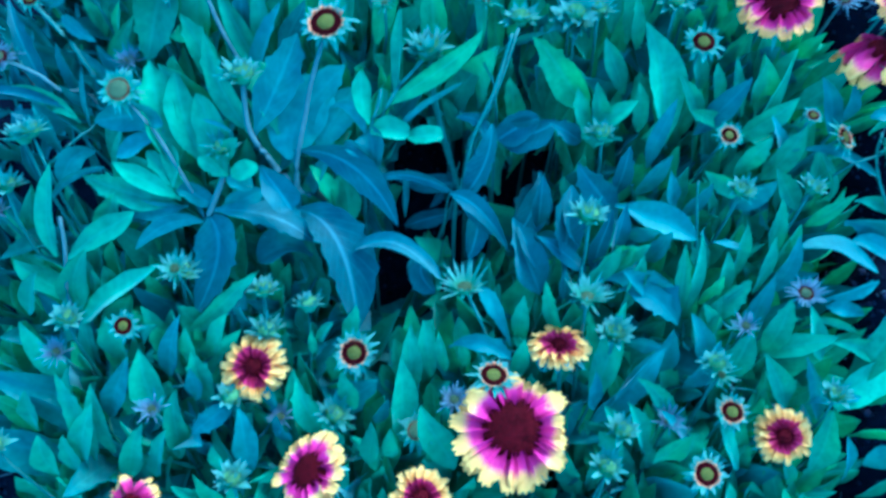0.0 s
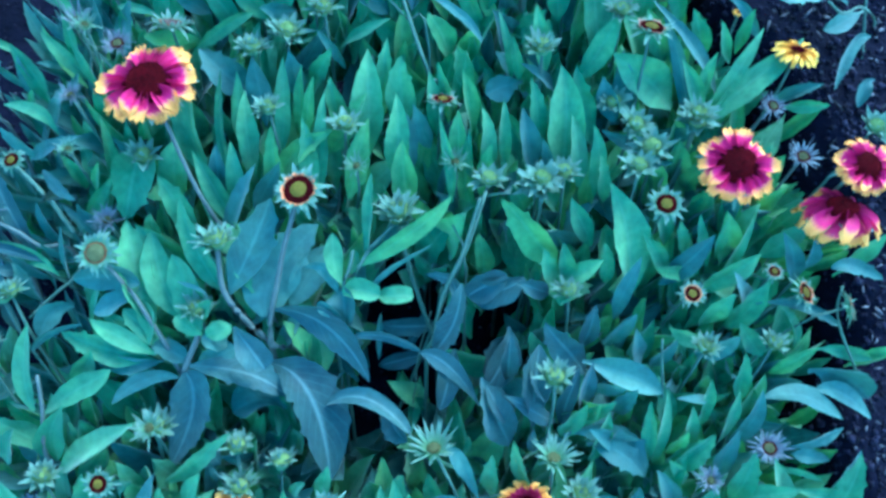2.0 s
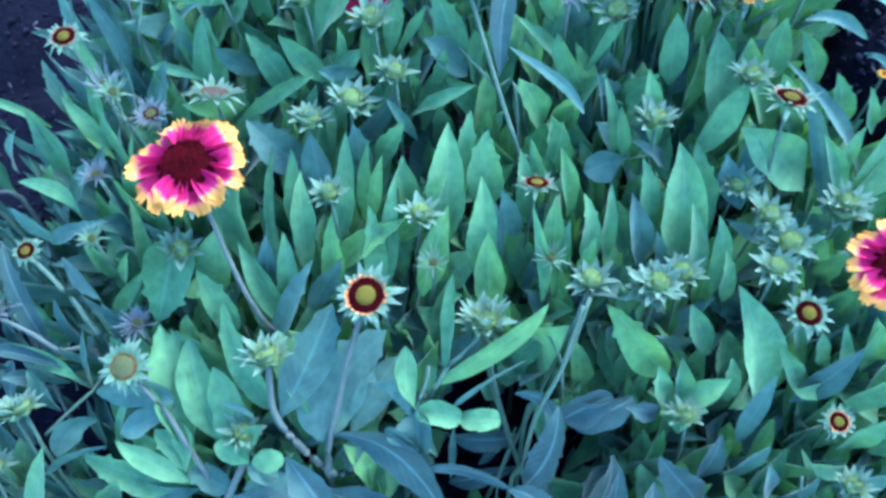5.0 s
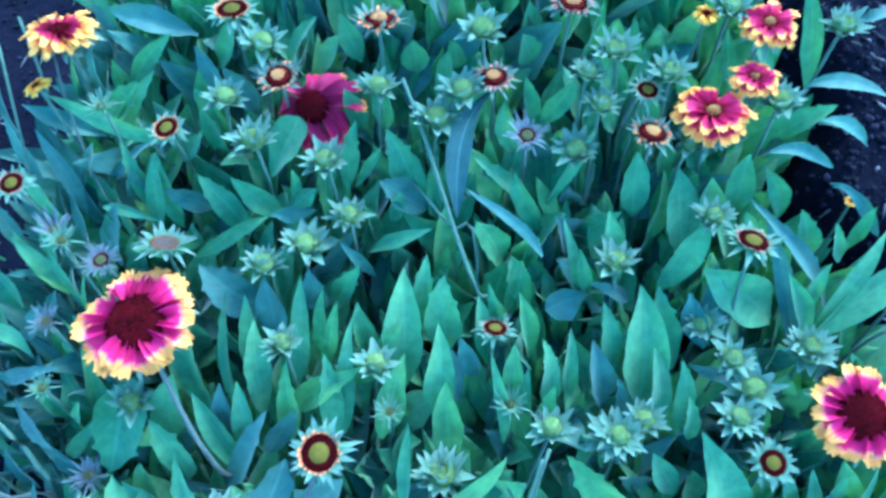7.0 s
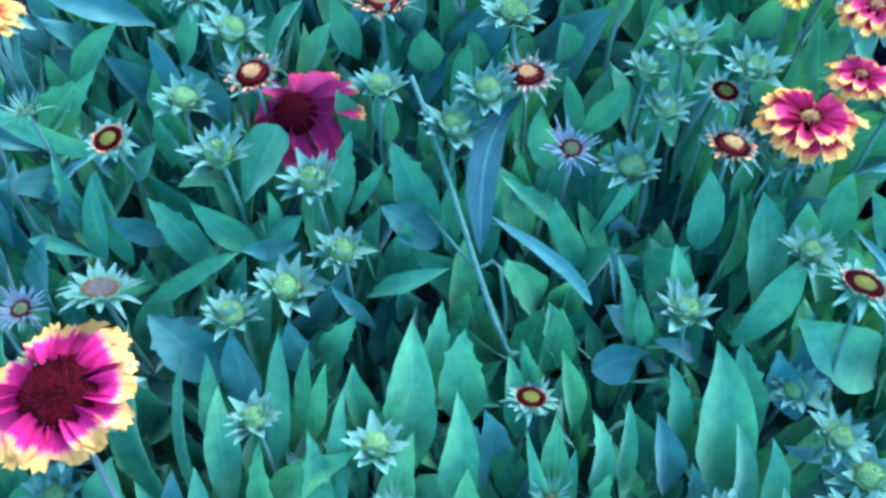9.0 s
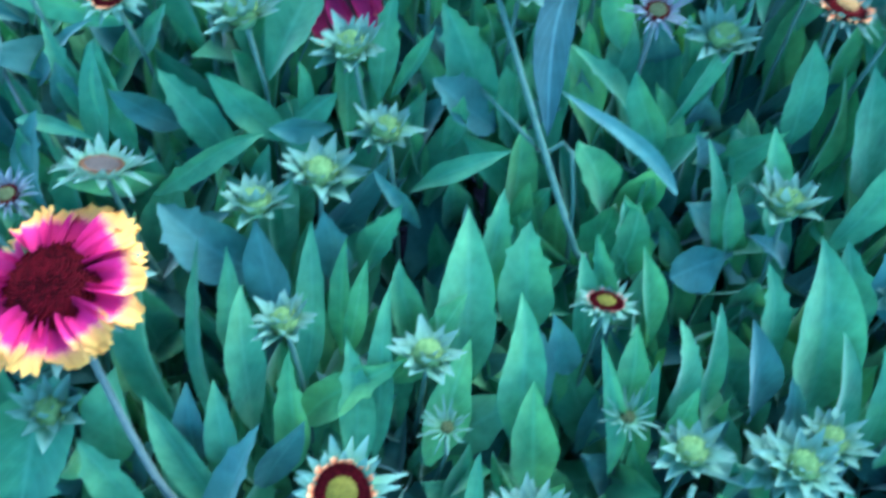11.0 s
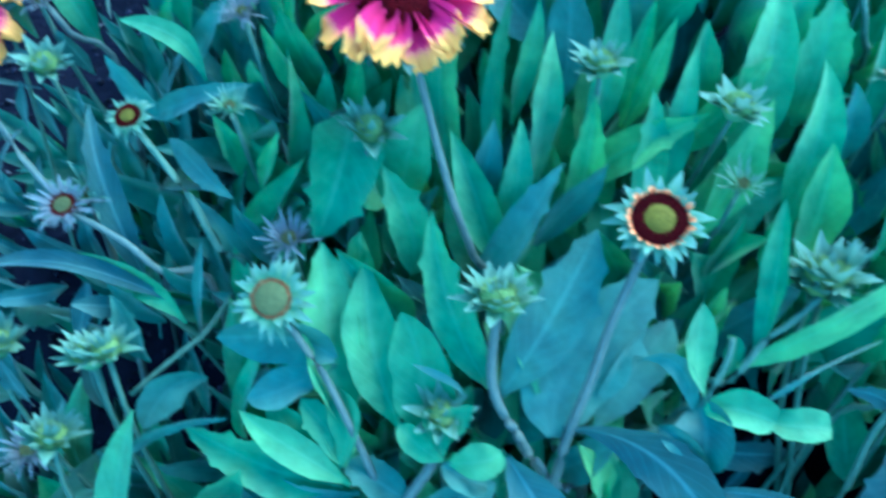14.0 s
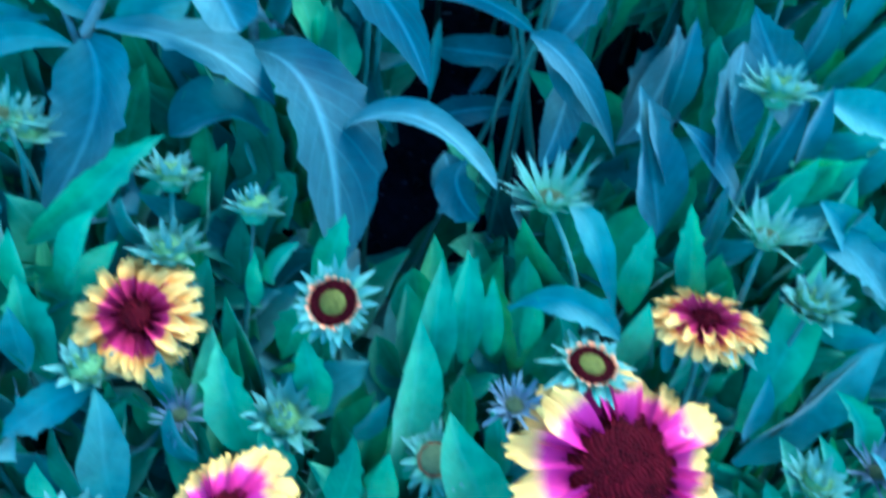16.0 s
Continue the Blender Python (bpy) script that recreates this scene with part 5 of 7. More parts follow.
put_blade((-0.052, 0.114, 0.217), (-0.049, 0.144, 0.258), (-0.043, 0.182, 0.280), 0.0137, "mid", 0.44, 0.8)
put_blade((-0.179, 0.109, 0.208), (-0.174, 0.124, 0.241), (-0.167, 0.145, 0.260), 0.0251, "mid", 0.44, 0.8)
put_blade((-0.026, 0.111, 0.217), (-0.017, 0.132, 0.250), (-0.007, 0.158, 0.272), 0.0202, "young", 0.44, 0.8)
put_blade((-0.138, 0.111, 0.212), (-0.135, 0.122, 0.242), (-0.134, 0.139, 0.261), 0.0149, "old", 0.44, 0.8)
put_blade((0.062, 0.109, 0.215), (0.059, 0.132, 0.250), (0.051, 0.160, 0.272), 0.0098, "mid", 0.44, 0.8)
put_blade((0.217, 0.187, 0.233), (0.209, 0.203, 0.262), (0.207, 0.222, 0.284), 0.0181, "old", 0.44, 0.8)
put_blade((0.152, 0.207, 0.246), (0.136, 0.205, 0.268), (0.118, 0.205, 0.285), 0.0118, "old", 0.44, 0.8)
put_blade((-0.060, 0.107, 0.215), (-0.057, 0.131, 0.246), (-0.063, 0.158, 0.271), 0.0174, "mid", 0.44, 0.8)
put_blade((-0.092, 0.108, 0.214), (-0.089, 0.128, 0.246), (-0.088, 0.153, 0.268), 0.0164, "young", 0.44, 0.8)
put_blade((0.043, 0.154, 0.232), (0.037, 0.160, 0.257), (0.029, 0.169, 0.276), 0.0150, "old", 0.44, 0.8)
put_blade((0.228, 0.157, 0.221), (0.208, 0.155, 0.244), (0.186, 0.156, 0.262), 0.0118, "old", 0.44, 0.8)
put_blade((0.155, 0.122, 0.215), (0.146, 0.132, 0.242), (0.137, 0.146, 0.263), 0.0125, "old", 0.44, 0.8)
put_blade((-0.240, 0.324, 0.279), (-0.220, 0.330, 0.309), (-0.203, 0.341, 0.327), 0.0227, "mid", 0.44, 0.8)
put_blade((-0.027, 0.322, 0.293), (-0.027, 0.326, 0.319), (-0.031, 0.333, 0.335), 0.0157, "mid", 0.44, 0.8)
put_blade((-0.043, 0.323, 0.293), (-0.049, 0.325, 0.317), (-0.053, 0.331, 0.333), 0.0157, "mid", 0.44, 0.8)
put_blade((-0.180, 0.304, 0.278), (-0.164, 0.302, 0.302), (-0.153, 0.304, 0.319), 0.0133, "mid", 0.44, 0.8)
put_blade((-0.207, 0.273, 0.265), (-0.206, 0.275, 0.289), (-0.206, 0.280, 0.305), 0.0149, "old", 0.44, 0.8)
put_blade((-0.224, 0.230, 0.247), (-0.222, 0.243, 0.277), (-0.213, 0.259, 0.297), 0.0158, "old", 0.44, 0.8)
put_blade((-0.109, 0.285, 0.288), (-0.095, 0.296, 0.312), (-0.084, 0.312, 0.325), 0.0273, "mid", 0.62, 0.45)
put_blade((0.192, 0.206, 0.266), (0.197, 0.188, 0.258), (0.203, 0.172, 0.246), 0.0202, "old", 0.5, 0.75)
put_blade((0.124, 0.211, 0.253), (0.106, 0.203, 0.255), (0.091, 0.197, 0.252), 0.0236, "old", 0.5, 0.7)
put_blade((-0.107, 0.250, 0.292), (-0.133, 0.237, 0.286), (-0.161, 0.227, 0.272), 0.0120, "mid", 0.5, 0.7)
put_blade((0.086, 0.222, 0.291), (0.063, 0.243, 0.302), (0.032, 0.265, 0.310), 0.0079, "old", 0.4, 0.6, roll=30)
put_blade((0.052, 0.328, 0.336), (0.031, 0.292, 0.326), (0.027, 0.247, 0.298), 0.0167, "old", 0.55, 0.6, rib=True)
put_stalk((0.042, 0.204, 0.268), (0.029, 0.229, 0.293), (0.015, 0.265, 0.314), (0.002, 0.299, 0.333), (-0.011, 0.327, 0.349), thick=0.0016)
put_stalk((0.023, 0.241, 0.296), (0.008, 0.260, 0.297), (-0.006, 0.279, 0.295), thick=0.0011)

# narrower leaves along the worn side of the bed, toned darker for the shade there
put_blade((-0.299, 0.150, 0.209), (-0.317, 0.155, 0.231), (-0.330, 0.163, 0.246), 0.0116, "old", 0.44, 0.8)
put_blade((-0.318, 0.154, 0.207), (-0.289, 0.149, 0.235), (-0.250, 0.149, 0.253), 0.0125, "old", 0.44, 0.8)
put_blade((-0.304, 0.069, 0.179), (-0.322, 0.100, 0.217), (-0.334, 0.140, 0.237), 0.0156, "old", 0.44, 0.8, rib=True)
put_blade((-0.305, 0.054, 0.185), (-0.318, 0.049, 0.197), (-0.328, 0.045, 0.204), 0.0111, "old", 0.44, 0.8, rib=True)
put_blade((-0.353, 0.191, 0.215), (-0.362, 0.209, 0.242), (-0.376, 0.231, 0.263), 0.0171, "mid", 0.44, 0.8)
put_blade((-0.249, 0.117, 0.204), (-0.242, 0.120, 0.230), (-0.235, 0.128, 0.247), 0.0095, "young", 0.44, 0.8)
put_blade((-0.262, 0.125, 0.205), (-0.263, 0.129, 0.227), (-0.269, 0.135, 0.246), 0.0118, "mid", 0.44, 0.8)
put_blade((-0.299, 0.136, 0.216), (-0.277, 0.114, 0.228), (-0.252, 0.096, 0.234), 0.0130, "old", 0.44, 0.8)
put_blade((-0.330, 0.078, 0.178), (-0.348, 0.078, 0.198), (-0.361, 0.080, 0.211), 0.0122, "old", 0.44, 0.8, rib=True)
put_blade((-0.163, 0.052, 0.189), (-0.180, 0.062, 0.217), (-0.201, 0.077, 0.233), 0.0214, "mid", 0.44, 0.8)
put_blade((-0.166, 0.082, 0.200), (-0.171, 0.097, 0.229), (-0.184, 0.116, 0.248), 0.0211, "mid", 0.44, 0.8)
put_blade((-0.124, 0.088, 0.205), (-0.138, 0.109, 0.235), (-0.154, 0.133, 0.257), 0.0184, "mid", 0.44, 0.8)
put_blade((-0.123, 0.099, 0.209), (-0.120, 0.117, 0.241), (-0.122, 0.140, 0.262), 0.0157, "mid", 0.44, 0.8)
put_blade((-0.137, 0.078, 0.200), (-0.117, 0.097, 0.234), (-0.100, 0.122, 0.256), 0.0181, "old", 0.44, 0.8)
put_blade((-0.106, 0.100, 0.210), (-0.092, 0.110, 0.237), (-0.080, 0.123, 0.258), 0.0182, "old", 0.44, 0.8)
put_blade((-0.255, 0.096, 0.195), (-0.240, 0.104, 0.223), (-0.221, 0.116, 0.245), 0.0122, "mid", 0.44, 0.8)
put_blade((-0.203, 0.143, 0.246), (-0.202, 0.111, 0.249), (-0.212, 0.083, 0.226), 0.0338, "mid", 0.42, 0.6)
put_blade((-0.282, 0.055, 0.195), (-0.329, 0.067, 0.206), (-0.387, 0.061, 0.193), 0.0121, "old", 0.5, 0.7, roll=15, rib=True)
put_blade((-0.276, 0.047, 0.189), (-0.300, 0.063, 0.203), (-0.343, 0.071, 0.201), 0.0159, "mid", 0.5, 0.7)
put_blade((-0.280, 0.160, 0.237), (-0.298, 0.174, 0.251), (-0.326, 0.181, 0.251), 0.0119, "mid", 0.5, 0.7)
put_stalk((-0.348, 0.098, 0.218), (-0.381, 0.129, 0.231), (-0.416, 0.172, 0.240), thick=0.0018, red=True)
put_stalk((-0.261, 0.079, 0.212), (-0.276, 0.098, 0.229), (-0.306, 0.125, 0.248), thick=0.0020)
put_stalk((-0.288, 0.066, 0.208), (-0.305, 0.075, 0.219), (-0.337, 0.088, 0.221), thick=0.0018, red=True)
put_stalk((-0.395, 0.017, 0.162), (-0.398, 0.052, 0.190), (-0.406, 0.074, 0.206), thick=0.0019)
put_stalk((-0.218, 0.192, 0.268), (-0.232, 0.208, 0.278), (-0.248, 0.224, 0.286), thick=0.0011)
put_stalk((-0.136, 0.085, 0.221), (-0.153, 0.110, 0.249), (-0.180, 0.166, 0.297), thick=0.0020, red=True)

# small shoots of the outer side of the bed; some tones darkened for shade
put_blade((0.154, 0.063, 0.194), (0.129, 0.077, 0.228), (0.102, 0.097, 0.247), 0.0275, "young", 0.44, 0.8)
put_blade((0.219, 0.040, 0.179), (0.212, 0.072, 0.223), (0.194, 0.114, 0.247), 0.0348, "mid", 0.44, 0.8)
put_blade((0.145, 0.041, 0.187), (0.170, 0.045, 0.211), (0.189, 0.053, 0.225), 0.0187, "mid", 0.44, 0.8)
put_blade((0.155, 0.038, 0.185), (0.145, 0.048, 0.211), (0.139, 0.060, 0.232), 0.0170, "mid", 0.44, 0.8)
put_blade((0.162, 0.043, 0.186), (0.158, 0.052, 0.214), (0.155, 0.065, 0.232), 0.0151, "mid", 0.44, 0.8)
put_blade((0.148, 0.038, 0.185), (0.133, 0.034, 0.207), (0.115, 0.032, 0.223), 0.0169, "old", 0.44, 0.8, rib=True)
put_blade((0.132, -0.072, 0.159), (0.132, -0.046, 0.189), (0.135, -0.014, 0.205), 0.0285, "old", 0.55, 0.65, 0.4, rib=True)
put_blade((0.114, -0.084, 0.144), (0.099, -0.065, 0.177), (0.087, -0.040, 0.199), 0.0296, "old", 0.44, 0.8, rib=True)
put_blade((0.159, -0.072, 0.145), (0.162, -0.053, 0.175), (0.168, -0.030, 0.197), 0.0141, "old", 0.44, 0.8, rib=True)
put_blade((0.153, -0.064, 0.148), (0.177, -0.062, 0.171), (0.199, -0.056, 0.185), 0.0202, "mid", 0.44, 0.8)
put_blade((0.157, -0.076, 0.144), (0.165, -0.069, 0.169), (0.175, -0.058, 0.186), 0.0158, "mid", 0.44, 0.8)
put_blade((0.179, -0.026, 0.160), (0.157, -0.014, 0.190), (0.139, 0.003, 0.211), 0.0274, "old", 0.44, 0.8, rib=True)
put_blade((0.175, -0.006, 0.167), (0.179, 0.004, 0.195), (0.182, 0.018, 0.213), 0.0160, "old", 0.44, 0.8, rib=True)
put_blade((0.197, 0.048, 0.185), (0.194, 0.056, 0.210), (0.189, 0.067, 0.230), 0.0135, "mid", 0.44, 0.8)
put_blade((0.205, 0.019, 0.173), (0.211, 0.035, 0.204), (0.221, 0.057, 0.223), 0.0143, "old", 0.44, 0.8)
put_blade((0.246, 0.049, 0.180), (0.267, 0.061, 0.207), (0.285, 0.078, 0.223), 0.0208, "old", 0.44, 0.8)
put_blade((0.253, 0.057, 0.181), (0.238, 0.064, 0.211), (0.222, 0.075, 0.230), 0.0144, "mid", 0.44, 0.8)
put_blade((0.278, 0.059, 0.179), (0.252, 0.052, 0.202), (0.232, 0.048, 0.219), 0.0136, "young", 0.44, 0.8)
put_blade((0.283, 0.045, 0.173), (0.306, 0.053, 0.197), (0.326, 0.066, 0.212), 0.0192, "mid", 0.44, 0.8)
put_blade((0.307, 0.017, 0.160), (0.321, 0.029, 0.185), (0.333, 0.044, 0.203), 0.0210, "mid", 0.44, 0.8)
put_blade((0.282, 0.018, 0.164), (0.291, 0.023, 0.189), (0.302, 0.032, 0.204), 0.0181, "mid", 0.44, 0.8)
put_blade((0.285, 0.002, 0.157), (0.264, 0.001, 0.182), (0.243, 0.002, 0.201), 0.0162, "mid", 0.44, 0.8)
put_blade((0.278, -0.007, 0.155), (0.293, -0.006, 0.178), (0.306, -0.001, 0.191), 0.0208, "old", 0.44, 0.8)
put_blade((0.347, -0.018, 0.140), (0.360, -0.013, 0.161), (0.378, -0.005, 0.177), 0.0120, "young", 0.44, 0.8)
put_blade((0.307, -0.076, 0.126), (0.320, -0.061, 0.154), (0.325, -0.041, 0.174), 0.0144, "old", 0.44, 0.8)
put_blade((0.318, -0.043, 0.136), (0.313, -0.030, 0.165), (0.310, -0.013, 0.186), 0.0136, "mid", 0.44, 0.8)
put_blade((0.298, -0.077, 0.127), (0.301, -0.062, 0.157), (0.305, -0.043, 0.176), 0.0126, "mid", 0.44, 0.8)
put_blade((0.268, -0.086, 0.128), (0.265, -0.073, 0.157), (0.263, -0.057, 0.177), 0.0134, "mid", 0.44, 0.8)
put_blade((0.238, -0.095, 0.129), (0.241, -0.073, 0.164), (0.241, -0.045, 0.184), 0.0123, "mid", 0.44, 0.8)
put_blade((0.229, -0.099, 0.128), (0.229, -0.078, 0.160), (0.227, -0.054, 0.183), 0.0133, "mid", 0.44, 0.8)
put_blade((0.254, -0.096, 0.126), (0.268, -0.089, 0.151), (0.282, -0.078, 0.167), 0.0187, "mid", 0.44, 0.8)
put_blade((0.284, -0.043, 0.153), (0.269, -0.049, 0.171), (0.248, -0.052, 0.181), 0.0085, "old", 0.44, 0.8)
put_blade((0.381, -0.146, 0.088), (0.402, -0.120, 0.122), (0.414, -0.088, 0.141), 0.0245, "mid", 0.44, 0.8)
put_blade((0.304, 0.056, 0.174), (0.313, 0.075, 0.203), (0.321, 0.098, 0.224), 0.0110, "mid", 0.44, 0.8)
put_blade((0.297, 0.074, 0.182), (0.296, 0.082, 0.206), (0.298, 0.092, 0.226), 0.0101, "mid", 0.44, 0.8)
put_blade((0.290, 0.067, 0.180), (0.278, 0.079, 0.209), (0.272, 0.094, 0.230), 0.0110, "mid", 0.44, 0.8)
put_blade((0.339, 0.078, 0.176), (0.357, 0.085, 0.197), (0.376, 0.093, 0.213), 0.0196, "mid", 0.44, 0.8)
put_blade((0.227, -0.021, 0.157), (0.220, -0.012, 0.184), (0.215, 0.001, 0.204), 0.0152, "old", 0.44, 0.8)
put_blade((0.196, -0.002, 0.167), (0.205, 0.003, 0.191), (0.217, 0.012, 0.208), 0.0178, "old", 0.44, 0.8)
put_blade((0.237, -0.018, 0.156), (0.243, -0.014, 0.181), (0.251, -0.006, 0.197), 0.0152, "old", 0.44, 0.8)
put_blade((0.373, 0.062, 0.164), (0.362, 0.070, 0.196), (0.346, 0.085, 0.216), 0.0167, "old", 0.44, 0.8)
put_blade((0.380, 0.069, 0.166), (0.379, 0.074, 0.192), (0.375, 0.083, 0.210), 0.0159, "old", 0.44, 0.8)
put_blade((0.340, -0.005, 0.146), (0.320, 0.001, 0.174), (0.305, 0.010, 0.195), 0.0164, "mid", 0.44, 0.8)
put_blade((0.371, 0.005, 0.144), (0.360, 0.014, 0.173), (0.341, 0.026, 0.195), 0.0157, "mid", 0.44, 0.8)
put_blade((0.246, -0.119, 0.119), (0.249, -0.107, 0.144), (0.259, -0.092, 0.165), 0.0177, "mid", 0.44, 0.8)
put_blade((0.307, -0.123, 0.109), (0.312, -0.109, 0.139), (0.318, -0.090, 0.157), 0.0205, "mid", 0.44, 0.8)
put_blade((0.362, -0.127, 0.099), (0.346, -0.112, 0.129), (0.333, -0.094, 0.153), 0.0181, "mid", 0.44, 0.8)
put_blade((0.202, -0.055, 0.147), (0.209, -0.052, 0.171), (0.217, -0.046, 0.187), 0.0151, "old", 0.44, 0.8)
put_blade((0.183, -0.095, 0.134), (0.188, -0.082, 0.164), (0.193, -0.064, 0.183), 0.0158, "mid", 0.44, 0.8)
put_blade((0.280, -0.065, 0.134), (0.280, -0.051, 0.161), (0.280, -0.035, 0.183), 0.0135, "mid", 0.44, 0.8)
put_blade((0.112, -0.034, 0.161), (0.111, -0.023, 0.191), (0.112, -0.007, 0.209), 0.0149, "old", 0.44, 0.8, rib=True)
put_blade((0.185, 0.078, 0.197), (0.172, 0.088, 0.223), (0.161, 0.100, 0.244), 0.0180, "mid", 0.44, 0.8)
put_blade((0.251, 0.082, 0.191), (0.240, 0.090, 0.221), (0.228, 0.103, 0.239), 0.0154, "mid", 0.44, 0.8)
put_blade((0.270, 0.075, 0.186), (0.261, 0.080, 0.210), (0.255, 0.087, 0.230), 0.0119, "mid", 0.44, 0.8)
put_blade((0.335, 0.031, 0.160), (0.316, 0.039, 0.189), (0.301, 0.050, 0.210), 0.0165, "old", 0.44, 0.8)
put_blade((0.173, -0.022, 0.184), (0.202, -0.029, 0.184), (0.242, -0.045, 0.168), 0.0244, "old", 0.5, 0.7)
put_blade((0.324, 0.029, 0.189), (0.364, 0.026, 0.187), (0.404, 0.016, 0.168), 0.0097, "old", 0.5, 0.6, roll=25)
put_blade((0.397, 0.064, 0.187), (0.420, 0.066, 0.184), (0.454, 0.062, 0.166), 0.0140, "old", 0.5, 0.7)
put_blade((0.332, -0.044, 0.152), (0.370, -0.042, 0.150), (0.412, -0.056, 0.126), 0.0215, "old", 0.5, 0.7)
put_blade((0.382, -0.035, 0.142), (0.410, -0.037, 0.138), (0.445, -0.053, 0.113), 0.0170, "old", 0.5, 0.7)
put_blade((0.359, -0.081, 0.130), (0.382, -0.075, 0.132), (0.412, -0.063, 0.124), 0.0187, "old", 0.5, 0.7)
put_blade((0.361, -0.086, 0.125), (0.378, -0.087, 0.124), (0.400, -0.090, 0.113), 0.0138, "old", 0.5, 0.7)
put_blade((0.378, -0.018, 0.149), (0.411, -0.020, 0.141), (0.443, -0.035, 0.119), 0.0351, "old", 0.5, 0.7)
put_blade((0.386, -0.001, 0.157), (0.412, -0.001, 0.152), (0.445, -0.004, 0.136), 0.0150, "mid", 0.5, 0.7)
put_blade((0.158, -0.078, 0.157), (0.197, -0.078, 0.159), (0.228, -0.109, 0.137), 0.0273, "old", 0.5, 0.7)
put_stalk((0.244, -0.044, 0.158), (0.239, -0.022, 0.185), (0.237, -0.007, 0.200), thick=0.0012)
put_stalk((0.429, -0.018, 0.133), (0.404, 0.010, 0.168), (0.395, 0.027, 0.186), (0.399, 0.044, 0.195), thick=0.0012)
put_stalk((0.063, 0.040, 0.202), (0.077, 0.064, 0.231), (0.090, 0.099, 0.254), thick=0.0017)

# the outer corner and the young plant on the open soil
put_blade((0.290, 0.191, 0.225), (0.312, 0.218, 0.259), (0.334, 0.253, 0.278), 0.0140, "mid", 0.44, 0.8)
put_blade((0.287, 0.186, 0.224), (0.331, 0.214, 0.254), (0.372, 0.249, 0.270), 0.0216, "mid", 0.44, 0.8)
put_blade((0.281, 0.201, 0.230), (0.283, 0.213, 0.255), (0.291, 0.227, 0.275), 0.0131, "mid", 0.44, 0.8)
put_blade((0.259, 0.199, 0.232), (0.227, 0.206, 0.264), (0.197, 0.218, 0.284), 0.0359, "mid", 0.44, 0.8)
put_blade((0.303, 0.204, 0.228), (0.271, 0.231, 0.272), (0.230, 0.267, 0.298), 0.0139, "old", 0.44, 0.8)
put_blade((0.275, 0.181, 0.223), (0.261, 0.214, 0.266), (0.241, 0.255, 0.292), 0.0139, "old", 0.44, 0.8)
put_blade((0.356, 0.213, 0.222), (0.371, 0.211, 0.241), (0.390, 0.212, 0.253), 0.0124, "old", 0.44, 0.8)
put_blade((0.363, 0.204, 0.229), (0.379, 0.198, 0.239), (0.395, 0.194, 0.246), 0.0121, "mid", 0.44, 0.8)
put_blade((0.282, 0.187, 0.225), (0.272, 0.199, 0.258), (0.258, 0.218, 0.277), 0.0157, "mid", 0.44, 0.8)
put_blade((0.315, 0.243, 0.240), (0.303, 0.246, 0.267), (0.294, 0.254, 0.285), 0.0113, "mid", 0.44, 0.8)
put_blade((0.321, 0.253, 0.242), (0.322, 0.259, 0.267), (0.326, 0.267, 0.285), 0.0104, "mid", 0.44, 0.8)
put_blade((0.251, 0.235, 0.246), (0.239, 0.243, 0.277), (0.228, 0.257, 0.295), 0.0186, "mid", 0.44, 0.8)
put_blade((0.268, 0.272, 0.257), (0.257, 0.277, 0.286), (0.243, 0.287, 0.304), 0.0159, "mid", 0.44, 0.8)
put_blade((0.231, 0.272, 0.262), (0.230, 0.283, 0.288), (0.233, 0.296, 0.308), 0.0206, "mid", 0.44, 0.8)
put_blade((0.288, 0.244, 0.244), (0.279, 0.250, 0.272), (0.269, 0.261, 0.291), 0.0169, "mid", 0.44, 0.8)
put_blade((0.301, 0.290, 0.277), (0.317, 0.282, 0.275), (0.333, 0.263, 0.256), 0.0081, "old", 0.5, 0.6, roll=25)
put_blade((0.252, 0.305, 0.295), (0.279, 0.305, 0.294), (0.306, 0.303, 0.277), 0.0100, "old", 0.5, 0.6, roll=20)
put_blade((0.288, 0.329, 0.299), (0.311, 0.328, 0.297), (0.333, 0.324, 0.280), 0.0101, "old", 0.5, 0.6, roll=20)
put_blade((0.427, 0.300, 0.257), (0.390, 0.299, 0.272), (0.357, 0.290, 0.271), 0.0226, "old", 0.5, 0.7)
put_blade((0.450, 0.274, 0.243), (0.428, 0.258, 0.242), (0.416, 0.227, 0.223), 0.0157, "old", 0.5, 0.7)
put_blade((0.440, 0.353, 0.284), (0.417, 0.333, 0.279), (0.397, 0.314, 0.267), 0.0250, "old", 0.5, 0.7)
put_blade((0.399, 0.353, 0.272), (0.381, 0.333, 0.273), (0.371, 0.318, 0.261), 0.0105, "young", 0.5, 0.7)
put_blade((0.450, 0.304, 0.244), (0.426, 0.286, 0.247), (0.407, 0.281, 0.243), 0.0179, "old", 0.5, 0.7)
put_blade((0.439, 0.325, 0.264), (0.426, 0.332, 0.279), (0.418, 0.346, 0.292), 0.0135, "old", 0.5, 0.7)
put_blade((0.457, 0.240, 0.223), (0.446, 0.232, 0.225), (0.441, 0.216, 0.212), 0.0137, "old", 0.5, 0.7)
put_stalk((0.468, 0.306, 0.230), (0.441, 0.299, 0.254), (0.415, 0.281, 0.265), (0.396, 0.283, 0.278), thick=0.0013)
put_stalk((0.458, 0.274, 0.211), (0.453, 0.313, 0.246), (0.453, 0.341, 0.277), thick=0.0015)
put_blade((0.292, 0.366, 0.287), (0.289, 0.392, 0.321), (0.276, 0.421, 0.348), 0.0149, "mid", 0.44, 0.8)
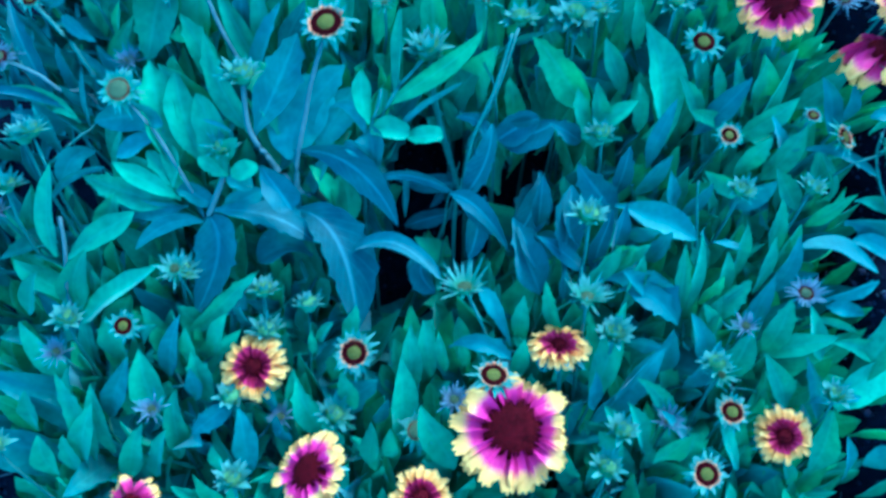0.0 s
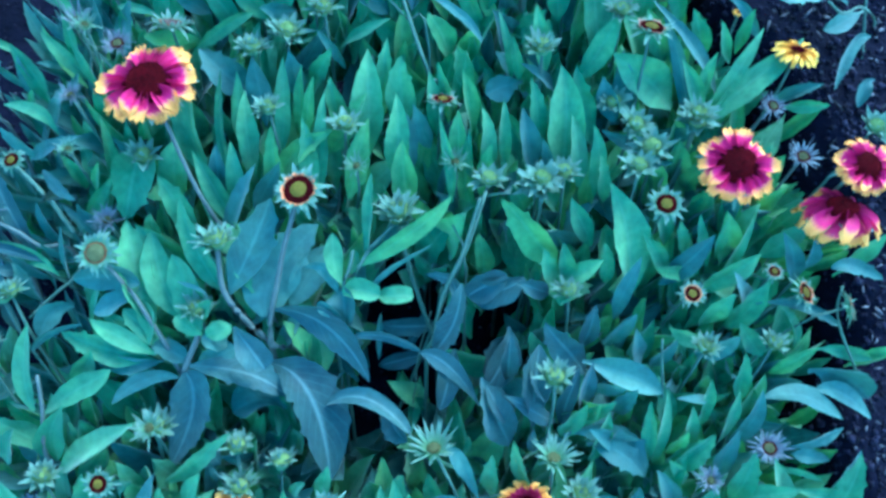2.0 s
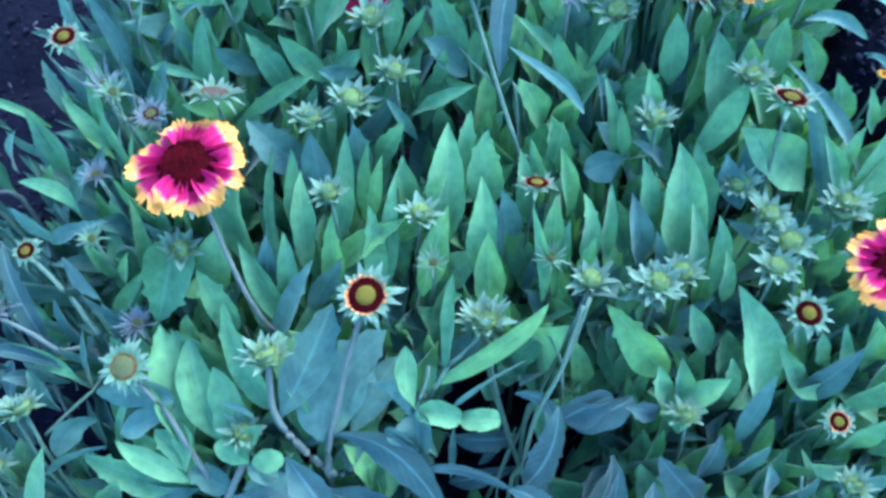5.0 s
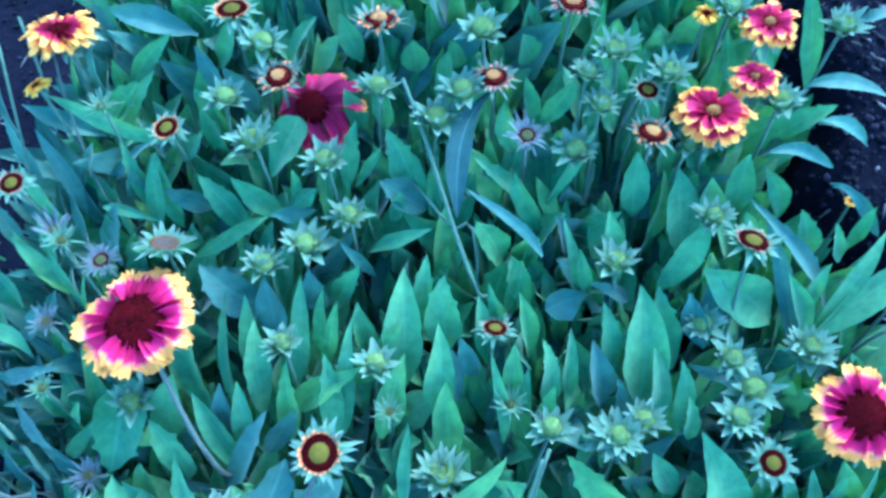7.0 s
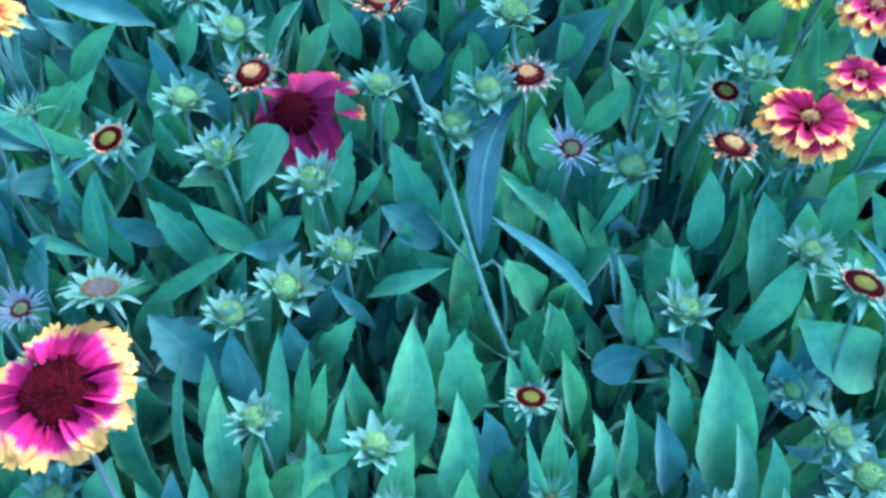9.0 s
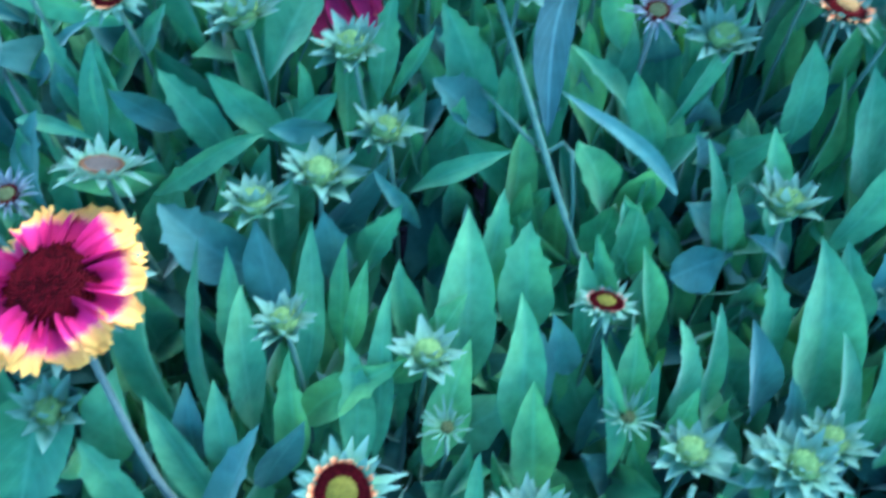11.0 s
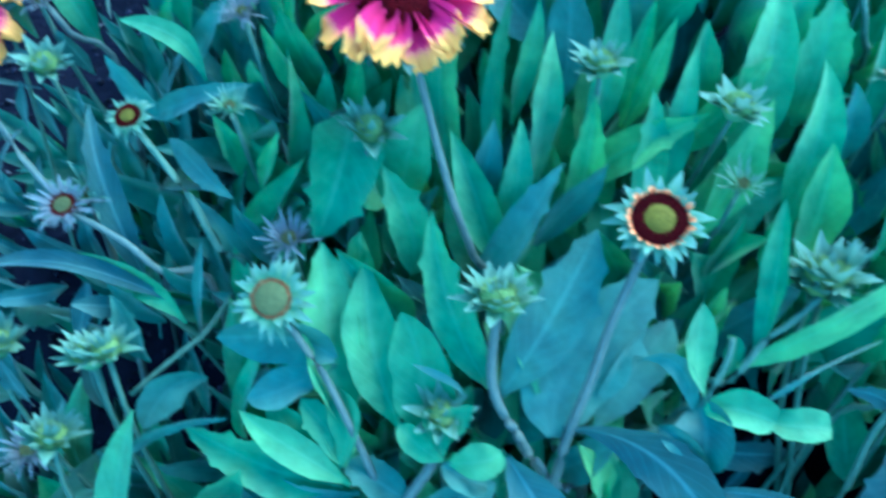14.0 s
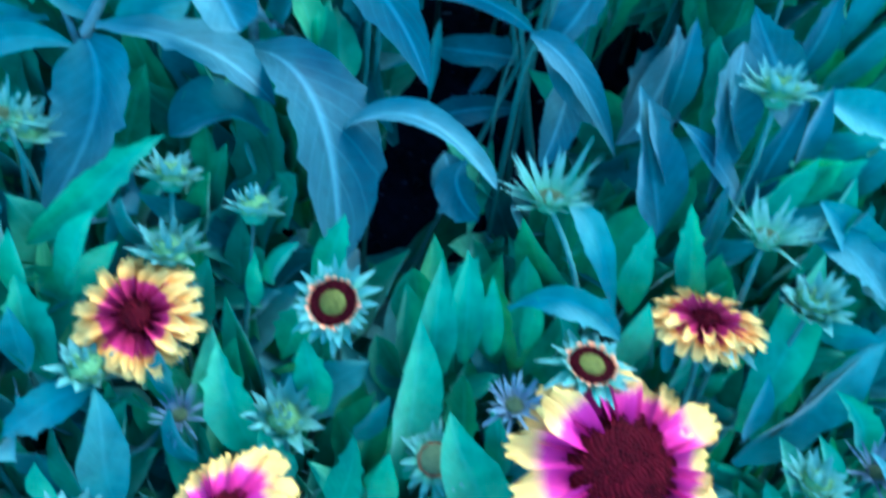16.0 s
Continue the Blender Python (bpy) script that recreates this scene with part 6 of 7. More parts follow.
put_blade((0.267, 0.329, 0.278), (0.282, 0.330, 0.299), (0.299, 0.334, 0.313), 0.0163, "mid", 0.44, 0.8)
put_blade((0.266, 0.364, 0.290), (0.251, 0.371, 0.318), (0.232, 0.382, 0.339), 0.0155, "mid", 0.44, 0.8)
put_blade((0.232, 0.361, 0.294), (0.223, 0.369, 0.321), (0.218, 0.381, 0.340), 0.0116, "mid", 0.44, 0.8)
put_blade((0.280, 0.353, 0.307), (0.308, 0.358, 0.310), (0.356, 0.363, 0.284), 0.0124, "old", 0.5, 0.7)
put_blade((0.293, 0.331, 0.293), (0.314, 0.330, 0.291), (0.339, 0.325, 0.271), 0.0075, "old", 0.5, 0.6, roll=25)
put_blade((0.303, 0.288, 0.276), (0.321, 0.276, 0.273), (0.341, 0.258, 0.253), 0.0099, "old", 0.5, 0.7)
put_blade((0.361, 0.425, 0.315), (0.345, 0.413, 0.318), (0.331, 0.412, 0.310), 0.0127, "old", 0.5, 0.7)

# leaves of the near side of the bed; rib=True ones hold the hollow's shade
put_blade((-0.177, -0.117, 0.133), (-0.143, -0.103, 0.167), (-0.111, -0.083, 0.184), 0.0161, "mid", 0.44, 0.8)
put_blade((-0.158, -0.135, 0.128), (-0.149, -0.126, 0.153), (-0.136, -0.114, 0.171), 0.0162, "mid", 0.44, 0.8)
put_blade((-0.154, -0.137, 0.128), (-0.140, -0.133, 0.151), (-0.124, -0.126, 0.168), 0.0130, "mid", 0.44, 0.8)
put_blade((0.009, -0.164, 0.124), (0.008, -0.145, 0.154), (0.008, -0.121, 0.173), 0.0176, "mid", 0.44, 0.8)
put_blade((0.024, -0.152, 0.128), (0.022, -0.137, 0.157), (0.018, -0.117, 0.175), 0.0155, "mid", 0.44, 0.8)
put_blade((0.036, -0.148, 0.129), (0.033, -0.139, 0.154), (0.030, -0.126, 0.171), 0.0096, "mid", 0.44, 0.8)
put_blade((0.002, -0.202, 0.110), (0.003, -0.175, 0.141), (0.001, -0.145, 0.165), 0.0234, "mid", 0.44, 0.8)
put_blade((-0.048, -0.126, 0.137), (-0.039, -0.119, 0.162), (-0.034, -0.108, 0.178), 0.0141, "mid", 0.44, 0.8)
put_blade((-0.064, -0.196, 0.111), (-0.073, -0.182, 0.141), (-0.080, -0.162, 0.157), 0.0202, "mid", 0.44, 0.8)
put_blade((-0.026, -0.219, 0.104), (-0.021, -0.208, 0.131), (-0.021, -0.192, 0.148), 0.0159, "mid", 0.44, 0.8)
put_blade((0.045, -0.221, 0.103), (0.028, -0.203, 0.133), (0.017, -0.180, 0.152), 0.0250, "mid", 0.44, 0.8)
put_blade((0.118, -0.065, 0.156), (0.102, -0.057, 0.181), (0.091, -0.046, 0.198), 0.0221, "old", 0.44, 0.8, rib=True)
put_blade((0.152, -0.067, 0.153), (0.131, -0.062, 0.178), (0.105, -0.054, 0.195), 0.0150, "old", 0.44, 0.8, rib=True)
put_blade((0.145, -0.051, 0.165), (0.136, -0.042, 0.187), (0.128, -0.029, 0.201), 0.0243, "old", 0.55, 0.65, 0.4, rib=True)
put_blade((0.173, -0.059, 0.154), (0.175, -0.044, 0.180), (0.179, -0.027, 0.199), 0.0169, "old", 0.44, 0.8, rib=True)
put_blade((0.176, -0.056, 0.155), (0.180, -0.059, 0.173), (0.185, -0.060, 0.187), 0.0179, "mid", 0.44, 0.8)
put_blade((0.184, -0.037, 0.161), (0.195, -0.043, 0.177), (0.207, -0.047, 0.189), 0.0156, "old", 0.44, 0.8)
put_blade((0.130, -0.119, 0.136), (0.120, -0.105, 0.164), (0.114, -0.087, 0.182), 0.0133, "mid", 0.44, 0.8)
put_blade((0.100, -0.123, 0.136), (0.096, -0.113, 0.162), (0.097, -0.098, 0.179), 0.0146, "mid", 0.44, 0.8)
put_blade((0.095, -0.152, 0.126), (0.096, -0.143, 0.152), (0.098, -0.130, 0.168), 0.0144, "mid", 0.44, 0.8)
put_blade((0.157, -0.169, 0.116), (0.165, -0.139, 0.155), (0.178, -0.100, 0.173), 0.0217, "mid", 0.44, 0.8)
put_blade((0.171, -0.174, 0.113), (0.189, -0.155, 0.140), (0.211, -0.133, 0.158), 0.0232, "old", 0.44, 0.8)
put_blade((0.181, -0.125, 0.142), (0.195, -0.130, 0.153), (0.208, -0.133, 0.158), 0.0138, "old", 0.44, 0.8)
put_blade((0.159, -0.175, 0.114), (0.156, -0.166, 0.140), (0.154, -0.152, 0.156), 0.0123, "old", 0.44, 0.8)
put_blade((-0.120, -0.224, 0.099), (-0.120, -0.206, 0.129), (-0.126, -0.182, 0.148), 0.0200, "old", 0.44, 0.8)
put_blade((-0.145, -0.226, 0.096), (-0.145, -0.221, 0.120), (-0.145, -0.211, 0.136), 0.0135, "mid", 0.44, 0.8)
put_blade((-0.069, -0.125, 0.137), (-0.062, -0.124, 0.157), (-0.051, -0.121, 0.173), 0.0118, "mid", 0.44, 0.8)
put_blade((-0.072, -0.136, 0.133), (-0.070, -0.132, 0.154), (-0.069, -0.126, 0.171), 0.0081, "mid", 0.44, 0.8)
put_blade((-0.038, -0.178, 0.119), (-0.042, -0.168, 0.141), (-0.045, -0.157, 0.160), 0.0162, "mid", 0.44, 0.8)
put_blade((-0.021, -0.188, 0.115), (-0.014, -0.183, 0.138), (-0.008, -0.176, 0.154), 0.0116, "old", 0.44, 0.8)
put_blade((-0.176, -0.145, 0.123), (-0.171, -0.135, 0.147), (-0.170, -0.124, 0.165), 0.0148, "mid", 0.44, 0.8)
put_blade((-0.124, -0.114, 0.138), (-0.126, -0.113, 0.159), (-0.126, -0.109, 0.174), 0.0113, "old", 0.44, 0.8)
put_blade((0.134, -0.090, 0.146), (0.130, -0.086, 0.169), (0.130, -0.078, 0.185), 0.0096, "old", 0.44, 0.8, rib=True)
put_blade((0.200, -0.083, 0.143), (0.201, -0.080, 0.164), (0.200, -0.076, 0.180), 0.0150, "old", 0.44, 0.8)
put_blade((0.075, -0.151, 0.127), (0.068, -0.147, 0.151), (0.059, -0.139, 0.166), 0.0106, "mid", 0.44, 0.8)
put_blade((0.051, -0.144, 0.131), (0.050, -0.139, 0.153), (0.049, -0.132, 0.169), 0.0101, "mid", 0.44, 0.8)
put_blade((0.120, -0.147, 0.127), (0.112, -0.142, 0.150), (0.106, -0.135, 0.166), 0.0103, "old", 0.44, 0.8)
put_blade((-0.048, -0.211, 0.106), (-0.053, -0.203, 0.129), (-0.059, -0.193, 0.147), 0.0146, "mid", 0.44, 0.8)
put_blade((-0.006, -0.214, 0.106), (-0.006, -0.208, 0.131), (-0.006, -0.197, 0.146), 0.0133, "mid", 0.44, 0.8)
put_blade((0.152, -0.144, 0.125), (0.147, -0.137, 0.149), (0.147, -0.125, 0.166), 0.0134, "mid", 0.44, 0.8)
put_blade((0.224, -0.172, 0.109), (0.208, -0.166, 0.136), (0.186, -0.156, 0.152), 0.0145, "mid", 0.44, 0.8)
put_blade((0.188, -0.195, 0.104), (0.172, -0.188, 0.130), (0.160, -0.177, 0.147), 0.0151, "mid", 0.44, 0.8)
put_blade((0.236, -0.196, 0.099), (0.222, -0.190, 0.126), (0.204, -0.179, 0.142), 0.0121, "old", 0.44, 0.8)
put_blade((-0.103, -0.177, 0.117), (-0.102, -0.173, 0.138), (-0.103, -0.166, 0.154), 0.0125, "old", 0.44, 0.8)
put_blade((-0.089, -0.202, 0.108), (-0.094, -0.196, 0.131), (-0.095, -0.187, 0.147), 0.0132, "old", 0.44, 0.8)
put_blade((-0.169, -0.171, 0.114), (-0.166, -0.164, 0.138), (-0.165, -0.154, 0.155), 0.0133, "old", 0.44, 0.8)
put_blade((0.045, -0.198, 0.111), (0.041, -0.189, 0.136), (0.034, -0.177, 0.153), 0.0127, "mid", 0.44, 0.8)
put_blade((-0.132, -0.179, 0.132), (-0.145, -0.188, 0.136), (-0.167, -0.200, 0.122), 0.0171, "old", 0.5, 0.7)
put_blade((0.088, -0.132, 0.150), (0.075, -0.108, 0.175), (0.059, -0.091, 0.179), 0.0126, "old", 0.5, 0.7)
put_blade((0.038, -0.136, 0.160), (0.061, -0.133, 0.170), (0.088, -0.145, 0.157), 0.0142, "old", 0.5, 0.7)
put_stalk((0.071, -0.130, 0.153), (0.061, -0.115, 0.175), (0.050, -0.096, 0.184), thick=0.0014)


# long leaves beside the dark soil of the worn side, with shade in their tone
put_blade((-0.322, 0.238, 0.237), (-0.345, 0.240, 0.260), (-0.373, 0.247, 0.269), 0.0079, "mid", 0.44, 0.8)
put_blade((-0.350, 0.191, 0.215), (-0.364, 0.207, 0.245), (-0.380, 0.229, 0.261), 0.0158, "mid", 0.44, 0.8)
put_blade((-0.300, 0.197, 0.226), (-0.308, 0.212, 0.255), (-0.324, 0.231, 0.272), 0.0171, "mid", 0.44, 0.8)
put_blade((-0.266, 0.211, 0.235), (-0.282, 0.226, 0.261), (-0.294, 0.243, 0.281), 0.0093, "young", 0.44, 0.8)
put_blade((-0.324, 0.214, 0.228), (-0.333, 0.215, 0.248), (-0.338, 0.217, 0.264), 0.0067, "old", 0.44, 0.8)
put_blade((-0.357, 0.238, 0.231), (-0.359, 0.235, 0.250), (-0.358, 0.232, 0.267), 0.0046, "old", 0.44, 0.8)
put_blade((-0.279, 0.230, 0.240), (-0.289, 0.220, 0.257), (-0.298, 0.212, 0.269), 0.0066, "old", 0.44, 0.8)
put_blade((-0.386, 0.144, 0.192), (-0.379, 0.146, 0.216), (-0.374, 0.151, 0.234), 0.0068, "old", 0.44, 0.8, rib=True)
put_blade((-0.392, 0.197, 0.209), (-0.391, 0.197, 0.233), (-0.393, 0.201, 0.249), 0.0104, "old", 0.44, 0.8)
put_blade((-0.371, 0.099, 0.190), (-0.380, 0.093, 0.202), (-0.391, 0.089, 0.209), 0.0077, "old", 0.44, 0.8, rib=True)
put_blade((-0.373, 0.097, 0.177), (-0.376, 0.099, 0.200), (-0.373, 0.104, 0.218), 0.0073, "old", 0.44, 0.8, rib=True)
put_blade((-0.271, 0.044, 0.174), (-0.268, 0.059, 0.204), (-0.266, 0.078, 0.225), 0.0085, "old", 0.44, 0.8)
put_blade((-0.269, 0.067, 0.183), (-0.279, 0.065, 0.204), (-0.285, 0.066, 0.218), 0.0101, "old", 0.44, 0.8)
put_blade((-0.344, 0.062, 0.182), (-0.357, 0.051, 0.193), (-0.375, 0.044, 0.196), 0.0103, "old", 0.44, 0.8, rib=True)
put_blade((-0.368, 0.037, 0.157), (-0.375, 0.043, 0.181), (-0.382, 0.052, 0.197), 0.0090, "old", 0.44, 0.8, rib=True)
put_blade((-0.388, 0.097, 0.174), (-0.396, 0.100, 0.196), (-0.403, 0.105, 0.212), 0.0077, "old", 0.44, 0.8, rib=True)
put_blade((-0.383, 0.069, 0.165), (-0.393, 0.072, 0.187), (-0.403, 0.078, 0.203), 0.0091, "old", 0.44, 0.8, rib=True)
put_blade((-0.298, 0.178, 0.219), (-0.282, 0.183, 0.248), (-0.268, 0.192, 0.266), 0.0114, "old", 0.44, 0.8)
put_blade((-0.334, 0.139, 0.199), (-0.340, 0.141, 0.223), (-0.342, 0.148, 0.239), 0.0080, "old", 0.44, 0.8, rib=True)
put_blade((-0.366, 0.140, 0.194), (-0.363, 0.140, 0.216), (-0.364, 0.142, 0.233), 0.0082, "old", 0.44, 0.8, rib=True)
put_blade((-0.411, 0.125, 0.180), (-0.417, 0.130, 0.204), (-0.418, 0.139, 0.221), 0.0088, "old", 0.44, 0.8, rib=True)
put_blade((-0.424, 0.114, 0.173), (-0.429, 0.117, 0.195), (-0.429, 0.122, 0.213), 0.0089, "old", 0.44, 0.8, rib=True)
put_blade((-0.348, 0.206, 0.221), (-0.340, 0.209, 0.249), (-0.329, 0.216, 0.266), 0.0112, "old", 0.44, 0.8)
put_blade((-0.316, 0.187, 0.219), (-0.307, 0.188, 0.243), (-0.299, 0.191, 0.261), 0.0099, "mid", 0.44, 0.8)
put_blade((-0.235, 0.080, 0.192), (-0.246, 0.087, 0.215), (-0.253, 0.095, 0.233), 0.0116, "old", 0.44, 0.8)
put_blade((-0.282, 0.076, 0.185), (-0.286, 0.086, 0.210), (-0.290, 0.099, 0.229), 0.0118, "old", 0.44, 0.8)
put_blade((-0.298, 0.031, 0.166), (-0.300, 0.039, 0.193), (-0.308, 0.051, 0.210), 0.0149, "old", 0.44, 0.8)
put_blade((-0.272, 0.192, 0.228), (-0.266, 0.195, 0.253), (-0.257, 0.202, 0.271), 0.0092, "old", 0.44, 0.8)
put_blade((-0.329, 0.061, 0.194), (-0.326, 0.048, 0.194), (-0.333, 0.036, 0.178), 0.0112, "old", 0.5, 0.7, rib=True)
put_blade((-0.370, 0.155, 0.222), (-0.403, 0.155, 0.226), (-0.440, 0.154, 0.216), 0.0078, "old", 0.5, 0.7, roll=20, rib=True)
put_blade((-0.361, 0.156, 0.222), (-0.375, 0.164, 0.233), (-0.393, 0.163, 0.227), 0.0071, "old", 0.5, 0.7, roll=20, rib=True)
put_stalk((-0.267, 0.041, 0.188), (-0.279, 0.025, 0.191), (-0.294, 0.009, 0.187), thick=0.0014)
put_stalk((-0.409, 0.202, 0.250), (-0.418, 0.221, 0.261), (-0.425, 0.248, 0.273), thick=0.0011)
put_stalk((-0.359, 0.184, 0.233), (-0.373, 0.195, 0.250), (-0.386, 0.203, 0.261), thick=0.0017, red=True)

# more narrow leaves here; the side's shade is in their rib=True colour
put_blade((-0.433, 0.176, 0.193), (-0.439, 0.176, 0.213), (-0.442, 0.176, 0.230), 0.0100, "old", 0.44, 0.8, rib=True)
put_blade((-0.427, 0.083, 0.161), (-0.429, 0.087, 0.186), (-0.432, 0.094, 0.202), 0.0108, "old", 0.44, 0.8, rib=True)
put_blade((-0.405, 0.073, 0.174), (-0.409, 0.061, 0.184), (-0.411, 0.050, 0.191), 0.0092, "old", 0.44, 0.8, rib=True)
put_blade((-0.432, 0.129, 0.189), (-0.430, 0.113, 0.198), (-0.429, 0.099, 0.205), 0.0104, "old", 0.44, 0.8, rib=True)
put_blade((-0.402, 0.142, 0.188), (-0.407, 0.135, 0.205), (-0.410, 0.130, 0.220), 0.0083, "old", 0.44, 0.8, rib=True)
put_blade((-0.367, 0.076, 0.171), (-0.372, 0.075, 0.191), (-0.382, 0.076, 0.206), 0.0086, "old", 0.44, 0.8, rib=True)
put_blade((-0.401, 0.120, 0.180), (-0.385, 0.122, 0.208), (-0.367, 0.128, 0.227), 0.0082, "old", 0.44, 0.8, rib=True)
put_blade((-0.356, 0.096, 0.180), (-0.358, 0.103, 0.206), (-0.357, 0.115, 0.224), 0.0090, "old", 0.44, 0.8, rib=True)
put_blade((-0.409, 0.006, 0.137), (-0.411, 0.014, 0.165), (-0.410, 0.026, 0.182), 0.0105, "old", 0.44, 0.8, rib=True)
put_blade((-0.359, 0.005, 0.147), (-0.359, 0.011, 0.172), (-0.364, 0.021, 0.189), 0.0103, "old", 0.44, 0.8, rib=True)
put_blade((-0.318, 0.007, 0.154), (-0.317, 0.017, 0.181), (-0.319, 0.030, 0.200), 0.0100, "old", 0.44, 0.8, rib=True)
put_blade((-0.427, 0.188, 0.199), (-0.405, 0.186, 0.229), (-0.382, 0.189, 0.247), 0.0098, "old", 0.44, 0.8)
put_blade((-0.353, 0.176, 0.209), (-0.355, 0.174, 0.232), (-0.358, 0.175, 0.246), 0.0095, "old", 0.44, 0.8, rib=True)
put_blade((-0.327, 0.075, 0.177), (-0.329, 0.081, 0.203), (-0.328, 0.092, 0.221), 0.0102, "old", 0.44, 0.8, rib=True)
put_blade((-0.292, 0.051, 0.174), (-0.301, 0.052, 0.195), (-0.311, 0.056, 0.211), 0.0124, "old", 0.44, 0.8)

# leaves of the near corners; some right-hand ones toned down in place of shade
put_blade((-0.273, -0.107, 0.120), (-0.234, -0.094, 0.154), (-0.192, -0.076, 0.179), 0.0253, "mid", 0.44, 0.8)
put_blade((-0.282, -0.089, 0.125), (-0.304, -0.080, 0.148), (-0.319, -0.068, 0.165), 0.0213, "mid", 0.44, 0.8)
put_blade((-0.276, -0.098, 0.123), (-0.270, -0.083, 0.156), (-0.255, -0.062, 0.176), 0.0228, "mid", 0.44, 0.8)
put_blade((-0.257, -0.217, 0.082), (-0.263, -0.188, 0.116), (-0.279, -0.155, 0.140), 0.0226, "mid", 0.44, 0.8)
put_blade((-0.240, -0.211, 0.087), (-0.245, -0.189, 0.118), (-0.247, -0.164, 0.141), 0.0182, "mid", 0.44, 0.8)
put_blade((-0.245, -0.183, 0.096), (-0.229, -0.167, 0.131), (-0.217, -0.144, 0.151), 0.0190, "old", 0.44, 0.8)
put_blade((-0.201, -0.179, 0.103), (-0.205, -0.162, 0.134), (-0.208, -0.139, 0.154), 0.0250, "mid", 0.44, 0.8)
put_blade((-0.183, -0.215, 0.091), (-0.183, -0.193, 0.122), (-0.175, -0.169, 0.147), 0.0189, "mid", 0.44, 0.8)
put_blade((-0.265, -0.225, 0.078), (-0.256, -0.205, 0.116), (-0.245, -0.177, 0.136), 0.0207, "mid", 0.44, 0.8)
put_blade((-0.194, -0.152, 0.113), (-0.186, -0.136, 0.145), (-0.175, -0.114, 0.166), 0.0164, "old", 0.44, 0.8)
put_blade((-0.290, -0.150, 0.102), (-0.298, -0.136, 0.131), (-0.312, -0.116, 0.149), 0.0273, "mid", 0.44, 0.8)
put_blade((-0.310, -0.193, 0.083), (-0.307, -0.183, 0.112), (-0.303, -0.168, 0.132), 0.0184, "mid", 0.44, 0.8)
put_blade((-0.290, -0.229, 0.074), (-0.291, -0.217, 0.103), (-0.291, -0.202, 0.121), 0.0183, "mid", 0.44, 0.8)
put_blade((-0.226, -0.230, 0.081), (-0.216, -0.215, 0.116), (-0.202, -0.194, 0.135), 0.0179, "mid", 0.44, 0.8)
put_blade((-0.205, -0.229, 0.084), (-0.194, -0.216, 0.116), (-0.183, -0.198, 0.135), 0.0171, "mid", 0.44, 0.8)
put_blade((-0.269, -0.228, 0.077), (-0.270, -0.217, 0.105), (-0.269, -0.202, 0.124), 0.0156, "mid", 0.44, 0.8)
put_blade((-0.235, -0.138, 0.114), (-0.238, -0.128, 0.140), (-0.236, -0.114, 0.160), 0.0192, "mid", 0.44, 0.8)
put_blade((-0.159, -0.171, 0.109), (-0.162, -0.158, 0.138), (-0.165, -0.141, 0.158), 0.0206, "mid", 0.44, 0.8)
put_blade((-0.324, -0.100, 0.115), (-0.311, -0.091, 0.144), (-0.297, -0.079, 0.165), 0.0178, "mid", 0.44, 0.8)
put_blade((-0.259, -0.038, 0.146), (-0.243, -0.031, 0.174), (-0.233, -0.020, 0.194), 0.0194, "mid", 0.44, 0.8)
put_blade((0.159, -0.182, 0.105), (0.186, -0.159, 0.135), (0.204, -0.133, 0.157), 0.0275, "old", 0.44, 0.8)
put_blade((0.239, -0.082, 0.133), (0.203, -0.082, 0.162), (0.175, -0.077, 0.179), 0.0226, "old", 0.44, 0.8)
put_blade((0.266, -0.111, 0.120), (0.255, -0.106, 0.147), (0.241, -0.098, 0.165), 0.0122, "mid", 0.44, 0.8)
put_blade((0.245, -0.098, 0.127), (0.266, -0.091, 0.150), (0.283, -0.079, 0.166), 0.0211, "mid", 0.44, 0.8)
put_blade((0.248, -0.088, 0.130), (0.255, -0.084, 0.155), (0.259, -0.076, 0.171), 0.0114, "young", 0.44, 0.8)
put_blade((0.357, -0.175, 0.082), (0.343, -0.157, 0.118), (0.329, -0.133, 0.140), 0.0124, "old", 0.44, 0.8)
put_blade((0.391, -0.134, 0.090), (0.403, -0.111, 0.119), (0.414, -0.085, 0.142), 0.0218, "old", 0.44, 0.8)
put_blade((0.305, -0.126, 0.108), (0.332, -0.123, 0.130), (0.359, -0.117, 0.141), 0.0186, "mid", 0.44, 0.8)
put_blade((0.272, -0.144, 0.107), (0.277, -0.132, 0.135), (0.284, -0.116, 0.153), 0.0228, "mid", 0.44, 0.8)
put_blade((0.236, -0.154, 0.108), (0.247, -0.143, 0.137), (0.256, -0.125, 0.154), 0.0182, "old", 0.44, 0.8)
put_blade((0.379, -0.222, 0.061), (0.373, -0.208, 0.090), (0.364, -0.192, 0.113), 0.0134, "old", 0.44, 0.8)
put_blade((0.400, -0.209, 0.062), (0.410, -0.205, 0.086), (0.419, -0.197, 0.100), 0.0189, "old", 0.44, 0.8)
put_blade((0.349, -0.216, 0.069), (0.352, -0.196, 0.098), (0.352, -0.173, 0.122), 0.0213, "mid", 0.44, 0.8)
put_blade((0.211, -0.214, 0.089), (0.220, -0.207, 0.114), (0.232, -0.197, 0.131), 0.0224, "young", 0.44, 0.8)
put_blade((0.180, -0.218, 0.090), (0.169, -0.207, 0.117), (0.156, -0.195, 0.139), 0.0180, "mid", 0.44, 0.8)
put_blade((0.284, -0.217, 0.079), (0.266, -0.199, 0.113), (0.254, -0.177, 0.135), 0.0191, "mid", 0.44, 0.8)
put_blade((0.254, -0.134, 0.113), (0.246, -0.121, 0.141), (0.231, -0.106, 0.164), 0.0175, "old", 0.44, 0.8)
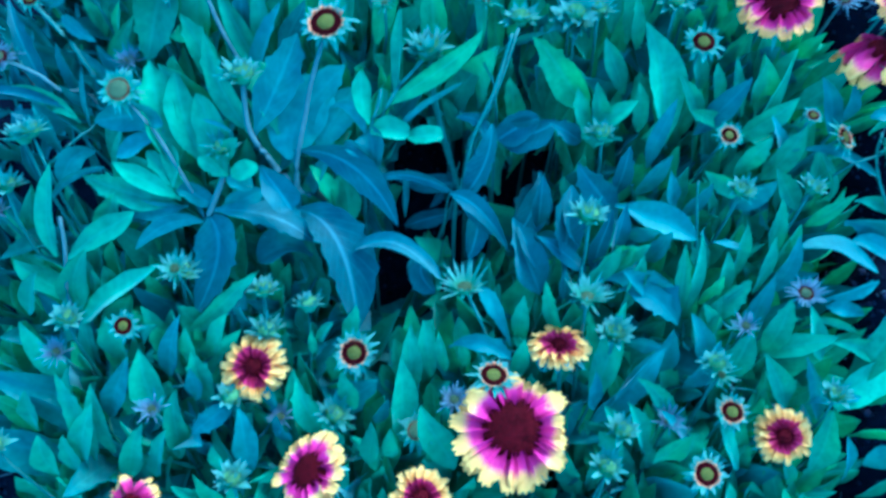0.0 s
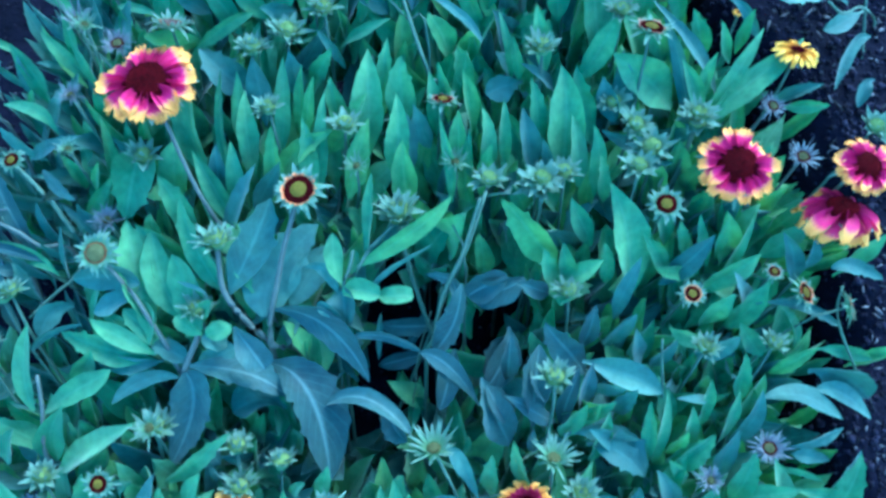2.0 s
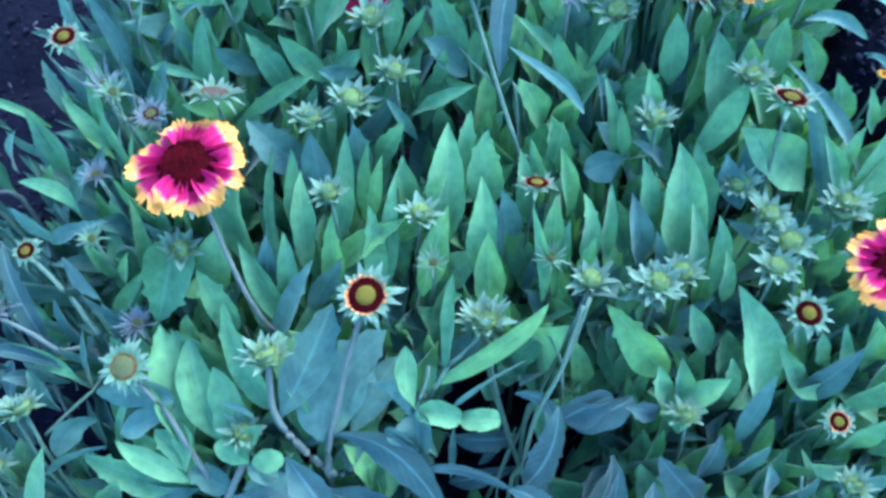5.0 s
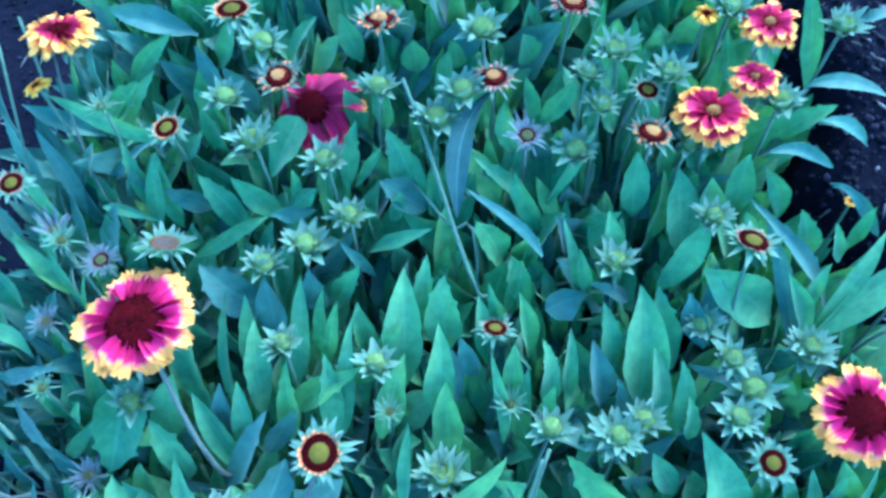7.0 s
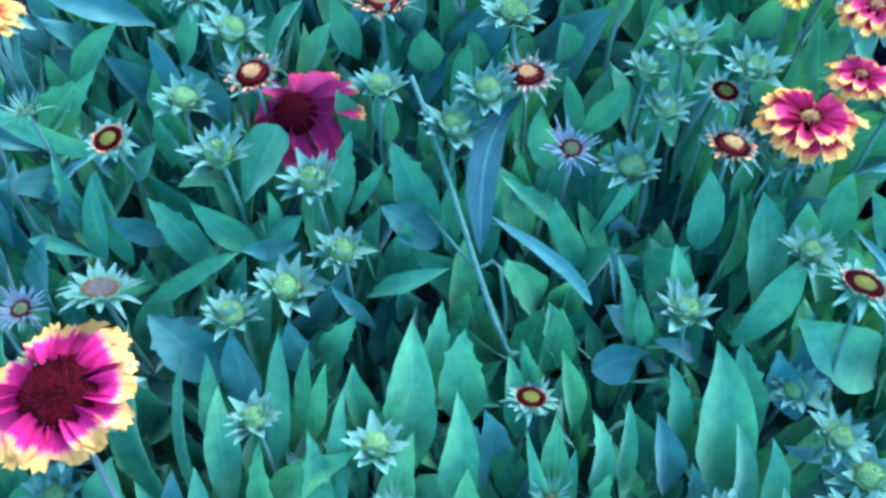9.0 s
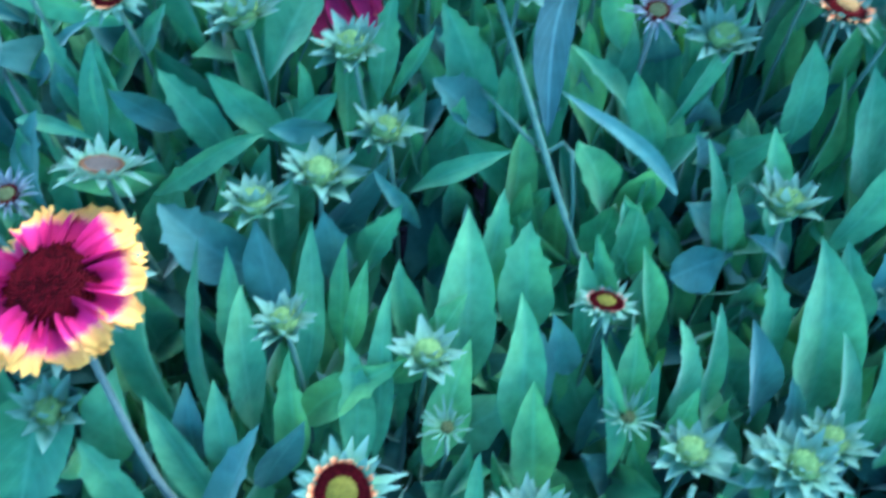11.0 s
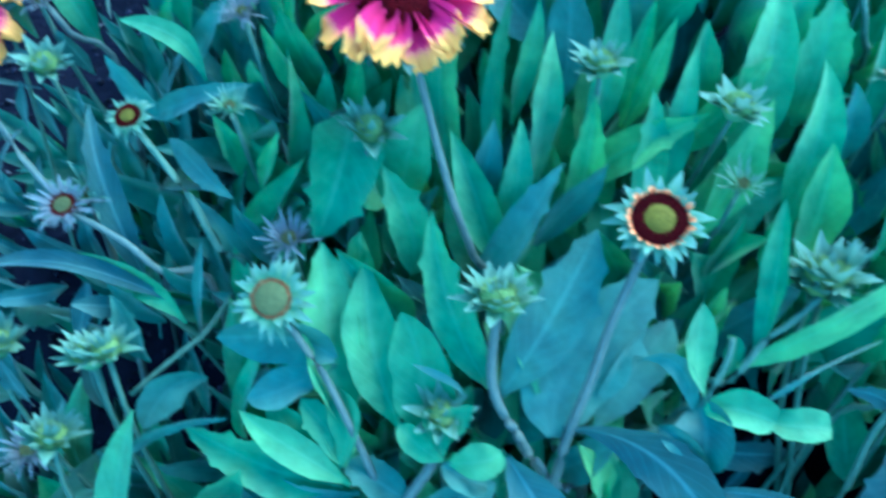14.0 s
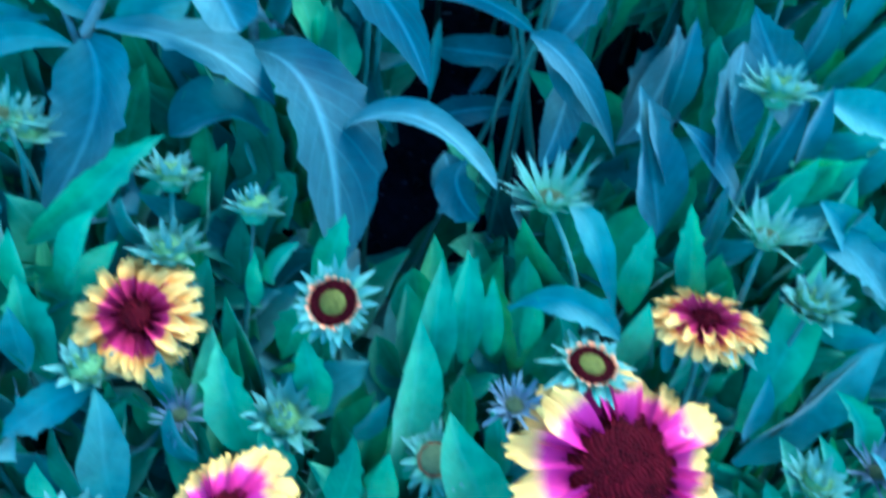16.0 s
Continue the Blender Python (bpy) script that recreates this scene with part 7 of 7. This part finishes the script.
put_blade((0.300, -0.106, 0.116), (0.298, -0.091, 0.144), (0.304, -0.073, 0.166), 0.0160, "old", 0.44, 0.8)
put_blade((0.209, -0.143, 0.114), (0.215, -0.132, 0.140), (0.217, -0.119, 0.160), 0.0191, "old", 0.44, 0.8)
put_blade((0.326, -0.168, 0.090), (0.310, -0.153, 0.123), (0.293, -0.133, 0.146), 0.0194, "mid", 0.44, 0.8)
put_blade((0.200, -0.206, 0.093), (0.193, -0.192, 0.123), (0.180, -0.174, 0.144), 0.0189, "mid", 0.44, 0.8)
put_blade((0.177, -0.085, 0.157), (0.199, -0.089, 0.161), (0.226, -0.109, 0.143), 0.0221, "old", 0.5, 0.7)
put_blade((0.339, -0.166, 0.109), (0.360, -0.161, 0.112), (0.392, -0.160, 0.099), 0.0113, "old", 0.5, 0.7)
put_blade((0.357, -0.116, 0.119), (0.393, -0.120, 0.115), (0.434, -0.129, 0.091), 0.0203, "mid", 0.5, 0.7)
put_blade((0.368, -0.168, 0.095), (0.398, -0.145, 0.105), (0.439, -0.129, 0.092), 0.0347, "mid", 0.5, 0.7)
put_blade((0.336, -0.099, 0.133), (0.359, -0.101, 0.134), (0.392, -0.110, 0.115), 0.0076, "mid", 0.5, 0.7)
put_stalk((-0.277, -0.094, 0.146), (-0.274, -0.064, 0.171), (-0.275, -0.041, 0.189), thick=0.0019, red=True)

# long narrow leaves and thin stalks at the far corner
put_blade((-0.234, 0.316, 0.277), (-0.212, 0.329, 0.312), (-0.190, 0.347, 0.331), 0.0124, "mid", 0.44, 0.8)
put_blade((-0.241, 0.326, 0.280), (-0.255, 0.335, 0.305), (-0.267, 0.348, 0.323), 0.0119, "old", 0.44, 0.8)
put_blade((-0.263, 0.217, 0.238), (-0.280, 0.226, 0.262), (-0.295, 0.239, 0.279), 0.0125, "mid", 0.44, 0.8)
put_blade((-0.270, 0.261, 0.253), (-0.284, 0.273, 0.278), (-0.292, 0.289, 0.298), 0.0118, "mid", 0.44, 0.8)
put_blade((-0.256, 0.269, 0.258), (-0.264, 0.288, 0.289), (-0.281, 0.312, 0.308), 0.0125, "old", 0.44, 0.8)
put_blade((-0.194, 0.264, 0.263), (-0.203, 0.279, 0.294), (-0.214, 0.300, 0.312), 0.0123, "mid", 0.44, 0.8)
put_blade((-0.178, 0.256, 0.261), (-0.183, 0.270, 0.290), (-0.184, 0.287, 0.310), 0.0146, "mid", 0.44, 0.8)
put_blade((-0.218, 0.242, 0.252), (-0.222, 0.245, 0.274), (-0.222, 0.251, 0.293), 0.0124, "mid", 0.44, 0.8)
put_blade((-0.312, 0.204, 0.226), (-0.315, 0.211, 0.250), (-0.315, 0.220, 0.269), 0.0126, "old", 0.44, 0.8)
put_blade((-0.248, 0.199, 0.233), (-0.255, 0.211, 0.263), (-0.266, 0.229, 0.280), 0.0100, "mid", 0.44, 0.8)
put_blade((-0.293, 0.295, 0.262), (-0.299, 0.308, 0.291), (-0.308, 0.325, 0.308), 0.0119, "old", 0.44, 0.8)
put_blade((-0.312, 0.325, 0.270), (-0.317, 0.339, 0.301), (-0.315, 0.358, 0.319), 0.0112, "old", 0.44, 0.8)
put_blade((-0.238, 0.346, 0.287), (-0.242, 0.356, 0.317), (-0.239, 0.372, 0.335), 0.0118, "old", 0.44, 0.8)
put_blade((-0.146, 0.343, 0.295), (-0.152, 0.351, 0.322), (-0.162, 0.363, 0.339), 0.0155, "old", 0.44, 0.8)
put_blade((-0.124, 0.336, 0.294), (-0.130, 0.340, 0.318), (-0.141, 0.347, 0.335), 0.0170, "old", 0.44, 0.8)
put_blade((-0.157, 0.311, 0.283), (-0.153, 0.318, 0.308), (-0.154, 0.328, 0.327), 0.0139, "mid", 0.44, 0.8)
put_blade((-0.304, 0.244, 0.242), (-0.308, 0.253, 0.268), (-0.312, 0.266, 0.286), 0.0119, "old", 0.44, 0.8)
put_blade((-0.225, 0.360, 0.294), (-0.201, 0.363, 0.325), (-0.179, 0.372, 0.341), 0.0133, "mid", 0.44, 0.8)
put_blade((-0.277, 0.225, 0.239), (-0.273, 0.237, 0.268), (-0.275, 0.252, 0.287), 0.0101, "mid", 0.44, 0.8)
put_blade((-0.154, 0.369, 0.304), (-0.142, 0.373, 0.331), (-0.134, 0.382, 0.348), 0.0155, "mid", 0.44, 0.8)
put_blade((-0.250, 0.240, 0.248), (-0.248, 0.252, 0.274), (-0.250, 0.266, 0.295), 0.0109, "old", 0.44, 0.8)
put_blade((-0.235, 0.292, 0.268), (-0.213, 0.292, 0.298), (-0.188, 0.298, 0.314), 0.0100, "old", 0.44, 0.8)
put_blade((-0.099, 0.367, 0.307), (-0.089, 0.372, 0.333), (-0.073, 0.380, 0.350), 0.0170, "mid", 0.44, 0.8)
put_blade((-0.175, 0.307, 0.302), (-0.219, 0.313, 0.314), (-0.274, 0.336, 0.315), 0.0138, "mid", 0.5, 0.7)
put_blade((-0.183, 0.248, 0.284), (-0.205, 0.254, 0.290), (-0.230, 0.260, 0.285), 0.0081, "mid", 0.5, 0.7)
put_stalk((-0.290, 0.267, 0.260), (-0.297, 0.316, 0.301), (-0.308, 0.367, 0.333), thick=0.0012)
put_stalk((-0.276, 0.318, 0.284), (-0.279, 0.347, 0.314), (-0.293, 0.385, 0.342), thick=0.0012)
put_stalk((-0.236, 0.275, 0.274), (-0.256, 0.324, 0.311), (-0.267, 0.367, 0.339), thick=0.0010, red=True)
# deep leaves in the hollow; rib=True ones are coloured darker for its shade
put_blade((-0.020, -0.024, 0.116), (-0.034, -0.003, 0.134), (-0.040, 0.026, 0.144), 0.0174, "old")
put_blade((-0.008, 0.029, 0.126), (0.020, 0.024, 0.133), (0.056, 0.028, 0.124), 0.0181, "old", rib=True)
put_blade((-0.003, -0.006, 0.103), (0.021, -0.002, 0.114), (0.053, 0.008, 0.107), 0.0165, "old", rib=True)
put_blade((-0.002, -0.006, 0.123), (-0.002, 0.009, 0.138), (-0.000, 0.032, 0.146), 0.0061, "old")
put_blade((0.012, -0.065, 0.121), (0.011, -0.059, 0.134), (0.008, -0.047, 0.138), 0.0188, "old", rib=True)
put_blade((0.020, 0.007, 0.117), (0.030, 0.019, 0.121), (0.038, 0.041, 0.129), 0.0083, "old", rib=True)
put_stalk((0.032, -0.031, 0.124), (0.035, -0.004, 0.143), (0.046, 0.028, 0.164), thick=0.0006)


# ---- the leafy shoots between ----
HOLLOWS = [(Vector((x, y, canopy(x, y) - 0.03)), r) for x, y, r in [(0.008, 0.017, 0.026), (0.032, 0.014, 0.018), (-0.018, -0.080, 0.026), (-0.010, -0.080, 0.028), (0.014, 0.011, 0.020), (0.028, 0.007, 0.026), (-0.339, 0.043, 0.022), (-0.037, 0.195, 0.009), (-0.264, -0.021, 0.020), (-0.410, 0.073, 0.030), (-0.435, 0.255, 0.030), (-0.033, 0.221, 0.012), (-0.178, -0.062, 0.016), (0.064, -0.050, 0.014), (-0.012, -0.035, 0.014), (-0.189, -0.069, 0.014), (-0.038, 0.200, 0.016), (0.206, 0.171, 0.012), (0.178, 0.095, 0.012), (0.000, 0.228, 0.012), (-0.324, 0.014, 0.016), (0.054, 0.016, 0.018), (0.103, 0.060, 0.014), (0.096, -0.007, 0.016), (0.128, 0.017, 0.014), (0.028, -0.034, 0.012), (0.027, -0.025, 0.014), (0.120, 0.020, 0.014), (0.051, -0.059, 0.014), (0.093, -0.039, 0.012)]]      # deep dark gaps between the clumps
fill = random.Random(5)


def thin_at(x, y):
    """How open the foliage is at a place: 1 in the bare hollows between clumps, 0 elsewhere."""
    return max([0.0] + [max(0.0, 1 - math.hypot((x - gx), (y - gy)) / gr) for gx, gy, gr in GAPS])


SIDE, RISE = Vector((1, 0, 0)), OPEN.cross(Vector((1, 0, 0))).normalized()
CLEAR_AT = np.array([(p.dot(SIDE), p.dot(RISE), p.dot(OPEN), r) for p, r in CLEAR])


def covers(base, tip):
    """Whether a leaf would lie over a head or a leaf that already stands there."""
    for u in (0.15, 0.4, 0.65, 0.9):
        p = base.lerp(tip, u)
        for g, gr in HOLLOWS:
            if math.hypot(g.dot(SIDE) - p.dot(SIDE), g.dot(RISE) - p.dot(RISE)) < gr and p.dot(OPEN) > g.dot(OPEN) - 0.4:
                return True
        d = np.hypot(CLEAR_AT[:, 0] - p.dot(SIDE), CLEAR_AT[:, 1] - p.dot(RISE))
        if np.any((d < CLEAR_AT[:, 3] + 0.004) & (p.dot(OPEN) > CLEAR_AT[:, 2] - 0.004)):
            return True
    return False


def shoot(x, y):
    left, right = bed_edge(y)
    margin = min(x - left, right - x)
    open_here = thin_at(x, y)
    if open_here > 0.35 and fill.random() < open_here:
        return
    if x < -0.28 and fill.random() < (0.2 if y < 0.1 else 0.12):
        return
    top = canopy(x, y) - fill.uniform(0.022, 0.065) - 0.14 * min(1, 1.6 * open_here)
    if x < -0.28:
        top -= 0.055
    if x > 0.05 and y < 0.12:
        top -= fill.uniform(0.0, 0.025) + (0.025 if y < 0.04 and x < 0.2 else 0.0)
    if margin < 0.08:
        top -= (0.08 - margin) * 0.9
    low = ground_height(x, y)
    top = max(top, low + 0.05)
    tip = Vector((x, y, top))
    count = 7 if margin > 0.03 else 5
    turn0 = fill.uniform(0, 6.28)
    lean = Vector((fill.uniform(-0.2, 0.2), fill.uniform(-0.2, 0.12), 0))
    axis = (GROW + lean).normalized()
    if margin < 0.07:
        axis = (axis + Vector((0.5 if right - x < x - left else -0.5, -0.2, 0))).normalized()
    a = axis.orthogonal().normalized()
    b = axis.cross(a)
    tone0 = fill.random()
    for k in range(count):
        down = 0.002 + 0.016 * k
        base = tip - axis * (down + 0.035)
        if base.z < low + 0.01:
            break
        ang = turn0 + k * 2.4
        out = a * math.cos(ang) + b * math.sin(ang)
        spread = radians(8 + 8 * k + fill.uniform(-8, 12))
        way = axis * math.cos(spread) + out * math.sin(spread)
        long = fill.uniform(0.05, 0.085) * (0.85 + 0.12 * k)
        wide = long * fill.uniform(0.20, 0.34) * (0.65 if x < -0.22 and y > 0 else 1.0)
        # the left side mostly takes the darker old tone, in place of its shade
        tone = "old" if x < -0.24 and y > 0 and fill.random() < 0.92 else "young" if k < 2 and tone0 < 0.5 else ("old" if k > 2 and fill.random() < 0.6 else "mid")
        pick = fill.random()
        shape = "narrow" if pick < 0.45 else ("broad" if pick < 0.92 else ("toothed" if k > 2 else "arched"))
        for sink in range(4):
            if not covers(base, base + way * long):
                break
            base, long = base - OPEN * 0.022, long * 0.95
        else:
            continue
        if base.z < low + 0.004:
            continue
        put_leaf(base, base + way * long, wide, tone, shape, fill.uniform(-45, 45), None, False)


STEP = 0.0268
yy = -0.36
while yy < 0.57:
    left, right = bed_edge(yy)
    xx = left - 0.01
    while xx < right + 0.02:
        shoot(xx + fill.uniform(-0.016, 0.016), yy + fill.uniform(-0.016, 0.016))
        xx += STEP
    yy += STEP

# ---- what each clump carries ----
for p in PLANTS:
    heads = [c for c in p.children if c.name.startswith("flower_head")]
    blooms = sum(any(g.name.startswith("petal") for g in h.children) for h in heads)
    if blooms:
        text = "leafy green blanket flower clump with pink and yellow blooms"
    elif len(heads) > 3:
        text = "leafy green blanket flower clump with many spiky buds"
    elif heads:
        text = "leafy green blanket flower clump with a few buds"
    else:
        text = "low leafy blanket flower clump without open heads"
    tagged(p, text, "flowering plant", "blanket flower clumps in the bed")
